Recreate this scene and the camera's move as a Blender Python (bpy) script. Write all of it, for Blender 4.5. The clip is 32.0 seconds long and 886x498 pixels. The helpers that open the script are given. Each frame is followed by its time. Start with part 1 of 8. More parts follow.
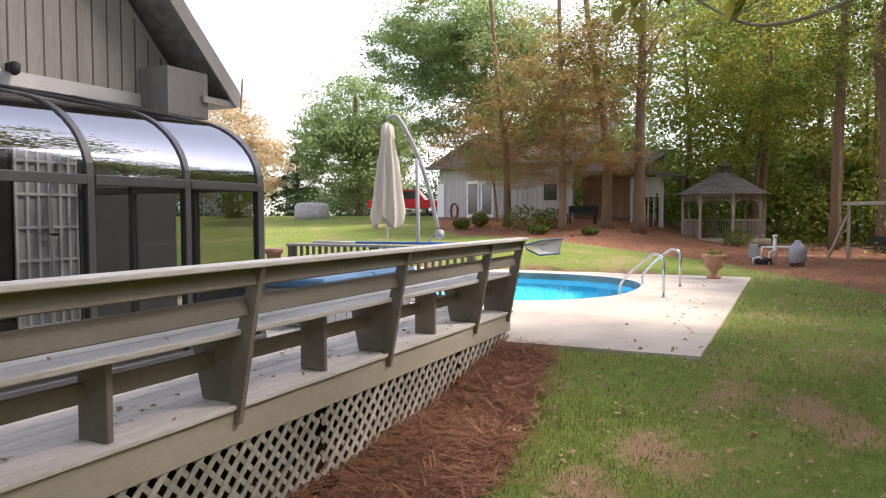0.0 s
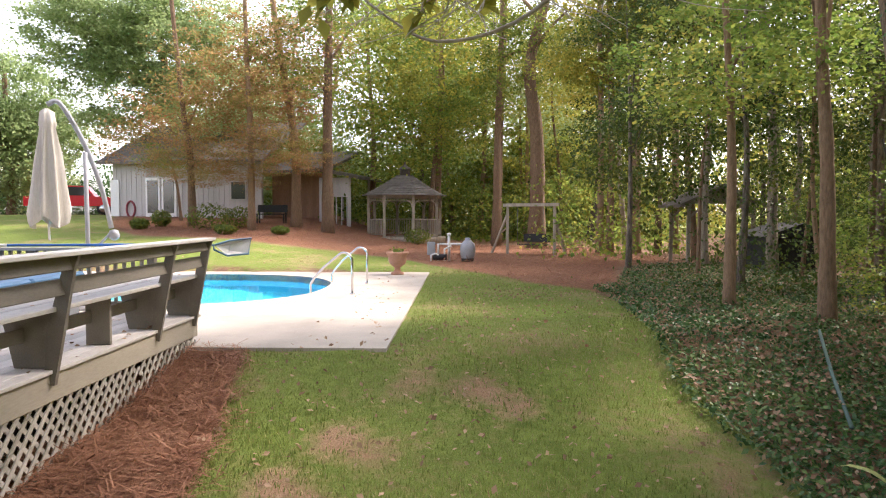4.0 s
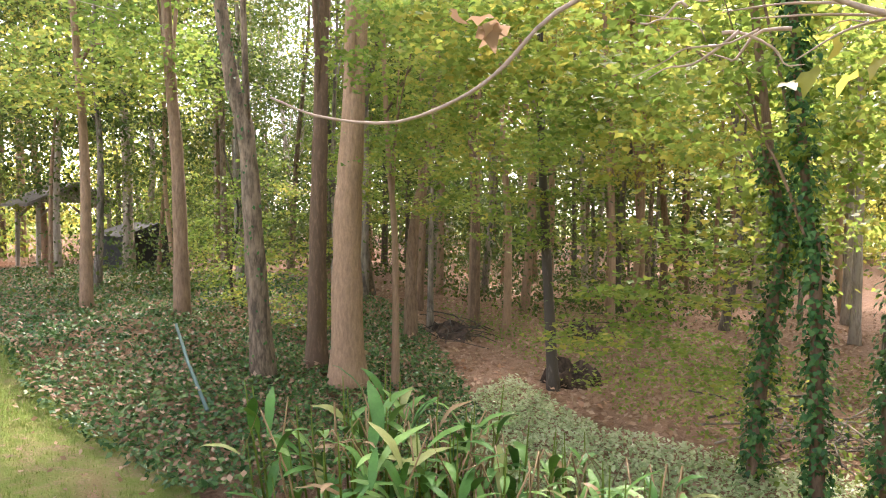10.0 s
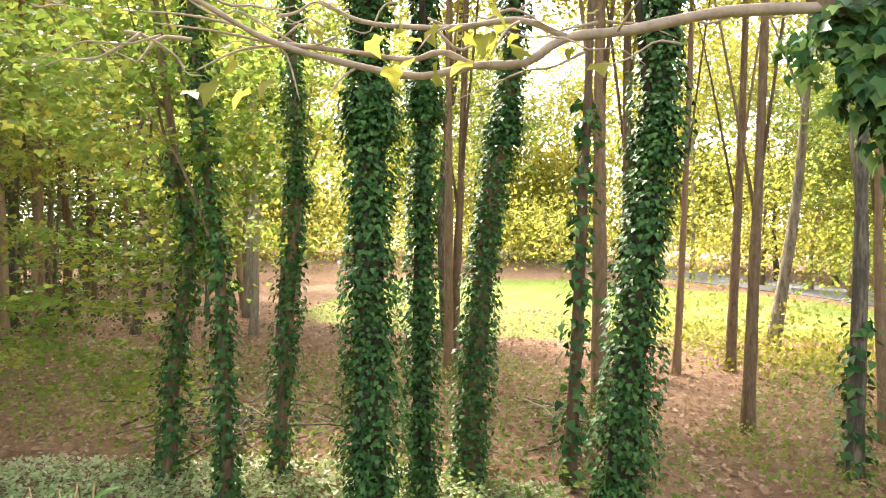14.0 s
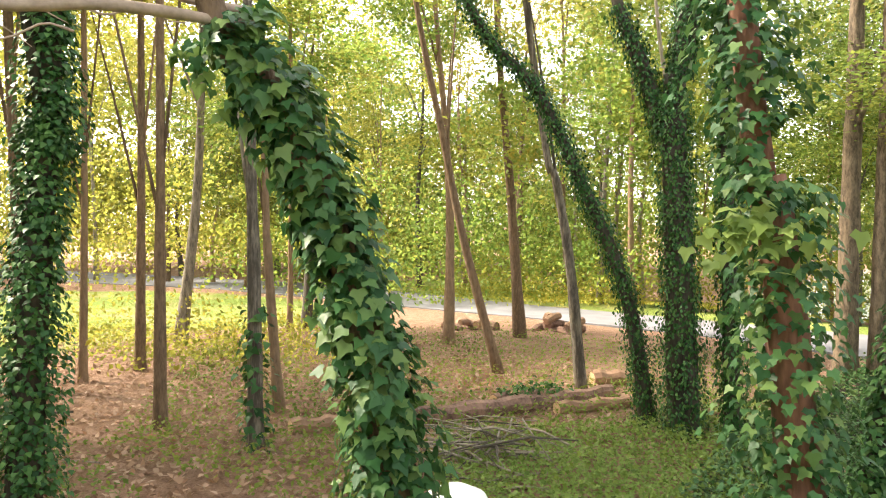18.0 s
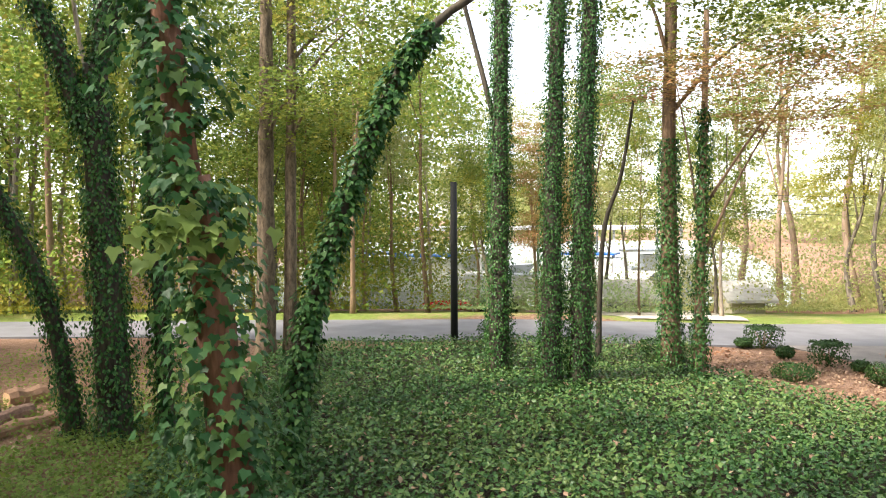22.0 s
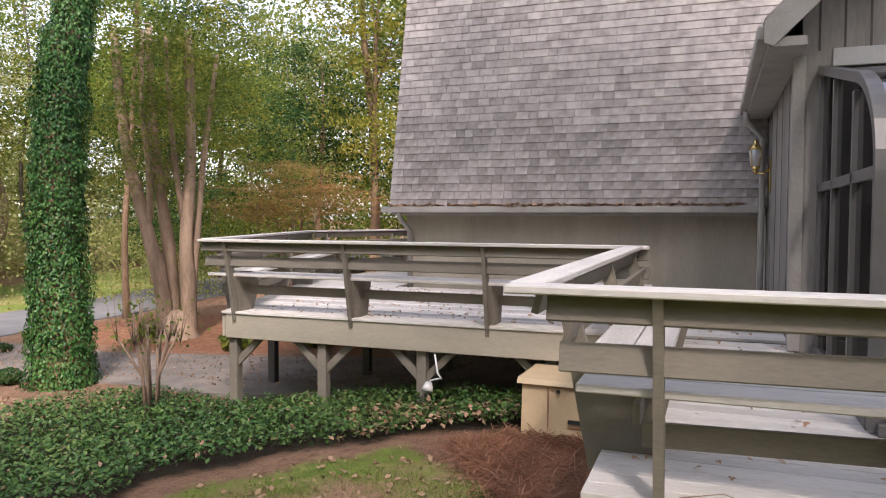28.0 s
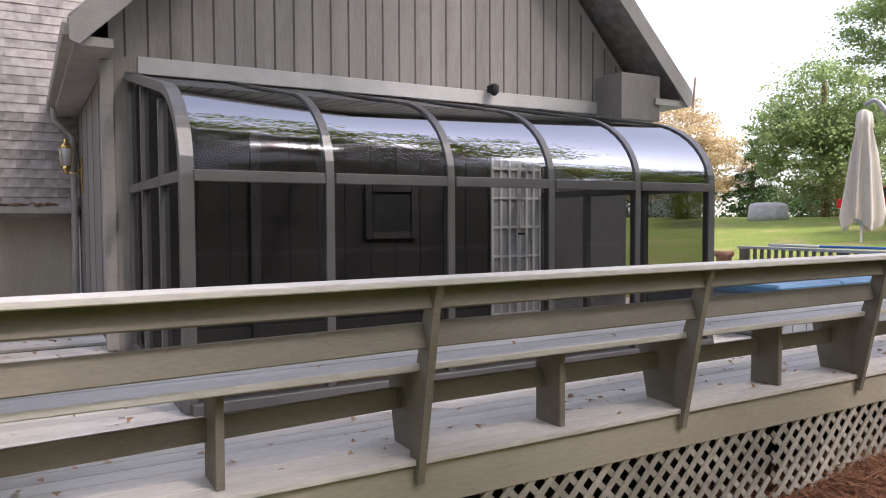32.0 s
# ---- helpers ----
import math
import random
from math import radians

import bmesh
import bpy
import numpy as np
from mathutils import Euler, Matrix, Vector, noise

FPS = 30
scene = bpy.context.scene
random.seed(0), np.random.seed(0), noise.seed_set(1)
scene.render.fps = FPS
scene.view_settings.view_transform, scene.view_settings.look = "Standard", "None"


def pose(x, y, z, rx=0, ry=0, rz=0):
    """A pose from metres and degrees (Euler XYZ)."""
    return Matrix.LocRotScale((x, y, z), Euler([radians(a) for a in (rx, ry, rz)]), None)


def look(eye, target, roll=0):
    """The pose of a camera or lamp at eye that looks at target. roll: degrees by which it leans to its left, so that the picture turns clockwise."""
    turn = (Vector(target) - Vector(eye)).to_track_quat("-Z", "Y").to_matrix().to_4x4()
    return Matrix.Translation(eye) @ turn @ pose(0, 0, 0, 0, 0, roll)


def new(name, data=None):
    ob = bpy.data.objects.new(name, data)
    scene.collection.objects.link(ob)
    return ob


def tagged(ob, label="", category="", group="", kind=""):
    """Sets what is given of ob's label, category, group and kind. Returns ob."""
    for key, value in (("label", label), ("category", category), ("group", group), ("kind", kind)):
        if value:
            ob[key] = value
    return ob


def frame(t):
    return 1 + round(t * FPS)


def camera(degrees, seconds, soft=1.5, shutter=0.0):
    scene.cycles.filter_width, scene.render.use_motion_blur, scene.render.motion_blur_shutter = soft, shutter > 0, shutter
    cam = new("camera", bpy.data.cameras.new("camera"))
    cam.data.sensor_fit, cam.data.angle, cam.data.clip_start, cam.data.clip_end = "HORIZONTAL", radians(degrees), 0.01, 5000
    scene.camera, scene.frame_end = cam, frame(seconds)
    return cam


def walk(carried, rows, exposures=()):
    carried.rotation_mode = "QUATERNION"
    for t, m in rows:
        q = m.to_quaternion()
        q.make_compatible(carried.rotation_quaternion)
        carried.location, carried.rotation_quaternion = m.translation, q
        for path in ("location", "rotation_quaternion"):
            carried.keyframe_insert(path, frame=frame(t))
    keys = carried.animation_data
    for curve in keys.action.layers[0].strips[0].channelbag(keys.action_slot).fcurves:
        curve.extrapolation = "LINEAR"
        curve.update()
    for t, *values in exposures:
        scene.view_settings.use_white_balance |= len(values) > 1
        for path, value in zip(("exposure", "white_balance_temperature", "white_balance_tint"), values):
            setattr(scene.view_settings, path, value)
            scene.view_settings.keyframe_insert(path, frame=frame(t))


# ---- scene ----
cam = camera(62.85, 32.0, 1.1)
EYE = (0.0, 0.0, 1.52)
TURNS = [  # seconds, yaw, pitch, roll
    (0.0, -64.33, -2.70, 0.17),
    (0.5, -67.62, -2.73, 0.20),
    (1.0, -70.70, -2.75, 0.20),
    (1.5, -73.52, -2.77, 0.15),
    (2.0, -76.53, -2.78, 0.08),
    (2.5, -79.32, -2.76, 0.13),
    (4.5, -91.76, -2.76, -0.15),
    (5.0, -95.15, -2.74, -0.18),
    (5.5, -98.69, -2.73, -0.22),
    (6.0, -102.36, -2.71, -0.25),
    (6.5, -106.14, -2.72, -0.25),
    (7.0, -109.89, -2.70, -0.27),
    (7.5, -113.61, -2.69, -0.28),
    (8.0, -117.42, -2.67, -0.35),
    (8.5, -121.64, -2.68, -0.37),
    (9.0, -126.07, -2.63, -0.40),
    (9.5, -131.14, -2.57, -0.41),
    (10.0, -136.32, -2.56, -0.42),
    (10.5, -142.13, -2.56, -0.42),
    (11.0, -148.22, -2.52, -0.44),
    (11.5, -153.96, -2.44, -0.63),
    (12.0, -159.99, -2.36, -0.68),
    (12.5, -164.87, -2.26, -0.70),
    (13.0, -169.75, -2.19, -0.67),
    (13.5, -175.13, -2.12, -0.63),
    (14.0, -180.70, -1.99, -0.54),
    (14.5, -186.15, -1.93, -0.38),
    (16.5, -208.04, -1.93, 0.15),
    (17.0, -214.08, -1.95, 0.14),
    (17.5, -219.76, -2.00, 0.18),
    (18.0, -225.36, -2.04, 0.27),
    (18.5, -231.03, -2.07, 0.24),
    (19.0, -236.65, -2.13, 0.21),
    (19.5, -242.15, -2.18, 0.25),
    (20.0, -247.61, -2.24, 0.30),
    (20.5, -252.95, -2.28, 0.30),
    (21.0, -257.94, -2.33, 0.32),
    (21.5, -263.14, -2.36, 0.32),
    (22.0, -268.36, -2.40, 0.34),
    (22.5, -273.25, -2.44, 0.30),
    (23.0, -278.33, -2.48, 0.28),
    (23.5, -283.58, -2.52, 0.27),
    (24.0, -289.09, -2.57, 0.19),
    (24.5, -295.09, -2.60, 0.15),
    (25.0, -301.29, -2.64, 0.12),
    (25.5, -307.69, -2.63, 0.01),
    (27.5, -332.94, -2.54, -0.04),
    (28.0, -339.40, -2.52, -0.16),
    (28.5, -345.90, -2.50, -0.23),
    (29.0, -352.44, -2.47, -0.31),
    (29.5, -359.03, -2.47, -0.27),
    (30.0, -365.64, -2.44, -0.15),
    (30.5, -371.95, -2.45, -0.15),
    (31.0, -378.07, -2.46, -0.12),
    (31.5, -384.30, -2.45, -0.09),
    (32.0, -389.98, -2.49, 0.24),
]
EXPOSURES = [(0.0, 1.62, 6600), (3.5, 1.9, 6700), (7.0, 2.65, 6700), (9.0, 2.95, 6700), (11.0, 3.14, 6800), (14.0, 3.06, 7100), (17.0, 2.8, 7300), (19.0, 2.84, 7200), (21.5, 2.28, 6800), (24.0, 1.66, 6500), (26.0, 1.5, 6500), (28.0, 1.55, 6500), (29.5, 1.78, 6450), (31.0, 1.92, 6400), (32.0, 1.65, 6400)]
walk(cam, [(t, pose(*EYE, 90 + p, r, y)) for t, y, p, r in TURNS], [(t, e, k, 12 if 13 < t < 22 else 22) for t, e, k in EXPOSURES])

# ---- world and light ----
SUN_AZ, SUN_EL = -62.0, 48.0
world = bpy.data.worlds.new("world")
scene.world = world
world.use_nodes = True
wn = world.node_tree.nodes
sky = wn.new("ShaderNodeTexSky")
sky.sky_type = "NISHITA"
sky.sun_disc = False
sky.sun_elevation = radians(SUN_EL)
sky.sun_rotation = radians(90 - SUN_AZ)
sky.air_density, sky.dust_density, sky.ozone_density = 1.0, 1.2, 1.0
wn["Background"].inputs["Strength"].default_value = 0.15
haze = wn.new("ShaderNodeHueSaturation")
haze.inputs["Saturation"].default_value = 0.45
world.node_tree.links.new(sky.outputs[0], haze.inputs["Color"])
world.node_tree.links.new(haze.outputs[0], wn["Background"].inputs["Color"])
sun = new("sun", bpy.data.lights.new("sun", "SUN"))
sun.data.energy, sun.data.angle, sun.data.color = 2.4, radians(7), (1.0, 0.94, 0.84)
sd = Vector((math.cos(radians(SUN_AZ)) * math.cos(radians(SUN_EL)), math.sin(radians(SUN_AZ)) * math.cos(radians(SUN_EL)), math.sin(radians(SUN_EL))))
sun.matrix_world = look(sd * 60, (0, 0, 0))

# ---- helpers of this scene ----
rng = np.random.default_rng(7)


def S(t):
    t = np.clip(t, 0, 1)
    return t * t * (3 - 2 * t)


def g(x, y):
    """Height of the ground."""
    x, y = np.asarray(x, float), np.asarray(y, float)
    u = x + 0.4 * np.minimum(y, 0)
    b = -0.6 * (1 - np.exp(-np.maximum(7.95 - u, 0) / 2.2))
    a = -0.03 * np.clip(-x - 1, 0, 22) - 0.03 * np.clip(y - 1, 0, 7) * S((-2.5 - x) / 3)
    a = np.maximum(a + b, -1.35)
    a = a - 0.11 * np.clip(-20.8 - x, 0, 30) * S((9.5 - 0.3 * np.minimum(x, 0) - y) / 5) * S((y + 22) / 10)
    return a + 0.065 * np.clip(x - 17, 0, 22) * S((y - 1) / 9 + 0.15)


def gz(x, y):
    return float(g(x, y))


def mat(name, col, rough=0.8, var=0.25, scale=6.0, fine=60.0, bump=0.15, metal=0.0, stretch=(1, 1, 1), col2=None, obj_var=0.0, island=0.0, spec=0.4, big=0.9):
    """Colour broken up at two scales, with fine relief."""
    m = bpy.data.materials.new(name)
    m.use_nodes = True
    n, l = m.node_tree.nodes, m.node_tree.links
    b = n["Principled BSDF"]
    b.inputs["Roughness"].default_value, b.inputs["Metallic"].default_value = rough, metal
    b.inputs["Specular IOR Level"].default_value = spec
    tc, mp = n.new("ShaderNodeTexCoord"), n.new("ShaderNodeMapping")
    mp.inputs["Scale"].default_value = stretch
    l.new(tc.outputs["Object"], mp.inputs[0])
    n1, n2, n3 = (n.new("ShaderNodeTexNoise") for _ in range(3))
    for nn, sc, de in ((n1, scale, 5), (n2, fine, 4), (n3, big, 3)):
        nn.inputs["Scale"].default_value, nn.inputs["Detail"].default_value = sc, de
        l.new(mp.outputs[0], nn.inputs["Vector"])
    add = n.new("ShaderNodeMath"); add.operation = "MULTIPLY_ADD"; add.inputs[1].default_value = 0.5
    l.new(n1.outputs["Fac"], add.inputs[0])
    hal = n.new("ShaderNodeMath"); hal.operation = "MULTIPLY"; hal.inputs[1].default_value = 0.3
    l.new(n2.outputs["Fac"], hal.inputs[0]); l.new(hal.outputs[0], add.inputs[2])
    add2 = n.new("ShaderNodeMath"); add2.operation = "MULTIPLY_ADD"; add2.inputs[1].default_value = 0.25
    l.new(n3.outputs["Fac"], add2.inputs[0]); l.new(add.outputs[0], add2.inputs[2])
    last = add2.outputs[0]
    for kind, amount in (("Object", obj_var), ("Island", island)):
        if amount:
            src = n.new("ShaderNodeObjectInfo").outputs["Random"] if kind == "Object" else n.new("ShaderNodeNewGeometry").outputs["Random Per Island"]
            ma = n.new("ShaderNodeMath"); ma.operation = "MULTIPLY_ADD"; ma.inputs[1].default_value = amount; ma.inputs[2].default_value = -amount / 2
            l.new(src, ma.inputs[0])
            ad = n.new("ShaderNodeMath"); ad.operation = "ADD"
            l.new(last, ad.inputs[0]); l.new(ma.outputs[0], ad.inputs[1])
            last = ad.outputs[0]
    r = n.new("ShaderNodeValToRGB")
    c = np.array(col)
    lo = np.clip(c * (1 - var), 0, 1); hi = np.clip(np.array(col2) if col2 is not None else c * (1 + var), 0, 1)
    r.color_ramp.elements[0].position, r.color_ramp.elements[1].position = (0.42, 0.63) if var >= 0.5 else (0.36, 0.69)
    r.color_ramp.elements[0].color, r.color_ramp.elements[1].color = (*lo, 1), (*hi, 1)
    l.new(last, r.inputs[0]); l.new(r.outputs[0], b.inputs["Base Color"])
    if bump:
        bp = n.new("ShaderNodeBump"); bp.inputs["Strength"].default_value = bump; bp.inputs["Distance"].default_value = 0.01 if bump < 0.6 else 0.03
        l.new(add.outputs[0], bp.inputs["Height"]); l.new(bp.outputs[0], b.inputs["Normal"])
    return m


def leaf_mat(name, cols, trans=0.45, rough=0.5, mixed=0.55):
    """Leaves: colour by leaf, light passing through."""
    m = bpy.data.materials.new(name)
    m.use_nodes = True
    n, l = m.node_tree.nodes, m.node_tree.links
    b = n["Principled BSDF"]
    geo = n.new("ShaderNodeNewGeometry")
    r = n.new("ShaderNodeValToRGB")
    e = r.color_ramp.elements
    while len(e) < len(cols):
        e.new(0.5)
    for k, c in enumerate(cols):
        e[k].position = k / max(1, len(cols) - 1)
        e[k].color = (*c, 1)
    nz = n.new("ShaderNodeTexNoise"); nz.inputs["Scale"].default_value = 0.35
    tc = n.new("ShaderNodeTexCoord"); l.new(tc.outputs["Object"], nz.inputs["Vector"])
    ma = n.new("ShaderNodeMath"); ma.operation = "MULTIPLY_ADD"; ma.inputs[1].default_value = mixed
    sc = n.new("ShaderNodeMath"); sc.operation = "MULTIPLY_ADD"; sc.inputs[1].default_value = 1.2; sc.inputs[2].default_value = -0.35
    l.new(nz.outputs["Fac"], sc.inputs[0])
    l.new(geo.outputs["Random Per Island"], ma.inputs[0]); l.new(sc.outputs[0], ma.inputs[2])
    l.new(ma.outputs[0], r.inputs[0])
    l.new(r.outputs[0], b.inputs["Base Color"])
    b.inputs["Roughness"].default_value = rough
    b.inputs["Specular IOR Level"].default_value = 0.22
    t = n.new("ShaderNodeBsdfTranslucent")
    br = n.new("ShaderNodeHueSaturation"); br.inputs["Value"].default_value = 1.7; br.inputs["Saturation"].default_value = 0.95
    br.inputs["Hue"].default_value = 0.495
    l.new(r.outputs[0], br.inputs["Color"]); l.new(br.outputs[0], t.inputs[0])
    mx = n.new("ShaderNodeMixShader"); mx.inputs[0].default_value = trans
    l.new(b.outputs[0], mx.inputs[1]); l.new(t.outputs[0], mx.inputs[2])
    l.new(mx.outputs[0], n["Material Output"].inputs[0])
    return m


def mesh_ob(name, V, F, material, parent=None, label="", smooth=False):
    me = bpy.data.meshes.new(name)
    me.from_pydata([tuple(v) for v in V], [], F)
    me.update()
    if smooth:
        me.shade_smooth()
    me.materials.append(material)
    ob = new(name, me)
    if parent is not None:
        ob.parent = parent
    if label:
        ob["label"] = label
    return ob


def fast_mesh(name, V, tris, material, parent=None, quads=False):
    """A large mesh from arrays: V (n, 3), tris (m, 3) or (m, 4)."""
    k = 4 if quads else 3
    me = bpy.data.meshes.new(name)
    V, tris = np.asarray(V, np.float32), np.asarray(tris, np.int32)
    me.vertices.add(len(V)); me.vertices.foreach_set("co", V.ravel())
    me.loops.add(len(tris) * k); me.loops.foreach_set("vertex_index", tris.ravel())
    me.polygons.add(len(tris)); me.polygons.foreach_set("loop_start", np.arange(0, len(tris) * k, k, dtype=np.int32))
    me.update(calc_edges=True)
    me.validate()
    me.materials.append(material)
    ob = new(name, me)
    if parent is not None:
        ob.parent = parent
    return ob


def part(name, bm, material, parent, label=""):
    me = bpy.data.meshes.new(name)
    bm.to_mesh(me)
    bm.free()
    me.materials.append(material)
    ob = new(name, me)
    if parent is not None:
        ob.parent = parent
    if label:
        ob["label"] = label
    return ob


def box_bm(bm, a, b, m=None, bev=0.0):
    """An upright box from corner a to corner b, moved by m."""
    lo, hi = [min(p, q) for p, q in zip(a, b)], [max(p, q) for p, q in zip(a, b)]
    r = bmesh.ops.create_cube(bm, size=1)
    vs = r["verts"]
    mm = Matrix.Translation([(p + q) / 2 for p, q in zip(lo, hi)]) @ Matrix.Diagonal([max(q - p, 1e-4) for p, q in zip(lo, hi)] + [1])
    bmesh.ops.transform(bm, matrix=(m @ mm) if m is not None else mm, verts=vs)
    if bev:
        es = list({e for v in vs for e in v.link_edges})
        bmesh.ops.bevel(bm, geom=es, offset=bev, segments=1, affect="EDGES")


def box(name, a, b, material, parent=None, bev=0.004, label="", m=None):
    bm = bmesh.new()
    box_bm(bm, a, b, m, bev)
    return part(name, bm, material, parent, label)


def beam(name, p, q, w, h, material, parent=None, bev=0.004, label="", up=(0, 0, 1)):
    """A board of width w and height h from p to q."""
    p, q = Vector(p), Vector(q)
    d = (q - p)
    x = d.normalized()
    y = Vector(up).cross(x)
    y = y.normalized() if y.length > 1e-4 else Vector((0, 1, 0))
    z = x.cross(y)
    m = Matrix((x, y, z)).transposed().to_4x4()
    m.translation = (p + q) / 2
    bm = bmesh.new()
    box_bm(bm, (-d.length / 2, -w / 2, -h / 2), (d.length / 2, w / 2, h / 2), m, bev)
    return part(name, bm, material, parent, label)


def tube_arrays(pts, radii, seg=10, cap=True):
    """Vertices and faces of a bent tube."""
    pts = [Vector(p) for p in pts]
    V, F = [], []
    n = len(pts)
    side = None
    for i, p in enumerate(pts):
        t = (pts[min(i + 1, n - 1)] - pts[max(i - 1, 0)]).normalized()
        if side is None:
            side = t.cross(Vector((0, 1, 0)) if abs(t.y) < 0.9 else Vector((1, 0, 0))).normalized()
        side = (side - t * side.dot(t)).normalized()
        up = t.cross(side)
        for k in range(seg):
            a = 2 * math.pi * k / seg
            V.append(p + (side * math.cos(a) + up * math.sin(a)) * radii[i])
    for i in range(n - 1):
        for k in range(seg):
            k2 = (k + 1) % seg
            F.append((i * seg + k, i * seg + k2, (i + 1) * seg + k2, (i + 1) * seg + k))
    if cap:
        F.append(tuple(range(seg))[::-1])
        F.append(tuple((n - 1) * seg + k for k in range(seg)))
    return V, F


def tube(name, pts, r, material, parent=None, seg=10, label=""):
    radii = r if isinstance(r, (list, tuple)) else [r] * len(pts)
    V, F = tube_arrays(pts, radii, seg)
    return mesh_ob(name, V, F, material, parent, label, smooth=True)


def lathe(name, prof, material, parent=None, seg=24, at=(0, 0, 0), label=""):
    V, F = [], []
    for r, z in prof:
        for k in range(seg):
            a = 2 * math.pi * k / seg
            V.append((at[0] + r * math.cos(a), at[1] + r * math.sin(a), at[2] + z))
    for i in range(len(prof) - 1):
        for k in range(seg):
            k2 = (k + 1) % seg
            F.append((i * seg + k, i * seg + k2, (i + 1) * seg + k2, (i + 1) * seg + k))
    F.append(tuple(range(seg))[::-1])
    F.append(tuple((len(prof) - 1) * seg + k for k in range(seg)))
    return mesh_ob(name, V, F, material, parent, label, smooth=True)


def prism(name, outline, axis, lo, hi, material, parent=None, label=""):
    """A flat outline of (u, v) pairs pushed from lo to hi along axis x, y or z."""
    def P(u, v, w):
        return {"x": (w, u, v), "y": (u, w, v), "z": (u, v, w)}[axis]
    n = len(outline)
    bm = bmesh.new()
    A = [bm.verts.new(P(u, v, lo)) for u, v in outline]
    B = [bm.verts.new(P(u, v, hi)) for u, v in outline]
    bm.faces.new(A[::-1]); bm.faces.new(B)
    for k in range(n):
        bm.faces.new((A[k], A[(k + 1) % n], B[(k + 1) % n], B[k]))
    bmesh.ops.recalc_face_normals(bm, faces=bm.faces)
    return part(name, bm, material, parent, label)


def thing(name, at=(0, 0, 0), label="", category="", group="", kind=""):
    ob = new(name)
    ob.location = at
    ob.empty_display_size = 0.2
    return tagged(ob, label, category, group, kind)


def inside(px, py, poly):
    """Which of the points lie in the polygon."""
    res = np.zeros(np.shape(px), bool)
    n = len(poly)
    for i in range(n):
        (x1, y1), (x2, y2) = poly[i], poly[(i + 1) % n]
        c = ((y1 > py) != (y2 > py)) & (px < (x2 - x1) * (py - y1) / ((y2 - y1) if y2 != y1 else 1e-9) + x1)
        res ^= c
    return res


# ---- materials ----
# upright boards: paint darkened for the shade under caps and on sides
DECK = mat("deck_paint_shaded_sides", (0.215, 0.19, 0.152), 0.75, 0.25, 5, 90, 0.2, stretch=(0.25, 1, 1), obj_var=0.12)
GROOVE = mat("groove_shadow_paint", (0.10, 0.09, 0.08), 0.9, 0.2, 5, 40, 0.0)
# board tops: weathered, and lightened for light falling from above
DECK_TOP = mat("weathered_boards_lit_tops", (0.56, 0.53, 0.49), 0.8, 0.3, 4, 80, 0.25, stretch=(0.15, 1, 1), obj_var=0.25)
FASCIA = mat("tan_fascia_paint", (0.40, 0.36, 0.28), 0.7, 0.2, 3, 70, 0.12, stretch=(0.2, 1, 1))
LATT = mat("lattice_paint", (0.36, 0.335, 0.285), 0.75, 0.25, 8, 60, 0.15, island=0.2)
SIDING = mat("grey_board_siding", (0.235, 0.217, 0.197), 0.8, 0.3, 3, 60, 0.2, stretch=(1, 1, 0.12), obj_var=0.25)
TRIM = mat("grey_trim_paint", (0.33, 0.31, 0.28), 0.65, 0.2, 4, 60, 0.1)
SHINGLE = mat("roof_shingle", (0.285, 0.255, 0.236), 0.92, 0.4, 9, 150, 0.5, obj_var=0.18, island=0.18, col2=(0.45, 0.408, 0.382))
METAL = mat("bronze_frame_metal", (0.15, 0.146, 0.143), 0.42, 0.15, 6, 90, 0.03, metal=0.5)
CONCRETE = mat("pool_concrete", (0.46, 0.405, 0.335), 0.85, 0.25, 1.2, 60, 0.15)
ASPHALT = mat("grey_asphalt", (0.155, 0.153, 0.16), 0.9, 0.25, 1.5, 120, 0.3)
GRAVEL = mat("dark_drive_asphalt", (0.19, 0.168, 0.148), 0.9, 0.4, 2, 90, 0.4)
BARK = mat("tree_bark", (0.215, 0.14, 0.085), 0.95, 0.42, 30, 90, 0.8, stretch=(1, 1, 0.24), obj_var=0.3)
BARK_GREY = mat("grey_bark", (0.19, 0.158, 0.12), 0.95, 0.6, 14, 60, 0.9, stretch=(1, 1, 0.2), obj_var=0.3)
WOODGREY = mat("weathered_wood", (0.3, 0.26, 0.2), 0.85, 0.35, 6, 70, 0.3, stretch=(1, 1, 0.3), obj_var=0.2)
BARK_TAN = mat("tan_ridged_bark", (0.31, 0.2, 0.12), 0.95, 0.32, 34, 110, 0.7, stretch=(1, 1, 0.3))
BARK_MOSS = mat("dark_mossy_bark", (0.165, 0.122, 0.08), 0.95, 0.55, 18, 70, 0.9, stretch=(1, 1, 0.3))
WHITE = mat("white_paint", (0.75, 0.74, 0.72), 0.5, 0.08, 6, 60, 0.03)
BLACK = mat("black_parts_and_deep_shade", (0.03, 0.03, 0.032), 0.8, 0.3, 4, 30, 0.05)
CHROME = mat("steel", (0.6, 0.6, 0.62), 0.22, 0.08, 8, 90, 0.0, metal=1.0)
L_GREEN = leaf_mat("green_leaves", [(0.034, 0.062, 0.012), (0.08, 0.125, 0.021), (0.15, 0.185, 0.028), (0.26, 0.23, 0.037)], 0.45)
L_MAPLE = leaf_mat("maple_leaves", [(0.06, 0.12, 0.02), (0.11, 0.18, 0.028), (0.18, 0.23, 0.04), (0.34, 0.29, 0.05)], 0.55)
L_YELLOW = leaf_mat("yellow_green_leaves", [(0.075, 0.1, 0.017), (0.15, 0.17, 0.025), (0.245, 0.235, 0.034), (0.36, 0.295, 0.046)], 0.55)
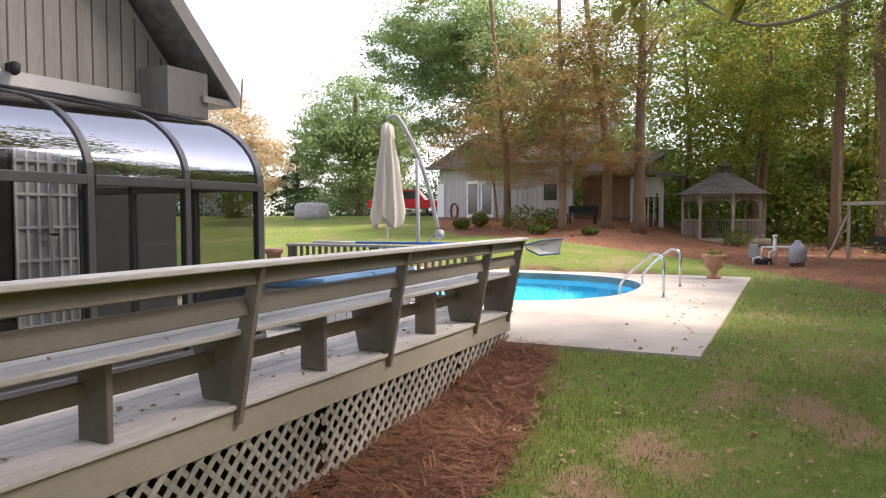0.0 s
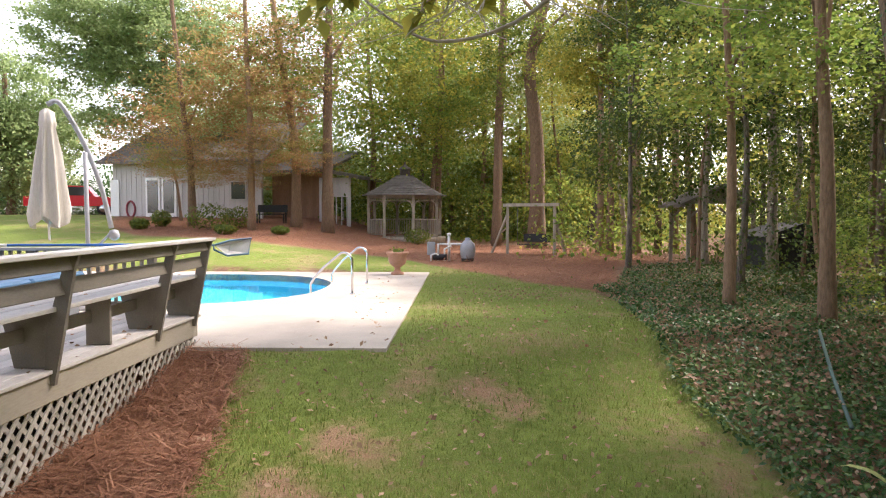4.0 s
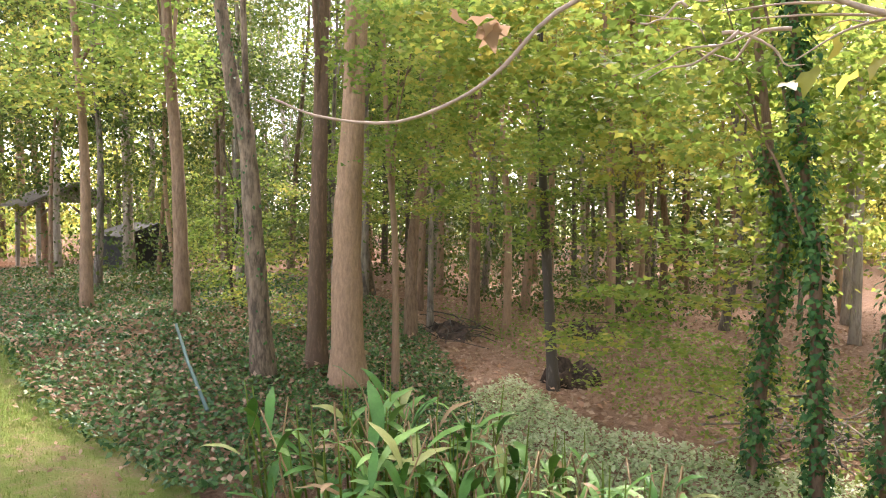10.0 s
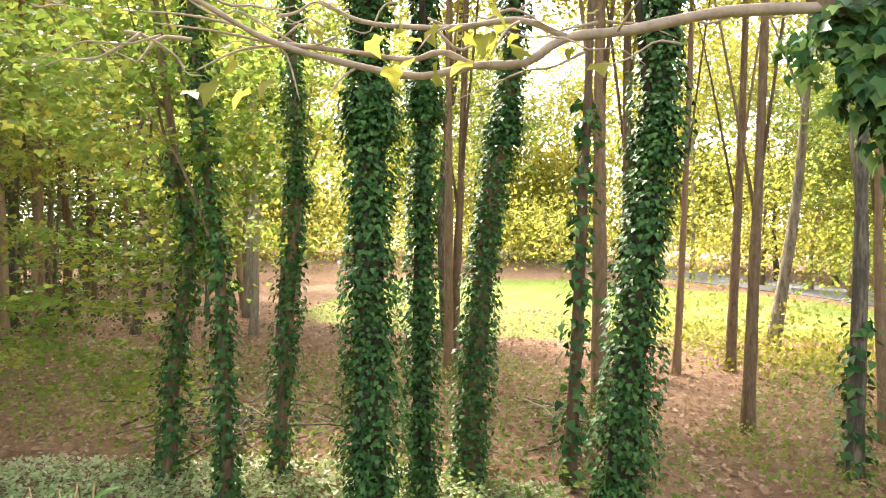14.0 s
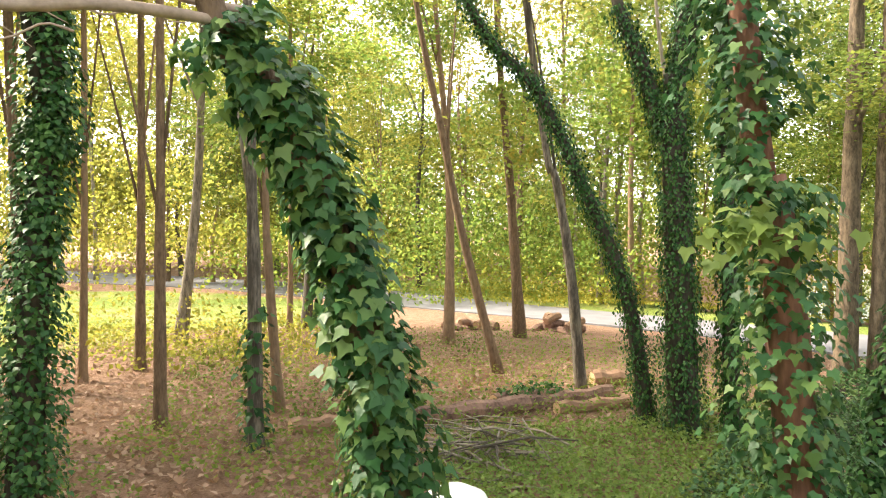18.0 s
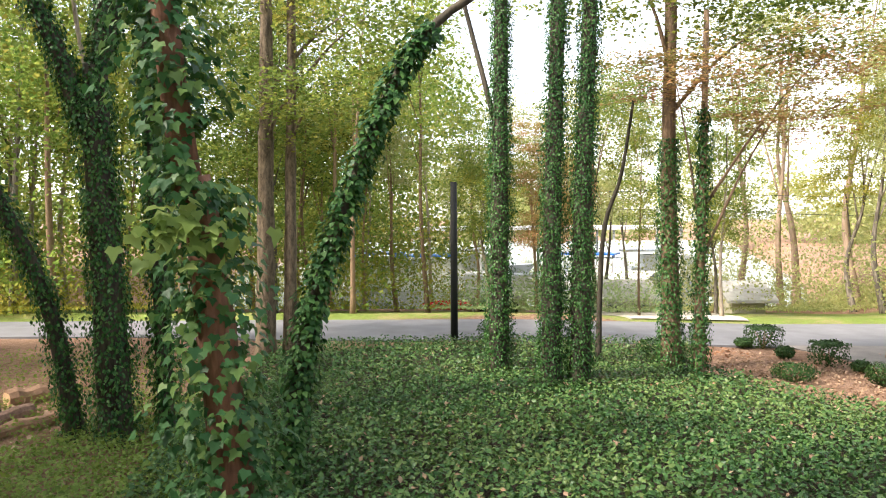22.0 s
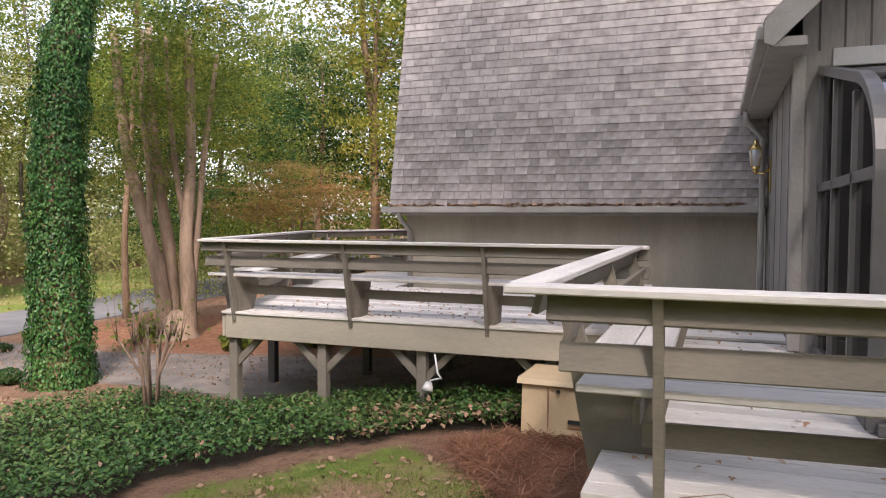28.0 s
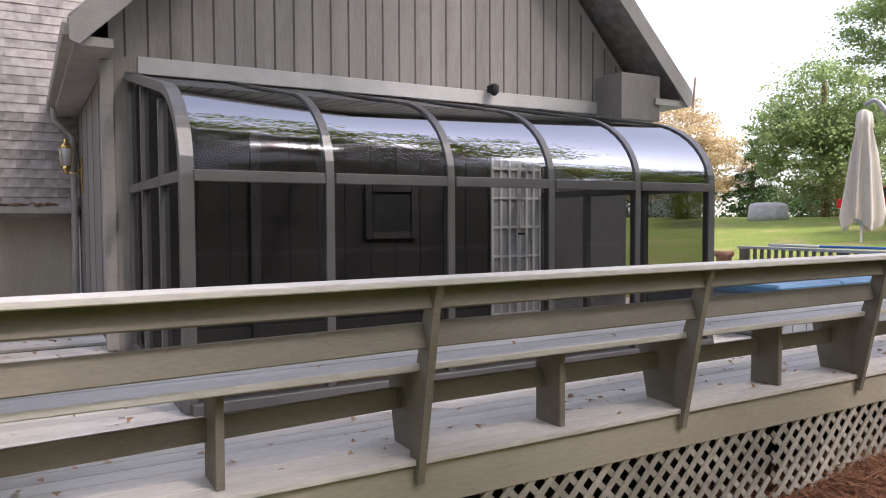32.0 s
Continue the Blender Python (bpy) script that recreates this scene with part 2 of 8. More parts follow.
L_DARK = leaf_mat("dark_green_leaves", [(0.015, 0.045, 0.012), (0.03, 0.075, 0.018), (0.06, 0.11, 0.025)], 0.3)
L_RUST = leaf_mat("rust_autumn_leaves", [(0.11, 0.14, 0.03), (0.19, 0.17, 0.045), (0.3, 0.18, 0.07), (0.29, 0.125, 0.06)], 0.5)
# darker copy of the green leaves, with the woods' shade in its colour
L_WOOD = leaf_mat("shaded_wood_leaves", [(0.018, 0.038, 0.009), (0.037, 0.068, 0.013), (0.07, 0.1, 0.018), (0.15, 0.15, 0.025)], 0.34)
# haze over the distant trees is put into this paler leaf colour
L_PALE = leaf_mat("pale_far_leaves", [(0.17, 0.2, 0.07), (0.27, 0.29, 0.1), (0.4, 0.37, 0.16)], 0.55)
L_PEAR = leaf_mat("grey_green_leaves", [(0.13, 0.19, 0.075), (0.21, 0.28, 0.115), (0.31, 0.37, 0.175)], 0.5)
L_TAN = leaf_mat("tan_autumn_leaves", [(0.3, 0.25, 0.14), (0.42, 0.34, 0.2), (0.52, 0.44, 0.28)], 0.5)
# dark sapling bark; inside ivy coats it stands in for shade between leaves
BARK_DARK = mat("dark_bark_and_ivy_gaps", (0.06, 0.05, 0.035), 0.95, 0.5, 9, 45, 0.9, stretch=(1, 1, 0.25))
IVY_NEAR = leaf_mat("large_ivy_leaves", [(0.014, 0.055, 0.018), (0.027, 0.092, 0.028), (0.046, 0.13, 0.037), (0.13, 0.21, 0.055)], 0.2, 0.42, 0.8)
IVY = leaf_mat("ivy_leaves", [(0.008, 0.038, 0.01), (0.019, 0.072, 0.017), (0.037, 0.112, 0.026), (0.078, 0.165, 0.04)], 0.12, 0.46, 0.85)

# ---- ground ----
LAWN = [(20.2, 0.3), (18.3, -0.8), (16.2, -1.45), (14.8, -2.5), (12.7, -2.75), (9.9, -2.6), (7.6, -2.42), (6.4, -2.5), (5.4, -2.5), (4.6, -2.5), (3.0, -2.6), (0.8, -2.7),
        (-1.4, -2.0), (-2.6, 0.0), (-3.4, 2.6), (-3.6, 4.6), (-2.7, 5.6), (-1.6, 5.3), (0.2, 3.6), (2.5, 2.45), (4.3, 2.0), (5.1, 1.97), (6.3, 2.16), (7.9, 2.44), (9.0, 1.2), (18.9, 0.9),
        (18.9, 10.2), (8.8, 10.2), (8.8, 60), (44, 60), (44, 22), (36, 17.5), (30.6, 15), (27.2, 12.1), (26.8, 9.2), (25.2, 6.5), (24, 2.3)]
VERGE = [(-17.5, -26), (-17.5, -6), (-20.5, 2), (-20.5, 12), (-27, 12), (-27, -26)]
STRAW = [(9.0, 3.2), (7.9, 2.44), (6.3, 2.16), (5.1, 1.97), (4.3, 2.0), (2.5, 2.45), (0.2, 3.6), (-1.6, 5.3), (-2.4, 6.4), (-0.5, 7.6), (1, 7.0), (1, 3.4)]
BED = [(20.2, 0.3), (24, 2.3), (25.2, 6.5), (26.8, 9.2), (27.2, 12.1), (30.6, 15), (37.9, 18.2), (40, 10), (36, 2), (34, -5.5), (24, -7.2), (21.3, -4.4), (13.6, -3.1), (14.8, -2.5), (16.2, -1.45), (18.3, -0.8)]
BED2 = [(-7.6, 11.4), (-10.2, 11), (-14.5, 12.2), (-14.8, 16), (-6.5, 18), (-6.0, 12.0)]
BED3 = [(-15, 4.9), (-13, 6.3), (-11, 7.2), (-9.0, 7.2), (-8.0, 6.4), (-9.5, 5.2), (-11.8, 3.9)]
PATH = [(-4.0, 1.2), (-5.1, 2.85), (-5.8, 3.55), (-6.45, 4.12), (-6.95, 4.7), (-7.25, 5.45), (-6.8, 5.25), (-6.35, 4.5), (-5.75, 3.92), (-5.15, 3.9), (-4.5, 4.3), (-3.7, 2.6)]
BARE = [(-4.2, 2.2), (-4.1, 4.8), (-2.7, 6.2), (-1.5, 5.3), (-0.4, 3.7), (-1.6, 2.2)]
GRASS2 = [(-19.0, 4), (-19.3, 10), (-19.3, 15.5), (-20.8, 23), (-25, 45), (-33, 45), (-28, 23), (-24.5, 15), (-22.5, 11), (-21.0, 4)]
WORN = [(6.9, -0.35, 0.75, 0.5), (5.9, 0.9, 0.6, 0.5), (3.9, -1.8, 0.6, 0.35), (4.9, 1.3, 0.5, 0.4), (5.4, -1.9, 0.5, 0.3), (7.2, 0.5, 0.4, 0.4),
        (-2.7, 4.7, 1.1, 0.8), (-3.7, 3.3, 0.9, 0.8), (-1.4, 3.5, 0.7, 0.5)]


def worn(x, y):
    """How bare the lawn is, from 0 to 1."""
    w = sum(np.exp(-((x - a) / p) ** 2 - ((y - b) / q) ** 2) for a, b, p, q in WORN)
    return np.clip(w * (0.75 + 0.5 * np.sin(x * 5.1 + y * 2.3) * np.sin(y * 6.7 - x)), 0, 1)


GLADE = [(3.2, -17), (2.6, -15.6), (0.1, -13.6), (-2.8, -13.3), (-5.4, -13.9), (-7, -14.9), (-9.2, -14.4), (-12.6, -15.5), (-13.6, -20), (-12.5, -25), (-6, -30), (2, -27)]
IVY_C = [(5.2, -5.6), (3.4, -4.1), (2.2, -4.0), (1.0, -3.9), (-1.0, -4.2), (-1.0, -5.6), (1.5, -6.3), (3.6, -6.0), (5.6, -7.2)]
IVY_B = [(-4.6, -1.0), (-5.2, -2.6), (-8, -3.2), (-13.9, -3.6), (-14.6, 0), (-14.8, 4.6), (-11.8, 3.7), (-9.4, 5.0), (-8.3, 6.6), (-7.3, 8.0), (-6, 7.6), (-4, 8.2), (-1.0, 8.0), (-1.6, 7.2), (-2.6, 6.7), (-3.7, 5.9), (-4.6, 4.9), (-4.2, 3.0), (-3.6, 1.0)]
NR, NA = 230, 560
rr = np.concatenate([[0.0], np.geomspace(0.6, 900, NR - 1)])
aa = np.linspace(0, 2 * np.pi, NA, endpoint=False)
RR, AA = np.meshgrid(rr[1:], aa, indexing="ij")
gx, gy = RR * np.cos(AA), RR * np.sin(AA)
hz = g(gx, gy)
POOL_X, POOL_Y, POOL_X2, POOL_Y2 = 8.05, 0.85, 18.7, 10.0
in_pool = (gx > POOL_X - 0.05) & (gx < POOL_X2 + 0.05) & (gy > POOL_Y - 0.05) & (gy < POOL_Y2 + 0.1)
deep = ((gx - 14.8) / 3.45) ** 2 + ((gy - 6.0) / 3.55) ** 2 < 1.12
lump = np.array([noise.noise((x * 0.6, y * 0.6, 3.0)) for x, y in zip(gx.ravel(), gy.ravel())]).reshape(gx.shape)
hz += 0.035 * lump * np.clip((RR - 2) / 4, 0, 1) * np.clip(np.maximum(np.maximum(POOL_X - 0.3 - gx, gx - POOL_X2), np.maximum(POOL_Y - 0.3 - gy, gy - POOL_Y2 - 0.5)), 0, 1)
hz = np.where(in_pool, np.minimum(hz, 0) - 0.03, hz)
hz = np.where(deep, hz - 2.2, hz)
V = np.concatenate([[[0, 0, gz(0, 0)]], np.stack([gx, gy, hz], -1).reshape(-1, 3)])
i0, k0 = np.meshgrid(np.arange(NR - 2), np.arange(NA), indexing="ij")
k1 = (k0 + 1) % NA
Q = np.stack([1 + i0 * NA + k0, 1 + (i0 + 1) * NA + k0, 1 + (i0 + 1) * NA + k1, 1 + i0 * NA + k1], -1).reshape(-1, 4)
fan = np.stack([np.zeros(NA, int), 1 + np.arange(NA), 1 + (np.arange(NA) + 1) % NA], -1)
T3 = np.concatenate([Q[:, [0, 1, 2]], Q[:, [0, 2, 3]], fan])


def ground_material():
    m = bpy.data.materials.new("ground_cover")
    m.use_nodes = True
    n, l = m.node_tree.nodes, m.node_tree.links
    b = n["Principled BSDF"]
    b.inputs["Roughness"].default_value = 0.95
    b.inputs["Specular IOR Level"].default_value = 0.15
    tc = n.new("ShaderNodeTexCoord")

    def nz(scale, detail=5, rough=0.6):
        q = n.new("ShaderNodeTexNoise")
        q.inputs["Scale"].default_value, q.inputs["Detail"].default_value, q.inputs["Roughness"].default_value = scale, detail, rough
        l.new(tc.outputs["Object"], q.inputs["Vector"])
        return q.outputs["Fac"]

    def ramp(fac, stops):
        r = n.new("ShaderNodeValToRGB")
        e = r.color_ramp.elements
        while len(e) < len(stops):
            e.new(0.5)
        for k, (p, c) in enumerate(stops):
            e[k].position, e[k].color = p, (*c, 1)
        l.new(fac, r.inputs[0])
        return r.outputs[0]

    def mix(fac, a, c):
        x = n.new("ShaderNodeMix"); x.data_type = "RGBA"
        l.new(fac, x.inputs[0]); l.new(a, x.inputs[6]); l.new(c, x.inputs[7])
        return x.outputs[2]

    def blend(f1, f2):
        x = n.new("ShaderNodeMath"); x.operation = "MULTIPLY_ADD"; x.inputs[1].default_value = 0.55
        l.new(f1, x.inputs[0])
        y = n.new("ShaderNodeMath"); y.operation = "MULTIPLY"; y.inputs[1].default_value = 0.45
        l.new(f2, y.inputs[0]); l.new(y.outputs[0], x.inputs[2])
        return x.outputs[0]

    fine, mid, wide = nz(45, 6, 0.7), nz(7), nz(0.55, 4)
    lawn = ramp(blend(wide, mid), [(0.40, (0.37, 0.26, 0.15)), (0.45, (0.28, 0.265, 0.09)), (0.51, (0.16, 0.22, 0.042)), (0.66, (0.215, 0.295, 0.055))])
    lawn = mix(ramp(fine, [(0.4, (0, 0, 0)), (0.62, (0.75, 0.75, 0.75))]), lawn, ramp(mid, [(0.3, (0.11, 0.175, 0.03)), (0.7, (0.3, 0.34, 0.1))]))
    litter = ramp(blend(fine, mid), [(0.3, (0.085, 0.05, 0.032)), (0.45, (0.24, 0.14, 0.088)), (0.58, (0.35, 0.22, 0.15)), (0.68, (0.22, 0.17, 0.085))])
    straw = ramp(blend(fine, mid), [(0.3, (0.12, 0.052, 0.03)), (0.5, (0.3, 0.145, 0.085)), (0.7, (0.46, 0.255, 0.155))])
    dirt = ramp(blend(fine, wide), [(0.3, (0.26, 0.15, 0.085)), (0.7, (0.5, 0.33, 0.205))])
    # near-black soil under the ivy: shade between the leaves put into its colour
    ivy_shade = ramp(fine, [(0.3, (0.025, 0.02, 0.014)), (0.7, (0.075, 0.058, 0.04))])
    at = []
    for key in ("lawn", "straw", "dirt", "ivy_shade"):
        q = n.new("ShaderNodeAttribute"); q.attribute_name = key
        s = n.new("ShaderNodeMath"); s.operation = "MULTIPLY_ADD"; s.inputs[1].default_value = 0.9; s.inputs[2].default_value = -0.45
        l.new(mid, s.inputs[0])
        a = n.new("ShaderNodeMath"); a.operation = "ADD"
        l.new(q.outputs["Fac"], a.inputs[0]); l.new(s.outputs[0], a.inputs[1])
        at.append(ramp(a.outputs[0], [(0.32, (0, 0, 0)), (0.68, (1, 1, 1))]))
    c = mix(at[0], litter, lawn)
    c = mix(at[1], c, straw)
    c = mix(at[2], c, dirt)
    c = mix(at[3], c, ivy_shade)
    l.new(c, b.inputs["Base Color"])
    bp = n.new("ShaderNodeBump"); bp.inputs["Strength"].default_value = 1.0; bp.inputs["Distance"].default_value = 0.05
    l.new(fine, bp.inputs["Height"]); l.new(bp.outputs[0], b.inputs["Normal"])
    return m


ground = fast_mesh("ground", V, T3, ground_material())
tagged(ground, "mown lawn, pine straw and leaf litter running into woods", "ground", kind="structure")
for key, polys in (("lawn", [LAWN, GRASS2, GLADE, VERGE, BARE]), ("straw", [STRAW, BED, BED2]), ("dirt", [PATH]), ("ivy_shade", [IVY_B])):
    w = np.zeros(len(V))
    for poly in polys:
        w = np.maximum(w, inside(V[:, 0], V[:, 1], poly).astype(float))
    if key == "lawn":
        w = np.maximum(w, (np.hypot(V[:, 0], V[:, 1]) > 60) & (V[:, 0] > 0))
    if key == "dirt":
        w = np.maximum(w, 0.95 * worn(V[:, 0], V[:, 1]))
    if key == "ivy_shade":
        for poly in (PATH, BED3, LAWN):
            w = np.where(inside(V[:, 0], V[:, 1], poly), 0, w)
    grid = w[1:].astype(float).reshape(NR - 1, NA)
    for _ in range(2):
        grid = (np.roll(grid, 1, 1) + 2 * grid + np.roll(grid, -1, 1)) / 4
        grid[1:-1] = (grid[:-2] + 2 * grid[1:-1] + grid[2:]) / 4
    w = np.concatenate([[float(w[0])], grid.ravel()])
    ground.data.attributes.new(key, "FLOAT", "POINT").data.foreach_set("value", w.astype(np.float32))


def ribbon(name, left, right, lift, material, label, cat, parent=None):
    """A paved strip that lies on the ground between two edges."""
    V, F = [], []
    for (x1, y1), (x2, y2) in zip(left, right):
        for k in range(7):
            f = k / 6
            x, y = x1 + (x2 - x1) * f, y1 + (y2 - y1) * f
            V.append((x, y, max(gz(x, y), gz(x1, y1) * (1 - f) + gz(x2, y2) * f) + lift))
    m = len(left)
    for i in range(m - 1):
        for k in range(6):
            F.append((i * 7 + k, i * 7 + k + 1, (i + 1) * 7 + k + 1, (i + 1) * 7 + k))
    base = len(V)
    V += [(x, y, z - 0.25) for x, y, z in V]
    for i in range(m - 1):
        for k, flip in ((0, 0), (6, 1)):
            q = (i * 7 + k, (i + 1) * 7 + k, base + (i + 1) * 7 + k, base + i * 7 + k)
            F.append(q if not flip else q[::-1])
    return tagged(mesh_ob(name, V, F, material, parent), label, cat, kind="structure")


def dense(path, step=0.7):
    out = []
    for (x1, y1), (x2, y2) in zip(path[:-1], path[1:]):
        k = max(1, int(math.hypot(x2 - x1, y2 - y1) / step))
        out += [(x1 + (x2 - x1) * i / k, y1 + (y2 - y1) * i / k) for i in range(k)]
    return out + [path[-1]]


def resample(path, k):
    p = np.array(dense(path, 0.2))
    s = np.concatenate([[0], np.cumsum(np.hypot(*np.diff(p, axis=0).T))])
    u = np.linspace(0, s[-1], k)
    return list(zip(np.interp(u, s, p[:, 0]), np.interp(u, s, p[:, 1])))


road_near = resample([(2, -60), (-9, -36), (-13.5, -26), (-14.6, -19.5), (-14.8, -15.3), (-15.3, -11.8), (-15.5, -9.7), (-15.4, -7), (-15.0, -4), (-14.8, -1), (-15.0, 5), (-15.1, 10), (-15.4, 16.7), (-17.5, 28), (-22, 50)], 120)
road_far = resample([(-3, -64), (-15, -38), (-18.6, -26.5), (-18.6, -19.3), (-18.3, -13.9), (-18.6, -8.6), (-18.7, -5), (-18.8, 0), (-19.3, 7), (-19.3, 11), (-19.6, 16), (-21, 24), (-26, 50)], 120)
ribbon("road", road_near, road_far, 0.03, ASPHALT, "pale grey asphalt lane curving past the woods", "road")
ribbon("driveway", resample([(-15.2, 6.6), (-12.5, 7.4), (-10.7, 8.2), (-8.6, 8.5), (-6.6, 8.2), (-3.5, 8.6), (0, 8.6)], 40), resample([(-15.3, 11.2), (-13, 10.9), (-10.7, 10.6), (-7.8, 10.9), (-5.7, 11.2), (-3.5, 11.2), (0, 11.2)], 40), 0.035, GRAVEL,
       "dark asphalt driveway strewn with leaves running under the deck", "driveway")

# ---- pool ----
wet = bpy.data.materials.new("pool_water"); wet.use_nodes = True
wb = wet.node_tree.nodes["Principled BSDF"]
wb.inputs["Base Color"].default_value = (0.75, 0.95, 1.0, 1); wb.inputs["Roughness"].default_value = 0.02; wb.inputs["Transmission Weight"].default_value = 1.0; wb.inputs["IOR"].default_value = 1.33
wz = wet.node_tree.nodes.new("ShaderNodeTexNoise"); wz.inputs["Scale"].default_value = 3.0
wp = wet.node_tree.nodes.new("ShaderNodeBump"); wp.inputs["Strength"].default_value = 0.15; wp.inputs["Distance"].default_value = 0.03
wet.node_tree.links.new(wz.outputs["Fac"], wp.inputs["Height"]); wet.node_tree.links.new(wp.outputs[0], wb.inputs["Normal"])
LINER = mat("blue_pool_liner", (0.04, 0.72, 0.95), 0.5, 0.1, 3, 30, 0.02)
LINER_TILE = mat("dark_blue_waterline_band", (0.02, 0.14, 0.36), 0.4, 0.5, 12, 30, 0.02)


def pool_outline(grow=0.0, k=72):
    """A rounded oval."""
    out = []
    for i in range(k):
        a = 2 * math.pi * i / k
        c, s = math.cos(a), math.sin(a)
        e = 2 / 2.4
        out.append((14.8 + (3.1 + grow) * math.copysign(abs(c) ** e, c), 6.0 + (3.2 + grow) * math.copysign(abs(s) ** e, s)))
    return out


def slab_with_hole(name, outer, hole, z0, z1, material, parent):
    """Paving round a hole: each hole point is tied to the nearest point of the outer edge."""
    n = len(hole)
    cx, cy = 14.8, 6.0
    (x0, y0), (x1, y1) = outer
    ring = []
    for hx, hy in hole:
        dx, dy = hx - cx, hy - cy
        ks = [((x1 if dx > 0 else x0) - cx) / dx if abs(dx) > 1e-6 else 1e9, ((y1 if dy > 0 else y0) - cy) / dy if abs(dy) > 1e-6 else 1e9]
        k = min(ks)
        ring.append((cx + dx * k, cy + dy * k))
    corners = [(x0, y0), (x1, y0), (x1, y1), (x0, y1)]
    for c in corners:
        j = min(range(n), key=lambda i: (ring[i][0] - c[0]) ** 2 + (ring[i][1] - c[1]) ** 2)
        ring[j] = c
    V = [(x, y, z1) for x, y in hole] + [(x, y, z1) for x, y in ring] + [(x, y, z0) for x, y in hole] + [(x, y, z0) for x, y in ring]
    F = []
    for i in range(n):
        j = (i + 1) % n
        F.append((i, n + i, n + j, j))
        F.append((n + i, 3 * n + i, 3 * n + j, n + j))
        F.append((i, j, 2 * n + j, 2 * n + i))
    return mesh_ob(name, V, F, material, parent)


pool = thing("swimming_pool", (0, 0, 0), "blue-lined in-ground swimming pool in a pale concrete deck", "pool")
slab_with_hole("concrete_deck", ((POOL_X, POOL_Y), (POOL_X2, POOL_Y2)), pool_outline(0.0), -0.35, 0.012, CONCRETE, pool)
ol = pool_outline()
nv = len(ol)
mesh_ob("waterline_band", [(x, y, 0.005) for x, y in ol] + [(x, y, -0.22) for x, y in ol], [(i, (i + 1) % nv, nv + (i + 1) % nv, nv + i) for i in range(nv)], LINER_TILE, pool)
mesh_ob("basin", [(x, y, -0.22) for x, y in ol] + [(x, y, -1.5) for x, y in ol], [(i, (i + 1) % nv, nv + (i + 1) % nv, nv + i) for i in range(nv)] + [tuple(range(nv, 2 * nv))], LINER, pool)
mesh_ob("water_surface", [(x, y, -0.13) for x, y in ol], [tuple(range(nv))], wet, pool).visible_shadow = False

# ---- deck with built-in benches ----
DZ = 0.35
deck = thing("deck", (0, 0, 0), "grey-brown painted timber deck with built-in perimeter bench", "deck")
yy = 3.06
while yy < 7.3:
    box("floor_board", (-0.52, yy, DZ - 0.03), (8.36 if yy < 6.8 else 0.66, yy + 0.138, DZ), DECK_TOP, deck, 0.003)
    yy += 0.143
box("fascia_board", (-0.5, 3.085, 0.10), (8.32, 3.13, DZ - 0.032), FASCIA, deck, 0.004)
box("fascia_board", (-0.5, 3.132, 0.10), (-0.46, 7.5, DZ - 0.032), FASCIA, deck, 0.004)
box("fascia_board", (8.28, 3.132, 0.10), (8.32, 7.0, DZ - 0.032), FASCIA, deck, 0.004)


def bench_post(x, parent, m, plate=True):
    """A leaning back post with its plate under the seat; local x along the rail, local y inward."""
    o = prism("post", [(-0.03, -0.12), (0.05, -0.10), (0.02, 0.3), (-0.14, 0.86), (-0.235, 0.86), (-0.2, 0.76)], "x", x - 0.02, x + 0.02, DECK, parent)
    o.matrix_local = m
    if not plate:
        return
    o = prism("bracket", [(0.04, 0.002), (0.30, 0.002), (0.40, 0.435), (-0.07, 0.435), (0.0, 0.2)], "x", x + 0.022, x + 0.06, DECK, parent)
    o.matrix_local = m


def bench_run(L, posts, supports, m, s=(0, 0, 0, 0, 0), e=(0, 0, 0, 0, 0), name="bench", label="weathered slatted deck bench with leaning plank back"):
    """s, e: how much shorter cap, upper board, lower board, seat and toe board are at the start and the end."""
    b = thing(name, (0, 0, 0), label, "bench", "deck benches")
    b.matrix_world = m
    I = Matrix()
    for x in posts:
        bench_post(x, b, I, not (L > 9 and x < 1))
    for x in supports:
        box("support", (x - 0.02, 0.05, 0.002), (x + 0.02, 0.27, 0.43), DECK, b, 0.004)
    box("seat_board", (s[3], -0.06, 0.437), (L - e[3], 0.145, 0.475), DECK_TOP, b, 0.006)
    box("seat_board", (s[3], 0.155, 0.437), (L - e[3], 0.36, 0.475), DECK_TOP, b, 0.006)
    # the long run sags a little in its first bay
    cuts = [(s[2], 2.43, -0.034, -0.008), (2.436, L - e[2], -0.006, 0.0)] if L > 9 else [(s[2], L - e[2], 0, 0)]
    for x0, x1, d0, d1 in cuts:
        beam("back_board", (x0, -0.095, 0.625 + d0), (x1, -0.095, 0.625 + d1), 0.035, 0.125, DECK, b, 0.004, up=(0, 0.28, 1))
    beam("back_board", (s[1], -0.16, 0.803), (L - e[1], -0.16, 0.803), 0.035, 0.11, DECK, b, 0.004, up=(0, 0.28, 1))
    box("rail_cap", (s[0], -0.26, 0.862), (L - e[0], -0.10, 0.897), DECK_TOP, b, 0.006)
    for x0, x1, d0, d1 in ([(s[4], 2.43, -0.05, -0.006), (2.436, L - e[4], -0.004, 0.0)] if L > 9 else [(s[4], L - e[4], 0, 0)]):
        beam("toe_board", (x0, 0.232, 0.255 + d0), (x1, 0.232, 0.255 + d1), 0.035, 0.11, DECK, b, 0.004)
    return b


bench_run(9.03, [x + 0.80 for x in (-0.2, 1.63, 3.45, 5.31, 7.19, 8.18)], [x + 0.80 for x in (0.7, 2.57, 4.48, 6.34)], pose(-0.80, 3.08, DZ), (0, 0.16, 0.2, 0.26, 0.51))
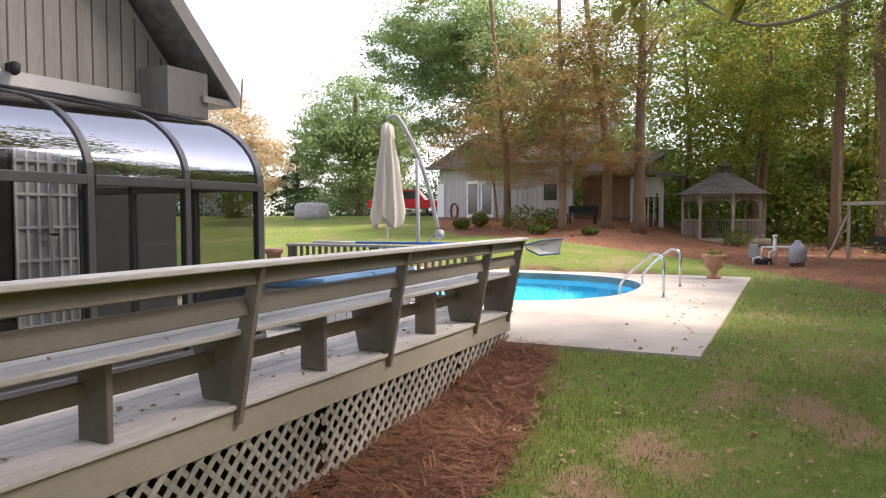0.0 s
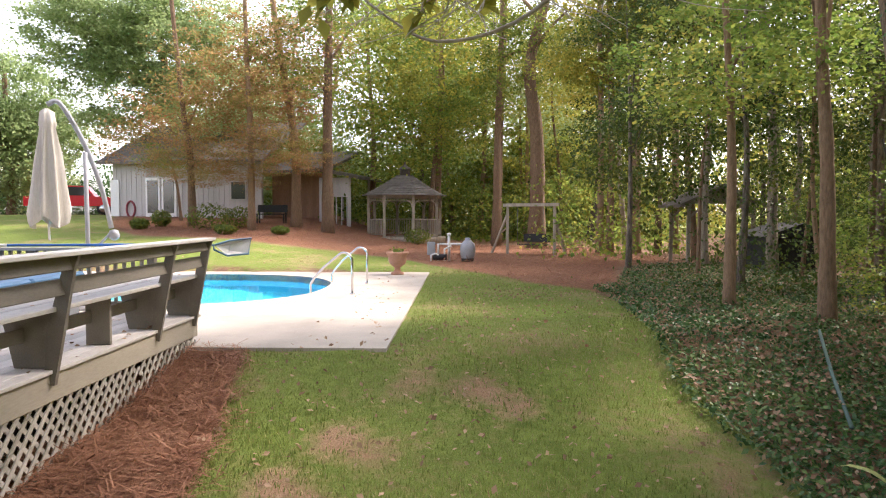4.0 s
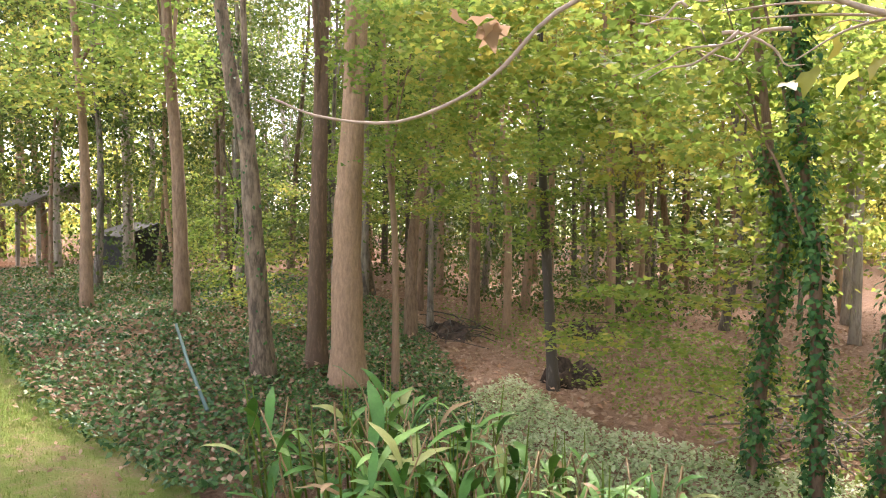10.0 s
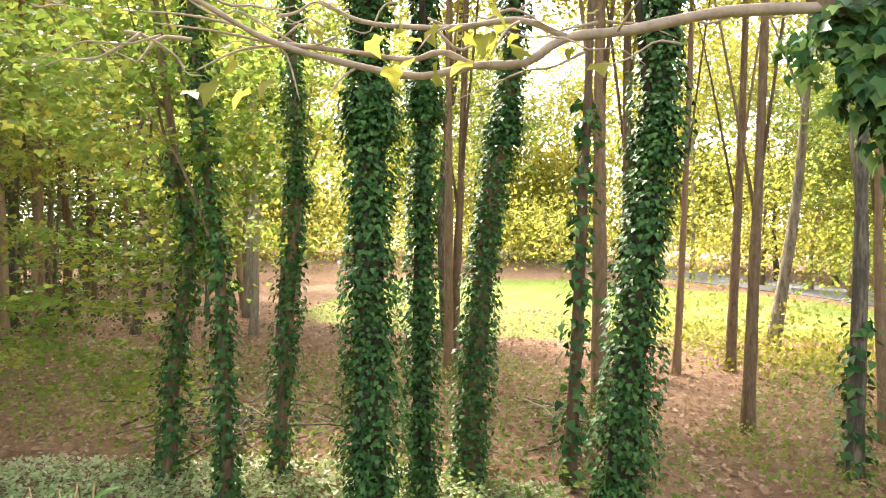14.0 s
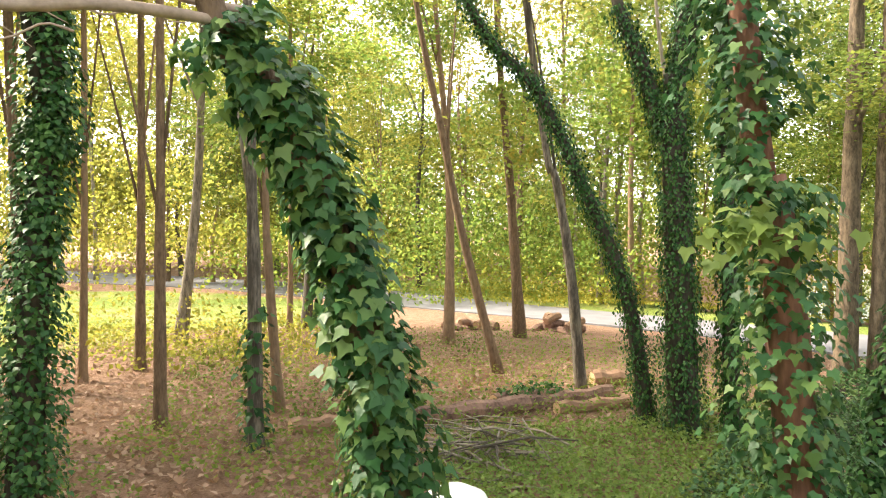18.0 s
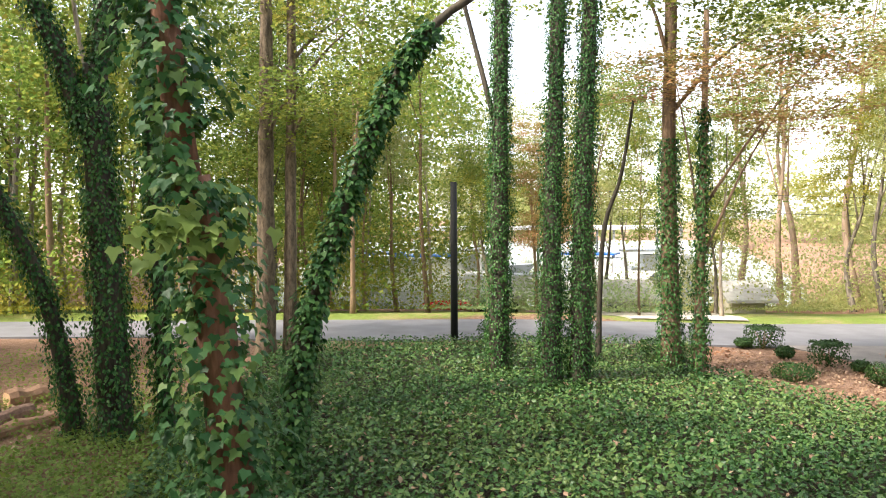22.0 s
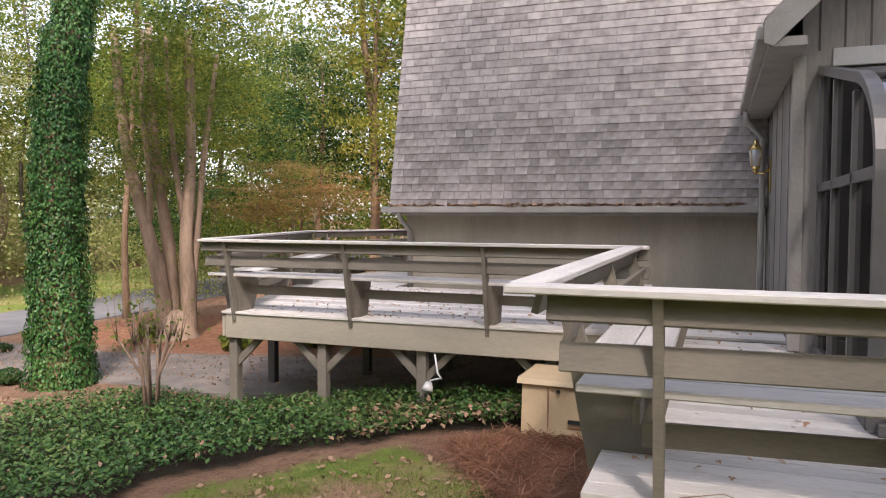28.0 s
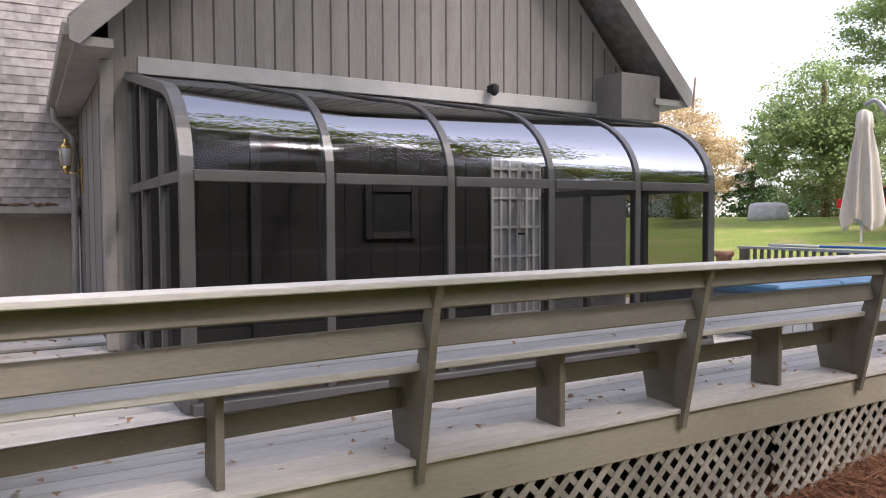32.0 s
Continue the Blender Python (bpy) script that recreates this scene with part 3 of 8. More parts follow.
bench_run(4.33, [0.4, 2.0, 3.58], [1.3, 3.1], pose(-0.56, 7.3, DZ, 0, 0, -90), e=(0.0, 0.12, 0.5, 0.5, 0.45))

# lattice skirt
latt = thing("lattice_skirt", (0, 0, 0), "tan painted diagonal lattice skirt under the deck edge", "lattice")
V, F = [], []


def latt_panel(x0, x1, ytop):
    zb, zt = -0.75, 0.115
    for sgn, yo in ((1, 3.10), (-1, 3.112)):
        c = x0 - 1.0
        while c < x1 + 1.0:
            pts = []
            xa, za, xb2, zb2 = c, zb, c + sgn * (zt - zb), zt
            # clip to the panel
            def clip(xc):
                return za + (xc - xa) * (zb2 - za) / (xb2 - xa)
            lo, hi = (xa, xb2) if sgn > 0 else (xb2, xa)
            l2, h2 = max(lo, x0), min(hi, x1)
            if h2 - l2 > 0.02:
                p, q = Vector((l2, yo, clip(l2))), Vector((h2, yo, clip(h2)))
                d = (q - p).normalized()
                nn = Vector((-d.z, 0, d.x)) * 0.019
                k = len(V)
                for yy2 in (-0.005, 0.005):
                    V.extend([p - nn + Vector((0, yy2, 0)), q - nn + Vector((0, yy2, 0)), q + nn + Vector((0, yy2, 0)), p + nn + Vector((0, yy2, 0))])
                F.extend([(k, k + 1, k + 2, k + 3), (k + 7, k + 6, k + 5, k + 4), (k, k + 4, k + 5, k + 1), (k + 3, k + 2, k + 6, k + 7)])
            c += 0.138


for k, (a, b) in enumerate(((-0.5, 1.9), (1.94, 4.34), (4.38, 6.78), (6.82, 8.28))):
    V, F = [], []
    latt_panel(a, b, 0.1)
    mesh_ob("lattice_panel", V, F, LATT, latt)
# black sheet standing in for the shade behind the lattice
box("deck_void_shade", (-0.45, 3.6, -0.9), (8.25, 3.65, 0.3), BLACK, latt, 0)

# front deck
fd = thing("front_deck", (0, 0, 0), "raised timber deck on braced posts strewn with dry leaves", "deck")
yy = 7.42
while yy < 16.2:
    x0 = -5.72 - 0.31 * (yy - 7.4) if yy < 12.7 else -7.36 + 0.42 * (yy - 12.7)
    box("floor_board", (x0, yy, DZ - 0.03), (-0.6 if yy < 7.5 else 0.66 if yy < 11.1 else -5.05, yy + 0.138, DZ), DECK_TOP, fd, 0.003)
    yy += 0.143
box("fascia_board", (-5.68, 7.44, 0.02), (-0.56, 7.485, DZ - 0.032), FASCIA, fd, 0.004)
beam("fascia_board", (-5.72, 7.46, 0.17), (-7.36, 12.7, 0.17), 0.04, 0.28, FASCIA, fd)
for x, y in ((-5.62, 7.56), (-4.36, 7.56), (-3.08, 7.56), (-1.6, 7.56), (-6.1, 9.1), (-4.9, 9.8), (-3.6, 9.8)):
    zb = gz(x, y) - 0.1
    box("post", (x - 0.058, y - 0.058, zb), (x + 0.058, y + 0.058, 0.1), DECK if y < 9 else METAL, fd, 0.006)
    if y < 9:
        for sgn in (-1, 1):
            if x < -5 and sgn < 0:
                continue
            beam("brace", (x, y, -0.34), (x + sgn * 0.42, y, 0.07), 0.045, 0.085, DECK, fd)
bench_run(5.3, [0.36, 1.97, 3.62, 4.95], [], pose(-5.9, 7.45, DZ))
bench_run(5.45, [0.3, 1.9, 3.5, 5.1], [], pose(-7.42, 12.72, DZ, 0, 0, -72.55))
bench_run(4.1, [0.3, 2.0, 3.8], [], pose(-5.82, 16.45, DZ, 0, 0, -112.8))

FLASH = mat("pale_flashing", (0.46, 0.45, 0.43), 0.5, 0.15, 4, 60, 0.05)

# ---- main house ----
house = thing("house", (0, 0, 0), "grey board-and-batten house with steep shingled roofs", "house")
WY = 6.96
ridge_x = 3.85


def wall_poly(name, outline, y0, y1, material, parent):
    return prism(name, outline, "y", y0, y1, material, parent)


# gable wall
wall_poly("gable_wall", [(0.67, -1.0), (6.75, -1.0), (6.75, 3.3), (ridge_x, 6.4), (0.67, 3.3)], WY, WY + 0.15, SIDING, house)
box("side_wall", (0.67, WY + 0.15, -1.2), (0.82, 18.0, 3.3), SIDING, house)
box("side_wall", (6.60, WY + 0.15, -1.2), (6.75, 18.0, 3.3), SIDING, house)
box("back_wall", (0.82, 17.85, -1.2), (6.6, 18.0, 6.2), SIDING, house)
# battens
x = 0.80
while x < 6.7:
    top = 3.25 + (x - 0.67 if x < ridge_x else 6.75 - x) * 0.98
    box("groove", (x - 0.009, WY - 0.004, 2.94), (x + 0.009, WY + 0.01, min(top, 6.2)), GROOVE, house, 0)
    x += 0.192
y = WY + 0.25
while y < 11.2:
    box("groove", (0.666, y - 0.005, 0.36), (0.68, y + 0.005, 3.1), GROOVE, house, 0)
    y += 0.8
box("flashing_board", (0.90, WY - 0.03, 2.80), (6.3, WY - 0.002, 2.95), FLASH, house)
# main roof, two slopes with rake boards and soffits
for sx, xe in ((-1, 0.34), (1, 7.36)):
    p = [(xe, 2.98), (ridge_x, 2.98 + abs(ridge_x - xe)), (ridge_x, 3.2 + abs(ridge_x - xe)), (xe, 3.13)]
    prism("roof_slope", p, "y", 6.47, 18.3, SHINGLE, house)
    inn = 0.36 * (-sx)
    prism("rake_board", [(xe, 2.93), (xe + inn * 0.2, 2.9), (ridge_x, 2.82 + abs(ridge_x - xe)), (ridge_x, 3.05 + abs(ridge_x - xe)), (xe, 3.1)], "y", 6.43, 6.468, TRIM, house)
    prism("soffit", [(xe + inn * 0.1, 2.90), (0.66 if sx < 0 else 6.76, 2.90), (0.66 if sx < 0 else 6.76, 2.975), (xe + inn * 0.1, 2.975)], "y", 6.47, 18.2, TRIM, house)
    box("gutter", (xe - 0.05 if sx < 0 else xe - 0.06, 6.5, 2.97), (xe + 0.06 if sx < 0 else xe + 0.07, 18.2, 3.08), TRIM, house, 0.01)
box("eave_return", (6.22, 6.5, 2.70), (6.86, 6.95, 3.25), SIDING, house)
tube("downspout", [(0.36, 10.6, 2.95), (0.36, 10.6, 2.8), (0.58, 10.75, 2.6), (0.58, 10.75, 1.0), (0.58, 10.75, 0.36)], 0.04, TRIM, house, 8)
box("corner_board", (0.60, WY - 0.02, 0.36), (0.70, WY + 0.1, 2.9), TRIM, house)
box("corner_board", (0.56, 11.1, -1), (0.66, 11.28, 2.2), WHITE, house)

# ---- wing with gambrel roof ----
# siding paint redone tan and lighter, offsetting the shade under the soffit
PANEL = mat("lightened_tan_wall_paint", (0.33, 0.295, 0.235), 0.85, 0.25, 2, 60, 0.15, stretch=(1, 1, 0.12))
WX0, WX1, WYW = -5.0, 0.66, 11.3
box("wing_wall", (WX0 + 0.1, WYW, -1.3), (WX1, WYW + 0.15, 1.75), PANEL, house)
box("wing_side_wall", (WX0 + 0.1, 11.95, -1.3), (WX0 + 0.25, 19, 5.2), SIDING, house)
box("wing_gutter", (WX0 - 0.15, 10.78, 1.59), (0.58, 10.9, 1.69), TRIM, house, 0.012)
box("wing_soffit", (WX0, 10.9, 1.55), (0.64, WYW, 1.6), TRIM, house)
tube("wing_downspout", [(WX0 + 0.15, 10.84, 1.6), (WX0 + 0.15, 10.9, 1.5), (WX0 + 0.2, 11.2, 1.3), (WX0 + 0.2, 11.24, -0.5)], 0.045, TRIM, house, 8)

# shingled lower slope: courses of tabs, each a little proud of the one above
RP = [(10.86, 1.68), (11.66, 5.6)]
prism("wing_roof_deck", [(10.9, 1.66), (11.7, 5.6), (13.5, 7.0), (13.5, 6.8), (11.9, 5.5), (11.1, 1.66)], "x", WX0, 2.6, SHINGLE, house)
slope_v = Vector((0, RP[1][0] - RP[0][0], RP[1][1] - RP[0][1]))
SL = slope_v.length
sv = slope_v.normalized()
sn = Vector((0, -sv.z, sv.y))
rs = np.random.default_rng(5)
TAB = {}


def tab_mesh(w):
    if w not in TAB:
        h, t0, t1 = 0.15, 0.018, 0.004
        A = Vector((0, RP[0][0], RP[0][1]))
        V = []
        for u in (0.002, w - 0.002):
            for v, t in ((0, 0), (0, t0), (h, t1), (h, 0)):
                p = sv * v + sn * t
                V.append((u, p.y, p.z))
        me = bpy.data.meshes.new("shingle")
        me.from_pydata(V, [], [(1, 5, 6, 2), (0, 4, 5, 1), (0, 1, 2, 3), (7, 6, 5, 4)])
        me.materials.append(SHINGLE)
        TAB[w] = me
    return TAB[w]


rows, singles, JV, JF = 0, 0, [], []
v = 0.0
while v < SL - 0.1:
    x = WX0 - 0.02
    first = True
    while x < (0.62 if v < 2.0 else 2.5):
        w = float(rs.choice([0.14, 0.17, 0.2, 0.24]))
        if first:
            w = 0.1 if rows % 2 else 0.2
            first = False
        w = min(w, (0.66 if v < 2.0 else 2.56) - x)
        at = Vector((x, RP[0][0], RP[0][1])) + sv * v + sn * float(rs.uniform(0, 0.004))
        if singles < 300 and x > -5.1 and w > 0.1:
            o = new("shingle", tab_mesh(round(w, 2)))
            o.parent = house
            o.location = at
            singles += 1
        else:
            k = len(JV)
            for vv in tab_mesh(round(w, 2)).vertices:
                JV.append(tuple(vv.co + at))
            JF += [tuple(q + k for q in f) for f in ((1, 5, 6, 2), (0, 4, 5, 1), (0, 1, 2, 3), (7, 6, 5, 4))]
        x += w
    v += 0.127
    rows += 1
tagged(mesh_ob("shingles", JV, JF, SHINGLE, house), kind="stuff")

# ---- curved-eave sunroom ----
GLASS = bpy.data.materials.new("tinted_glass"); GLASS.use_nodes = True
gn, gl = GLASS.node_tree.nodes, GLASS.node_tree.links
gb = gn["Principled BSDF"]
gb.inputs["Base Color"].default_value = (0.02, 0.022, 0.024, 1); gb.inputs["Roughness"].default_value = 0.03; gb.inputs["Specular IOR Level"].default_value = 0.7
gt = gn.new("ShaderNodeBsdfTransparent"); gt.inputs[0].default_value = (0.6, 0.605, 0.61, 1)
gg = gn.new("ShaderNodeBsdfGlossy"); gg.inputs["Roughness"].default_value = 0.015; gg.inputs["Color"].default_value = (0.38, 0.39, 0.41, 1)
gf = gn.new("ShaderNodeFresnel"); gf.inputs[0].default_value = 1.5
gm = gn.new("ShaderNodeMixShader")
gl.new(gf.outputs[0], gm.inputs[0]); gl.new(gt.outputs[0], gm.inputs[1]); gl.new(gg.outputs[0], gm.inputs[2]); gl.new(gm.outputs[0], gn["Material Output"].inputs[0])

END_GLASS = bpy.data.materials.new("plain_end_glass"); END_GLASS.use_nodes = True
en = END_GLASS.node_tree.nodes
et = en.new("ShaderNodeBsdfTransparent"); et.inputs[0].default_value = (0.5, 0.51, 0.52, 1)
eg = en.new("ShaderNodeBsdfGlossy"); eg.inputs["Roughness"].default_value = 0.03
em = en.new("ShaderNodeMixShader"); em.inputs[0].default_value = 0.03
for k, s in ((1, et), (2, eg)):
    END_GLASS.node_tree.links.new(s.outputs[0], em.inputs[k])
END_GLASS.node_tree.links.new(em.outputs[0], en["Material Output"].inputs[0])

SX0, SX1, SY, SZ = 0.83, 5.34, 4.45, 1.78
sun_room = thing("sunroom", (0, 0, 0), "curved-eave sunroom with dark bronze frame and tinted glass", "sunroom")


def eave_profile(off=0.0):
    """(y, z) from sill to wall: straight, a quarter bend, then the shallow roof."""
    p = [(SY, DZ + 0.02), (SY, SZ)]
    cy, cz, ry, rz = SY + 0.95, SZ + 0.02, 0.95, 0.64
    for k in range(1, 11):
        a = math.pi / 2 * k / 10 * 0.86
        p.append((cy - ry * math.cos(a), cz + rz * math.sin(a)))
    p.append((WY - 0.03, 2.79))
    if off:
        q = []
        for i, (y, z) in enumerate(p):
            y0, z0 = p[max(i - 1, 0)]; y1, z1 = p[min(i + 1, len(p) - 1)]
            d = Vector((y1 - y0, z1 - z0)).normalized()
            q.append((y - d.y * off, z + d.x * off))
        return q
    return p


prof, prof_o, prof_i = eave_profile(), eave_profile(0.015), eave_profile(-0.05)
xs = [0.83, 1.72, 2.63, 3.53, 4.44, 5.34]


def rib(x, w):
    V, F = [], []
    n = len(prof)
    for xx in (x - w / 2, x + w / 2):
        V += [(xx, y, z) for y, z in prof_o] + [(xx, y, z) for y, z in prof_i]
    for i in range(n - 1):
        F += [(i, i + 1, 2 * n + i + 1, 2 * n + i), (n + i, 3 * n + i, 3 * n + i + 1, n + i + 1), (i, n + i, n + i + 1, i + 1), (2 * n + i, 2 * n + i + 1, 3 * n + i + 1, 3 * n + i)]
    return mesh_ob("rib", V, F, METAL, sun_room)


for k, x in enumerate(xs):
    rib(x, 0.055 if 0 < k < 5 else 0.08)
for a, b in zip(xs[:-1], xs[1:]):
    n = len(prof)
    up = prof[1:]
    V = [(a + 0.03, y, z) for y, z in up] + [(b - 0.03, y, z) for y, z in up]
    n = len(up)
    mesh_ob("curved_pane", V, [(i, i + 1, n + i + 1, n + i) for i in range(n - 1)], GLASS, sun_room, smooth=True).visible_shadow = False
    mesh_ob("front_pane", [(a + 0.03, SY, DZ + 0.06), (b - 0.03, SY, DZ + 0.06), (b - 0.03, SY, SZ - 0.03), (a + 0.03, SY, SZ - 0.03)], [(0, 1, 2, 3)], GLASS, sun_room).visible_shadow = False
    box("crossbar", (a + 0.036, SY - 0.025, SZ - 0.04), (b - 0.036, SY + 0.03, SZ + 0.03), METAL, sun_room, 0.004)
    box("roof_bar", (a + 0.036, 6.02, 2.575), (b - 0.036, 6.05, 2.60), METAL, sun_room, 0)
box("sill", (SX0, SY - 0.06, DZ + 0.001), (SX1, SY + 0.06, DZ + 0.07), METAL, sun_room, 0.006)
for xe in (SX0, SX1):
    y0, y1 = SY + 0.08, WY - 0.04
    V = [(xe, y0, DZ + 0.07), (xe, y1, DZ + 0.07), (xe, y1, 2.74), (xe, 5.3, 2.37), (xe, 4.9, 2.26), (xe, 4.62, 2.03), (xe, y0, 1.8)]
    mesh_ob("end_pane", V, [tuple(range(7))], END_GLASS, sun_room).visible_shadow = False
    for yb in (5.25, 6.1, 6.88):
        box("end_post", (xe - 0.03, yb - 0.03, DZ + 0.02), (xe + 0.03, yb + 0.03, 2.33 if yb < 6 else 2.55 if yb < 6.5 else 2.7), METAL, sun_room, 0.004)
    box("end_bar", (xe - 0.03, y0, SZ - 0.04), (xe + 0.03, y1, SZ + 0.03), METAL, sun_room, 0.004)
    box("end_sill", (xe - 0.04, y0, DZ + 0.001), (xe + 0.04, y1, DZ + 0.07), METAL, sun_room, 0.004)
# inside
FLOORW = mat("sunroom_floor", (0.22, 0.13, 0.08), 0.5, 0.3, 3, 40, 0.1)
# trim and back wall: the dim room's shade is put into both colours
INTRIM = mat("shade_toned_inner_trim", (0.05, 0.048, 0.046), 0.7, 0.2, 4, 40, 0.05)
INWALL = mat("shade_toned_inner_wall", (0.033, 0.031, 0.029), 0.8, 0.2, 3, 40, 0.05)
tagged(box("floor_sunroom", (0.9, 4.52, DZ + 0.002), (5.28, 6.93, DZ + 0.014), FLOORW), "brown tiled sunroom floor", "floor", kind="structure")
tagged(box("door_mat", (3.9, 5.6, DZ + 0.016), (4.9, 6.3, DZ + 0.026), BLACK), "dark woven mat on the sunroom floor", "mat")
# sheet added over the house siding, coloured dark to give the room's shade
box("shade_panel", (0.9, 6.915, DZ + 0.02), (4.6, 6.945, 2.74), INWALL, sun_room, 0, "added dark panel standing in for the sunroom's shade")
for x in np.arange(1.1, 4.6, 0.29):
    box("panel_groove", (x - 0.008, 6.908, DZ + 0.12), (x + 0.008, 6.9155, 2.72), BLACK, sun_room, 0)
box("inner_post", (1.86, 6.86, DZ + 0.02), (1.95, 6.912, 2.72), INTRIM, sun_room, 0.004, "post on the back wall, colour darkened for the dim sunroom")
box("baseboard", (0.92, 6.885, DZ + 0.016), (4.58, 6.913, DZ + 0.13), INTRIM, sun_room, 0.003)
iw = thing("inner_window", (0, 0, 0), "dark house window, its frame colour darkened for the dim sunroom", "window")
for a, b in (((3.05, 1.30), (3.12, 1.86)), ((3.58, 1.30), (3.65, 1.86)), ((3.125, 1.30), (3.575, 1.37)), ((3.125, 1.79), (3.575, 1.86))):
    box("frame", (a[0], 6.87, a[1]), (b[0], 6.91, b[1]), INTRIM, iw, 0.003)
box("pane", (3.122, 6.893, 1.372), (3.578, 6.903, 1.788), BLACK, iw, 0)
fdoor = thing("french_doors", (0, 0, 0), "white double French doors with many small panes", "door")
PANE = mat("bright_door_glass", (0.5, 0.5, 0.5), 0.06, 0.2, 4, 20, 0.0, spec=0.9)
for a, b in ((4.62, 4.98), (5.0, 5.3)):
    lf = box("door_leaf", (a, 6.90, DZ + 0.02), (b, 6.935, 2.42), PANE, fdoor)
    for u in (a, a + (b - a) / 3, a + 2 * (b - a) / 3, b):
        box("muntin", (u - 0.014, 6.875, DZ + 0.02), (u + 0.014, 6.899, 2.42), WHITE, lf, 0)
    for k in range(7):
        z = DZ + 0.05 + k * 0.335
        box("muntin", (a, 6.872, z - 0.014), (b, 6.898, z + 0.014), WHITE, lf, 0)
tube("door_handle", [(5.02, 6.87, 1.33), (5.02, 6.82, 1.33), (4.94, 6.82, 1.33)], 0.012, BLACK, fdoor, 6)

# ---- plants ----
LEAF_DIAMOND = np.array([(0, 0, 0), (0.32, 0.45, 0.07), (0, 1.0, -0.05), (-0.32, 0.45, 0.07)])
DIAMOND_T = np.array([(0, 1, 2), (0, 2, 3)])
# maple or ivy leaf: stalk end, lobes, tip
LEAF_LOBED = np.array([(0, 0.05, 0), (0.30, -0.06, 0.03), (0.52, 0.28, -0.04), (0.27, 0.45, 0.05), (0.0, 1.0, -0.06), (-0.27, 0.45, 0.05), (-0.52, 0.28, -0.04), (-0.30, -0.06, 0.03)])
LEAF_IVY = np.array([(0, 0, 0), (0.44, 0.06, -0.03), (0.3, 0.5, 0.05), (0, 1.0, -0.08), (-0.3, 0.5, 0.05), (-0.44, 0.06, -0.03)])
IVY_T = np.array([(0, 1, 2), (0, 2, 3), (0, 3, 4), (0, 4, 5)])
LOBED_T = np.array([(0, 1, 2), (0, 2, 3), (0, 3, 4), (0, 4, 5), (0, 5, 6), (0, 6, 7)])


def leaf_cloud(P, size, normal=None, spread=1.0, lobed=False, seed=1, down=0.3):
    """Vertices and triangles of leaves at points P; size per leaf; normal: the way the blades face, on the whole."""
    r = np.random.default_rng(seed)
    n = len(P)
    shape, tri = (LEAF_IVY, IVY_T) if lobed == "ivy" else (LEAF_LOBED, LOBED_T) if lobed else (LEAF_DIAMOND, DIAMOND_T)
    N = r.normal(size=(n, 3)) * spread
    N = N + (np.array([0, 0, 0.8]) if normal is None else normal)
    N /= np.linalg.norm(N, axis=1, keepdims=True) + 1e-9
    D = r.normal(size=(n, 3)) + np.array([0, 0, -down * 3])
    D -= N * (D * N).sum(1, keepdims=True)
    D /= np.linalg.norm(D, axis=1, keepdims=True) + 1e-9
    X = np.cross(D, N)
    s = np.broadcast_to(np.asarray(size, float), (n,)) * r.uniform(0.65, 1.25, n)
    L = shape[None] * s[:, None, None]
    V = P[:, None] + L[:, :, 0:1] * X[:, None] + L[:, :, 1:2] * D[:, None] + L[:, :, 2:3] * N[:, None]
    k = len(shape)
    T = tri[None] + (np.arange(n) * k)[:, None, None]
    return V.reshape(-1, 3), T.reshape(-1, 3)


def clump_points(n, clumps, seed, shell=0.55, flat=1.0, sig=0.16):
    """Points in uneven clumps inside a ball of radius 1."""
    r = np.random.default_rng(seed)
    C = r.normal(size=(clumps, 3))
    C /= np.linalg.norm(C, axis=1, keepdims=True)
    C *= (r.uniform(shell ** 3, 1, clumps) ** (1 / 3))[:, None] * r.uniform(0.75, 1.1, clumps)[:, None]
    w = r.uniform(0.4, 1.6, clumps)
    idx = r.choice(clumps, n, p=w / w.sum())
    P = C[idx] + r.normal(size=(n, 3)) * np.array([1, 1, 0.42]) * sig * r.uniform(0.6, 1.4, clumps)[idx][:, None]
    P[:, 2] *= flat
    return P


CROWNS = {}


def crown_mesh(kind, material, variant, n, leaf, clumps, shell=0.35, sig=0.17):
    key = (kind, variant)
    if key not in CROWNS:
        seed = 100 + len(CROWNS) * 13
        V, T = leaf_cloud(clump_points(n, clumps, seed, shell, 1.0, sig), leaf, None, 1.0, kind.endswith("leafy"), seed + 1)
        ob = fast_mesh("crown", V, T, material)
        CROWNS[key] = ob.data
        bpy.data.objects.remove(ob)
    return CROWNS[key]


def add_crown(parent, mesh, at, radii, turn=0.0, label=""):
    ob = new("crown", mesh)
    ob.parent = parent
    ob.location = at
    ob.rotation_euler = (0, 0, turn)
    ob.scale = radii
    if label:
        ob["label"] = label
    return ob


def curve_pts(ctrl, n):
    """A smooth line through the points (Catmull-Rom)."""
    P = [np.array(p, float) for p in ctrl]
    P = [2 * P[0] - P[1]] + P + [2 * P[-1] - P[-2]]
    out = []
    m = len(P) - 3
    for i in range(n + 1):
        u = i / n * m
        k = min(int(u), m - 1)
        t = u - k
        a, b, c, d = P[k:k + 4]
        out.append(0.5 * (2 * b + (c - a) * t + (2 * a - 5 * b + 4 * c - d) * t * t + (3 * b - a - 3 * c + d) * t ** 3))
    return out


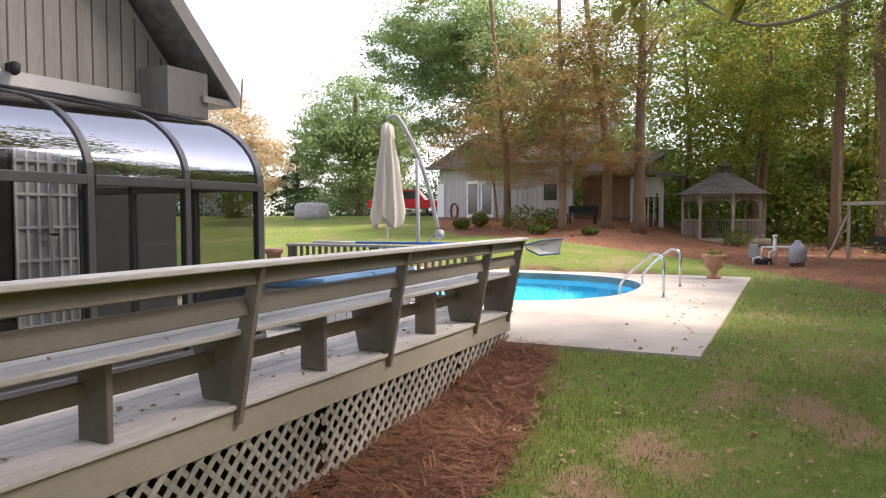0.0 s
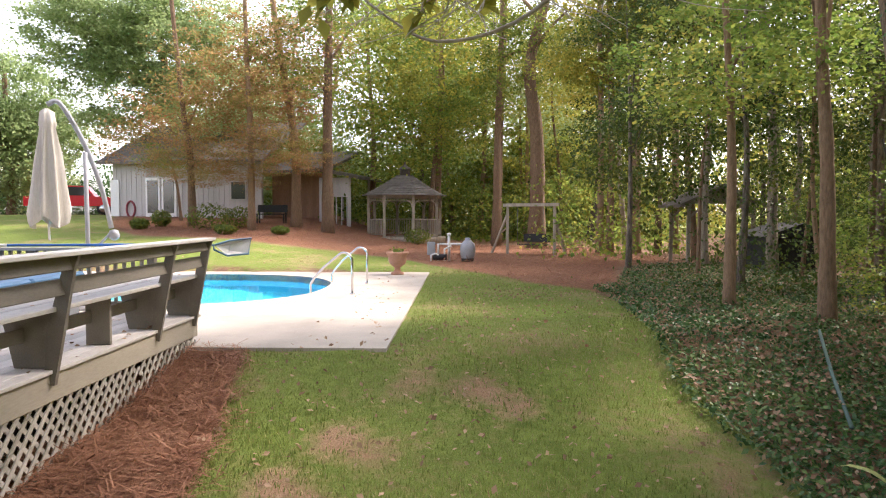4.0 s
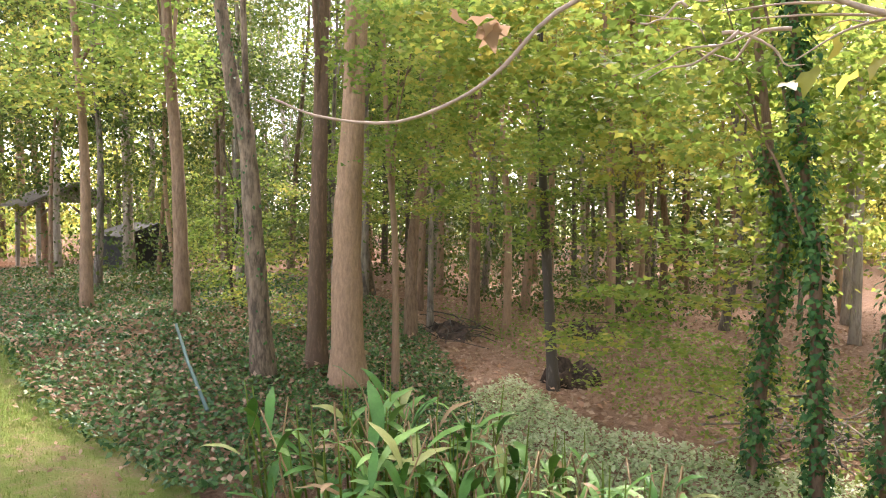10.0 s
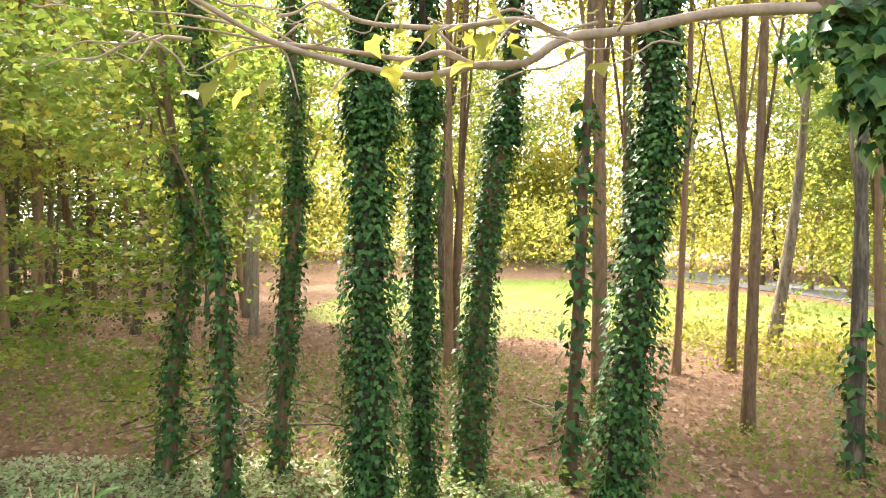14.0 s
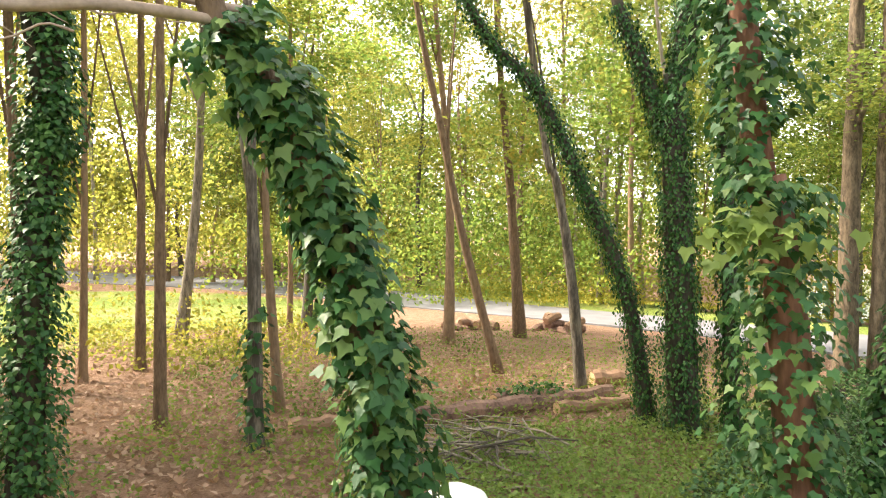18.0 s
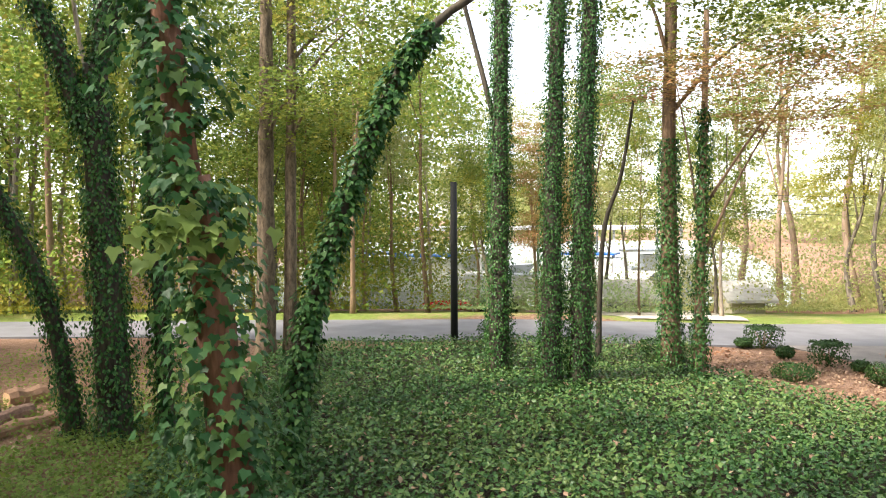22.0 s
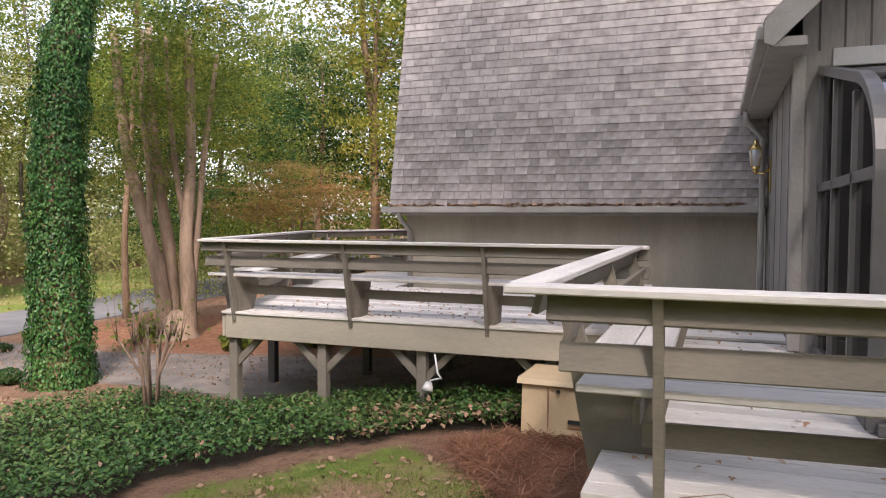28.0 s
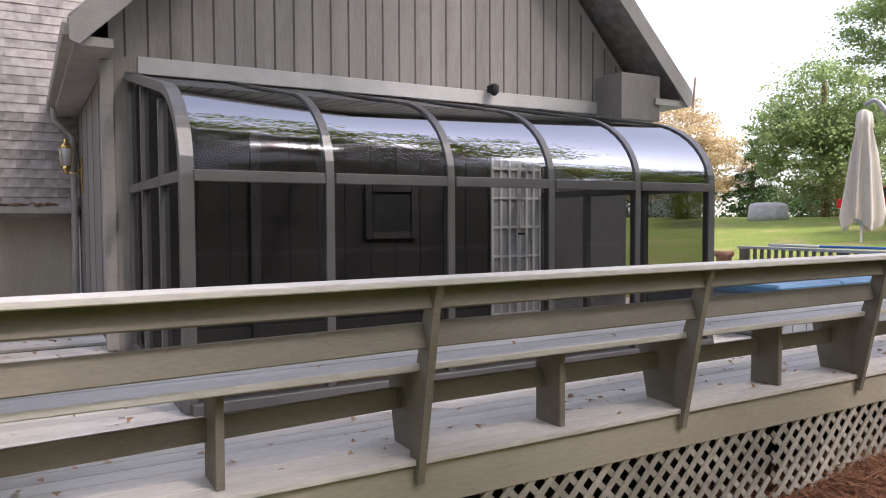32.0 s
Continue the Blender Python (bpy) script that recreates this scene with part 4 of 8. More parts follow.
def limb_mesh(ctrl, r0, r1, name, material, parent, seg=9, n=14, flare=0.0, rough=0.06):
    pts = curve_pts(ctrl, n)
    rad = []
    for i in range(n + 1):
        f = i / n
        rad.append((r0 + (r1 - r0) * f) * (1 + flare * math.exp(-f * n * 0.9)) * (1 + rough * math.sin(i * 2.3 + r0 * 90)))
    V, F = tube_arrays(pts, rad, seg)
    return mesh_ob(name, V, F, material, parent, smooth=True), pts, rad


def ivy_on(pts, rad, parent, dens, leaf, seed, f0=0.0, f1=1.0, material=None, thick=0.05, lobed=True):
    """A coat of ivy round a trunk between the fractions f0 and f1 of its length."""
    r = np.random.default_rng(seed)
    P = np.array([np.array(p) for p in pts]); R = np.array(rad)
    seglen = np.linalg.norm(np.diff(P, axis=0), axis=1)
    s = np.concatenate([[0], np.cumsum(seglen)])
    n = int((0.66 if lobed else 0.55) * dens * (s[-1] * (f1 - f0)) * 2 * np.pi * (R.mean() + thick))
    u = (f0 + (f1 - f0) * r.uniform(0, 1, n)) * s[-1]
    c = np.stack([np.interp(u, s, P[:, k]) for k in range(3)], 1)
    rr_ = np.interp(u, s, R)
    tdir = np.stack([np.interp(u, s, np.gradient(P[:, k], s + 1e-9)) for k in range(3)], 1)
    tdir /= np.linalg.norm(tdir, axis=1, keepdims=True)
    q = r.normal(size=(n, 3)); q -= tdir * (q * tdir).sum(1, keepdims=True); q /= np.linalg.norm(q, axis=1, keepdims=True)
    lump = 1 + 0.5 * np.sin(u * 5 + q[:, 0] * 3) * np.sin(u * 2.1 + 1.7 * q[:, 1])
    C = c + q * (rr_ + thick * r.uniform(0.0, 1.8, n) * lump)[:, None]
    V, T = leaf_cloud(C, leaf, q * 1.1 + np.array([0, 0, 0.8 if lobed else 0.35]), 0.4, lobed, seed + 5, 0.9)
    ob = fast_mesh("ivy", V, T, material or IVY, parent)
    ob["label"] = "dense glossy green ivy coat"
    return ob


TREE_N = [0]


def tree(base, mids, r, crown=None, ivy=None, bark=None, label="", height=13.0, name="tree", flare=0.35, forks=(), group="woodland trees", taper=0.45, seg=10, ivy_leaf=0.08, ivy_dens=420, thick=0.05, high=(), ivy_mat=None):
    """base (x, y); mids: further points (dx, dy, z above the eye's datum); crown: kind and list of (dx, dy, z, radius, height)."""
    TREE_N[0] += 1
    k = TREE_N[0]
    x, y = base
    z0 = gz(x, y)
    t = thing(name, (x, y, z0), label or "tall slender woodland tree with furrowed brown bark", "tree", group)
    ctrl = [(0, 0, -0.15)] + [(a, b, c - z0) for a, b, c in mids]
    top = np.array(ctrl[-1], float)
    if top[2] < height - 1:
        d = top - np.array(ctrl[-2], float)
        d = d / (np.linalg.norm(d) + 1e-9)
        d = d * 0.6 + np.array([0, 0, 0.4]); d /= np.linalg.norm(d)
        ctrl.append(tuple(top + d * (height - top[2])))
    ob, pts, rad = limb_mesh(ctrl, r, r * taper, "trunk", bark or BARK, t, seg, 18, flare)
    if ivy:
        ivy_on(pts, rad, t, ivy_dens, ivy_leaf, 500 + k, ivy[0], ivy[1], ivy_mat, thick=thick, lobed=True if math.hypot(x, y) < 4.3 else "ivy" if math.hypot(x, y) < 7.5 else False)
    for f in forks:
        fo, fp, fr = limb_mesh([(a, b, c - z0) for a, b, c in f[1:]], r * f[0], r * f[0] * 0.5, "limb", bark or BARK, t, 8, 10)
        if ivy:
            ivy_on(fp, fr, t, ivy_dens, ivy_leaf, 700 + k, 0.0, 0.8, thick=thick * 0.8, lobed=False)
    rs = np.random.default_rng(900 + k)
    if crown:
        kind, puffs = crown
        for j, (dx, dy, z, rad_, hh) in enumerate(puffs):
            over = z - hh > 1.6 + 0.36 * math.hypot(x + dx, y + dy)
            me = crown_of(kind.split("_")[0] + ("_thin" if math.hypot(x, y) < 9.5 or y > -5 else "_far") if over else kind, int(rs.integers(0, 3)))
            add_crown(t, me, (dx, dy, z - z0), (rad_, rad_, hh), rs.uniform(0, 6.28))
            # a limb that carries the foliage
            pt = np.array(pts[min(len(pts) - 1, 8 + j * 2)])
            if pt[2] < z - z0:
                limb_mesh([pt, (pt + np.array([dx, dy, z - z0])) / 2 + np.array([0, 0, 0.15]), (dx, dy, z - z0)], r * 0.3, r * 0.08, "limb", bark or BARK, t, 6, 6)
    for wx, wy, z, rad_ in high:  # crowns out of view, added to cast shade below and darken reflections
        add_crown(t, crown_of("green_high", int(rs.integers(0, 3))), (wx - x, wy - y, z - z0), (rad_, rad_, rad_ * 0.6), rs.uniform(0, 6.28))
        a = np.array(pts[-4])
        b = np.array([wx - x, wy - y, z - z0])
        limb_mesh([a, (a + b) / 2 + np.array([0, 0, 0.5]), b], r * 0.4, r * 0.1, "limb", bark or BARK, t, 6, 6)
    return t


KINDS = {"green": L_GREEN, "maple": L_MAPLE, "pear": L_PEAR, "tan": L_TAN, "yellow": L_YELLOW, "dark": L_DARK, "rust": L_RUST, "pale": L_PALE, "wood": L_WOOD}


def crown_of(kind, v):
    """kind: colour and grade, as green_near or yellow_far."""
    c, grade = kind.split("_")
    n, leaf, cl = {"near": (3600, 0.055, 60), "mid": (3200, 0.058, 52), "far": (3400, 0.058, 44), "thin": (420, 0.09, 30), "dense": (10500, 0.064, 130), "airy": (1900, 0.059, 40), "leafy": (900, 0.075, 30), "high": (1500, 0.085, 90)}[grade]
    return crown_mesh(kind, KINDS[c], v, n, leaf, cl, 0.75 if grade in ("dense", "high") else 0.3, 0.13 if grade in ("dense", "high") else 0.17)


def wood_tree(x, y, r, h, z_low, rad, kind, puffs=3, lean=0.05, bark=None, seed=0, label=""):
    """A forest tree with foliage along its upper stem."""
    rs = np.random.default_rng(3000 + seed)
    a = rs.uniform(0, 6.28)
    lx, ly = lean * h * math.cos(a), lean * h * math.sin(a)
    z0 = gz(x, y)
    ps = []
    for j in range(puffs):
        f = (j + rs.uniform(0.1, 0.9)) / puffs
        z = z_low + (h - z_low) * f
        b = rs.uniform(0, 6.28)
        o = rad * 0.55 * rs.uniform(0.3, 1.2)
        ps.append((lx * f + o * math.cos(b), ly * f + o * math.sin(b), z, rad * rs.uniform(0.7, 1.1), rad * rs.uniform(0.55, 0.85)))
    w = r * 1.5
    return tree((x, y), [(lx * 0.3 + rs.normal() * w, ly * 0.3 + rs.normal() * w, z0 + h * 0.3), (lx * 0.65 + rs.normal() * w, ly * 0.65 + rs.normal() * w, z0 + h * 0.65), (lx, ly, z0 + h)], r, (kind, ps), None, bark,
                label, h, seg=8, taper=0.15)

BARK_RED = mat("reddish_bark", (0.20, 0.095, 0.06), 0.95, 0.5, 6, 40, 0.8, stretch=(1, 1, 0.25))
# trees behind the pool and the straw bed
tree((32.33, -3.30), [(0.00, 0.02, 4.76), (0.03, 0.36, 7.97), (-0.04, -0.33, 10.93)], 0.355, crown=("green_mid", [(0.6, 0.5, 8.5, 2.6, 1.9), (-0.8, -1.5, 10.5, 2.8, 2.0), (1.2, 1.5, 12, 2.8, 2.0)]), label="tall tulip tree with a pale brown trunk")
tree((37.96, -1.78), [(-0.00, -0.10, 5.27), (-0.02, -0.32, 10.73)], 0.267, crown=("green_mid", [(0, 1, 7, 2.4, 2.0), (0, -1, 10, 2.6, 2.0)]))
tree((28.64, -5.38), [(-0.01, -0.03, 4.45), (0.02, 0.12, 10.01)], 0.136, crown=("yellow_mid", [(0.5, 0.6, 7.5, 2.2, 1.8), (-0.6, -0.5, 10, 2.4, 1.8)]))
tree((28.59, -5.76), [(-0.01, -0.03, 4.46), (0.02, 0.12, 10.02)], 0.148, crown=("yellow_mid", [(0.5, 0.6, 7.5, 2.2, 1.8), (-0.6, -0.5, 10, 2.4, 1.8)]))
tree((28.46, -6.69), [(-0.01, -0.02, 4.47), (0.03, 0.14, 10.05)], 0.217, crown=("green_mid", [(0.5, 0.6, 7.5, 2.2, 1.8), (-0.6, -0.5, 10, 2.4, 1.8)]))
tree((28.34, -7.58), [(-0.00, -0.02, 4.48), (0.04, 0.15, 10.07)], 0.126, crown=("yellow_mid", [(0.5, 0.6, 7.5, 2.2, 1.8), (-0.6, -0.5, 10, 2.4, 1.8)]))
tree((28.26, -8.17), [(-0.00, -0.01, 4.49), (0.05, 0.16, 10.09)], 0.161, crown=("green_mid", [(0.5, 0.6, 7.5, 2.2, 1.8), (-0.6, -0.5, 10, 2.4, 1.8)]))
tree((18.49, -7.82), [(0.03, 0.07, 3.83), (0.16, 0.39, 7.31)], 0.133, crown=("green_mid", [(0.5, 0.6, 7.0, 2.2, 1.6), (-0.6, -0.9, 9.5, 2.4, 1.8)]), bark=BARK_GREY)
tree((10.07, -5.03), [(0.02, 0.05, 2.21), (0.09, 0.18, 4.73)], 0.114, crown=("green_mid", [(0.4, 0.3, 5.6, 1.7, 1.1), (1.4, -0.9, 7.5, 2.2, 1.5)]))
tree((31.83, 11.95), [(-0.02, 0.07, 4.36), (-0.12, 0.31, 6.16)], 0.172, crown=("rust_mid", [(0.3, 0.8, 6.0, 2.6, 1.8), (0, -1.0, 7.5, 2.6, 1.8), (-0.6, 0.9, 3.5, 1.5, 0.8), (-0.4, -1.0, 4.2, 1.7, 1.0), (-0.5, 2.4, 4.5, 1.7, 1.0)]))
tree((29.76, 8.70), [(-0.01, 0.02, 5.09), (-0.04, 0.13, 8.15)], 0.145, crown=("rust_mid", [(-0.5, 1.6, 3.1, 1.3, 0.6), (0.2, -0.2, 3.0, 1.2, 0.6), (-0.3, 0.6, 3.7, 1.7, 1.0), (-0.2, -1.5, 4.1, 1.6, 1.0), (0.3, 0.8, 5.4, 2.3, 1.6), (0, -1.2, 6.8, 2.3, 1.6), (0, 0.6, 8.5, 2.3, 1.8)]))
tree((32.16, 7.40), [(-0.01, 0.06, 4.82), (-0.19, 0.78, 9.60)], 0.219, crown=("rust_mid", [(-0.6, 1.3, 4.2, 1.7, 1.0), (-0.4, -0.9, 3.9, 1.4, 0.8), (0.3, 1.4, 6.4, 2.4, 1.6), (0, -0.6, 9, 2.6, 1.8)]))
tree((31.46, 5.86), [(0.00, -0.01, 5.21), (0.02, -0.09, 9.37)], 0.249, crown=("green_mid", [(0.3, 1.4, 8.4, 2.6, 1.9), (0, -1.6, 10, 2.8, 1.9)]))
tree((33.96, -1.58), [(-0.00, -0.05, 5.32), (-0.01, -0.21, 10.11)], 0.199, crown=("green_mid", [(0.3, 1.4, 6.4, 2.4, 1.9), (0, -1.6, 9, 2.4, 1.9)]))
# trunks at the edge of the lawn
tree((7.22, -4.60), [(0.06, 0.10, 1.20), (0.11, 0.18, 2.52), (0.25, 0.42, 4.00)], 0.133, ivy=(0.0, 0.6), ivy_dens=130, ivy_leaf=0.05, bark=BARK_MOSS, crown=("green_near", [(-0.6, 0.8, 8.5, 2.2, 1.4)]), height=14, high=((4.6, 0.3, 13, 2.8), (7.6, 1.0, 13.5, 2.8), (11.5, 0.5, 14.5, 2.8)), label="leaning grey trunk with thin ivy on its lower half")
tree((7.32, -5.40), [(-0.01, -0.02, 1.39), (-0.04, -0.06, 4.19)], 0.135, height=15, high=((12.5, -2.2, 14, 3.0), (11.5, -6.5, 14.5, 3.0), (14.5, -5.0, 15, 2.8), (10.2, -4.2, 12.2, 2.6)), crown=("green_near", [(0.8, -1, 7.2, 2.0, 1.4), (-0.6, 0.8, 9.5, 2.2, 1.4)]))
tree((6.43, -5.19), [(0.01, 0.01, 1.41), (-0.06, -0.07, 3.94)], 0.200, crown=("green_near", [(0.8, -1, 8.2, 2.4, 1.4), (-0.9, 0.8, 10.5, 2.4, 1.4)]), flare=0.45, bark=BARK_TAN, height=16, high=((9, -2, 13.5, 3.0), (8.5, -6.5, 14.5, 3.0), (5.8, -7.4, 14, 2.6), (1, -2.2, 14, 2.8), (4.2, -2.4, 14, 2.8), (6.7, -2.4, 14.2, 2.2), (2.5, 0.4, 14.3, 2.6), (5.5, 0.2, 14, 2.6)), label="stout straight tree with reddish brown ridged bark")
tree((6.18, -5.69), [(0.01, 0.01, 1.22), (0.08, 0.09, 2.70)], 0.046, crown=("maple_leafy", [(0.2, -0.3, 4.6, 1.2, 0.9), (-1.7, 1.4, 2.9, 0.8, 0.55), (-1.8, 0.9, 3.3, 0.9, 0.6), (-0.8, 0.4, 2.4, 0.8, 0.5), (-2.0, 0.6, 2.2, 0.7, 0.45), (-0.3, -0.6, 3.2, 0.9, 0.6), (-0.9, -0.6, 1.8, 0.7, 0.45)]), height=8)
tree((8.16, -7.82), [(-0.04, -0.04, 1.37), (-0.29, -0.30, 3.53)], 0.106, crown=("green_mid", [(0.8, -1, 5.2, 1.8, 1.2)]))
tree((8.62, -9.87), [(-0.01, -0.01, 1.36), (0.08, 0.07, 3.34)], 0.092, crown=("yellow_mid", [(-0.5, 0.6, 8.5, 1.6, 1.2)]))
tree((7.66, -9.60), [(-0.01, -0.01, 1.38), (0.08, 0.07, 3.21)], 0.072, crown=("yellow_mid", [(-0.5, 0.6, 8.5, 1.6, 1.2)]))
tree((7.14, -12.11), [(0.00, 0.00, 1.38), (0.11, 0.07, 3.38)], 0.071, crown=("yellow_mid", [(-0.5, 0.6, 8.5, 1.6, 1.2)]))
tree((7.59, -13.99), [(-0.00, -0.00, 1.37), (0.13, 0.07, 3.60)], 0.099, crown=("yellow_mid", [(0.6, -0.6, 6.2, 1.9, 1.4), (-0.5, 0.6, 8.5, 1.9, 1.5)]))
tree((8.54, -16.97), [(-0.01, -0.00, 1.35), (0.15, 0.08, 3.97)], 0.104, crown=("yellow_mid", [(0.6, -0.6, 6.2, 1.9, 1.4), (-0.5, 0.6, 8.5, 1.9, 1.5)]))
tree((8.70, -9.93), [(-0.01, -0.01, 1.35), (-0.03, -0.03, 3.36)], 0.103, crown=("yellow_mid", [(-0.5, 0.6, 8.5, 1.6, 1.2)]))
tree((11.49, -11.93), [(-0.02, -0.02, 1.30), (-0.04, -0.04, 3.81)], 0.090, crown=("yellow_mid", [(0.6, -0.6, 6.2, 1.9, 1.4), (-0.5, 0.6, 8.5, 1.9, 1.5)]))
tree((7.65, -12.90), [(-0.01, -0.00, 1.34), (-0.01, -0.01, 3.66)], 0.082, crown=("yellow_mid", [(-0.5, 0.6, 8.5, 1.6, 1.2)]))
tree((7.27, -13.49), [(-0.00, -0.00, 1.34), (-0.00, -0.00, 3.71)], 0.072, crown=("yellow_mid", [(-0.5, 0.6, 8.5, 1.6, 1.2)]))
tree((10.37, -14.66), [(-0.02, -0.01, 1.30), (-0.03, -0.02, 4.07)], 0.105, crown=("yellow_mid", [(0.6, -0.6, 6.2, 1.9, 1.4), (-0.5, 0.6, 8.5, 1.9, 1.5)]))
# ivy-clad group
tree((2.13, -5.82), [(-0.05, -0.02, 0.41), (-0.17, -0.06, 1.47), (-0.05, -0.02, 2.09)], 0.058, ivy=(0.0, 0.4), ivy_leaf=0.045, ivy_dens=1600, crown=("maple_leafy", [(0.2, 0.3, 3.2, 1.2, 0.9), (0.9, -0.3, 2.9, 1.3, 0.9), (0.3, -0.5, 1.9, 1.0, 0.7), (1.7, -0.3, 3.5, 1.5, 0.9), (2.6, 0.2, 3.3, 1.4, 0.8), (0.5, 0.2, 1.1, 0.9, 0.5), (0.9, 0.5, 0.6, 0.8, 0.45), (0.2, -0.2, 0.3, 0.7, 0.4), (0.0, -0.6, 2.2, 0.9, 0.8), (-0.4, -0.8, 1.4, 0.8, 0.7), (-0.2, -0.9, 3.0, 1.0, 0.8), (-0.7, -0.7, 2.3, 0.8, 0.7), (2.2, -1.0, 2.7, 1.3, 0.8)]), height=7, label="low maple with drooping leafy boughs and ivy at its foot")
tree((1.47, -5.20), [(0.03, 0.01, 0.43), (0.07, 0.02, 1.40), (0.14, 0.04, 1.89)], 0.051, ivy=(0.0, 0.5), ivy_leaf=0.045, ivy_dens=1600, crown=("maple_leafy", [(0.5, 0.3, 2.3, 0.8, 0.6), (0.9, -0.3, 4.3, 1.3, 0.9)]), height=8)
tree((1.27, -5.86), [(-0.09, -0.02, 0.73), (-0.16, -0.03, 1.95), (-0.13, -0.03, 2.59)], 0.056, ivy=(0.0, 0.6), ivy_leaf=0.045, ivy_dens=1600)
tree((0.39, -4.68), [(0.03, 0.00, 1.13), (0.03, 0.00, 2.40), (0.05, 0.00, 2.94)], 0.106, bark=BARK_DARK, ivy=(0.0, 0.5), label="straight trunk wrapped in dense green ivy", flare=0.1, ivy_leaf=0.039, ivy_dens=3500, height=14, high=((-2.5, 0.4, 13.5, 2.6), (0.2, 1.6, 14, 2.8), (1.8, 3.4, 14.5, 2.6), (-1.2, 3.6, 14, 2.6), (4.0, 4.0, 14.5, 2.6)), thick=0.06, crown=("green_mid", [(0.5, 0.6, 9.5, 2.4, 1.6), (-0.6, -0.4, 12, 2.4, 1.6)]))
tree((0.07, -5.30), [(0.02, 0.00, 1.09), (0.01, 0.00, 2.51), (0.02, 0.00, 3.11)], 0.070, bark=BARK_DARK, ivy=(0.0, 0.5), label="straight trunk wrapped in dense green ivy", flare=0.1, ivy_leaf=0.039, ivy_dens=3500, crown=("green_mid", [(1.0, 0.2, 10.5, 2.4, 1.6), (0.2, 1.6, 8.5, 2.0, 1.4)]))
tree((-0.27, -5.77), [(-0.13, 0.01, 1.28), (-0.28, 0.02, 2.45), (-0.33, 0.02, 2.96)], 0.086, ivy=(0.0, 0.5), label="leaning trunk wrapped in ivy to head height", ivy_dens=3500, ivy_leaf=0.038)
tree((-1.11, -5.82), [(-0.06, 0.01, 0.87), (-0.08, 0.02, 1.94), (-0.12, 0.02, 3.20)], 0.055, ivy=(0.0, 0.25), ivy_dens=300)
tree((-1.14, -4.46), [(-0.12, 0.03, 1.20), (-0.20, 0.06, 2.15), (-0.23, 0.06, 2.78)], 0.100, bark=BARK_DARK, ivy=(0.0, 0.5), label="straight trunk wrapped in dense green ivy", flare=0.1, ivy_leaf=0.039, ivy_dens=3500, thick=0.06, crown=("green_mid", [(0.9, 0.6, 9.0, 2.4, 1.6), (0.6, -0.8, 12, 2.4, 1.6)]))
tree((-0.22, -9.94), [(0.02, -0.00, 1.48), (0.04, -0.00, 4.48)], 0.070, crown=("yellow_mid", [(0.6, -0.6, 7.2, 2.0, 1.5), (-0.5, 0.6, 9.5, 2.0, 1.5)]))
tree((-1.97, -8.43), [(0.04, -0.01, 1.51), (0.07, -0.02, 3.96)], 0.101, high=((-0.5, -20, 13.5, 2.8), (-2.8, -21, 13.5, 2.8), (1.8, -18.5, 13.5, 2.6), (-5, -22, 13.5, 2.6)), crown=("yellow_mid", [(0.6, -0.6, 7.2, 2.0, 1.5), (-0.5, 0.6, 9.5, 2.0, 1.5)]))
tree((-2.86, -10.62), [(0.02, -0.01, 1.51), (0.07, -0.02, 4.58)], 0.094, crown=("yellow_mid", [(0.6, -0.6, 7.2, 2.0, 1.5), (-0.5, 0.6, 9.5, 2.0, 1.5)]))
# stems by the road
tree((-3.66, -6.18), [(-0.01, 0.00, 1.23), (0.01, -0.00, 2.67)], 0.076, ivy=(0.0, 0.12), ivy_dens=300, crown=("yellow_mid", [(0.6, -0.6, 8.2, 2.0, 1.5)]), bark=BARK_GREY)
tree((-4.73, -7.42), [(0.10, -0.06, 1.16), (0.12, -0.07, 2.53)], 0.062, crown=("yellow_mid", [(0.6, -0.6, 7.2, 2.0, 1.5)]))
tree((-8.66, -7.29), [(0.38, -0.43, 1.24), (0.61, -0.67, 2.92), (0.88, -0.94, 4.86)], 0.075, crown=("yellow_mid", [(0.2, -0.6, 6.2, 1.6, 1.1)]), label="slim curved dark sapling", height=8)
tree((-8.38, -5.60), [(0.09, -0.14, 0.93), (0.21, -0.30, 2.13), (0.35, -0.49, 3.26)], 0.082, crown=("yellow_mid", [(0.6, -0.6, 5.2, 1.6, 1.1)]), bark=BARK_GREY)
tree((-3.35, -7.60), [(-0.03, 0.01, 1.19), (-0.06, 0.03, 3.11)], 0.071, crown=("yellow_mid", [(0.6, -0.6, 5.6, 1.9, 1.4), (-0.6, 0.6, 8, 2.0, 1.5)]))
tree((-4.52, -10.92), [(-0.04, 0.02, 1.04), (-0.09, 0.04, 3.78)], 0.083, crown=("yellow_mid", [(0.6, -0.6, 5.6, 1.9, 1.4), (-0.6, 0.6, 8, 2.0, 1.5)]))
tree((-3.60, -10.63), [(-0.05, 0.02, 1.07), (-0.10, 0.03, 3.65)], 0.061, crown=("yellow_mid", [(0.6, -0.6, 5.6, 1.9, 1.4), (-0.6, 0.6, 8, 2.0, 1.5)]))
tree((-0.27, -10.04), [(-0.06, 0.00, 1.17), (-0.12, 0.00, 3.26)], 0.070, crown=("yellow_mid", [(0.6, -0.6, 5.6, 1.9, 1.4), (-0.6, 0.6, 8, 2.0, 1.5)]))
tree((-8.86, -13.49), [(-0.04, 0.03, 0.86), (-0.08, 0.05, 4.60)], 0.069, crown=("yellow_mid", [(0.6, -0.6, 5.6, 1.9, 1.4), (-0.6, 0.6, 8, 2.0, 1.5)]))
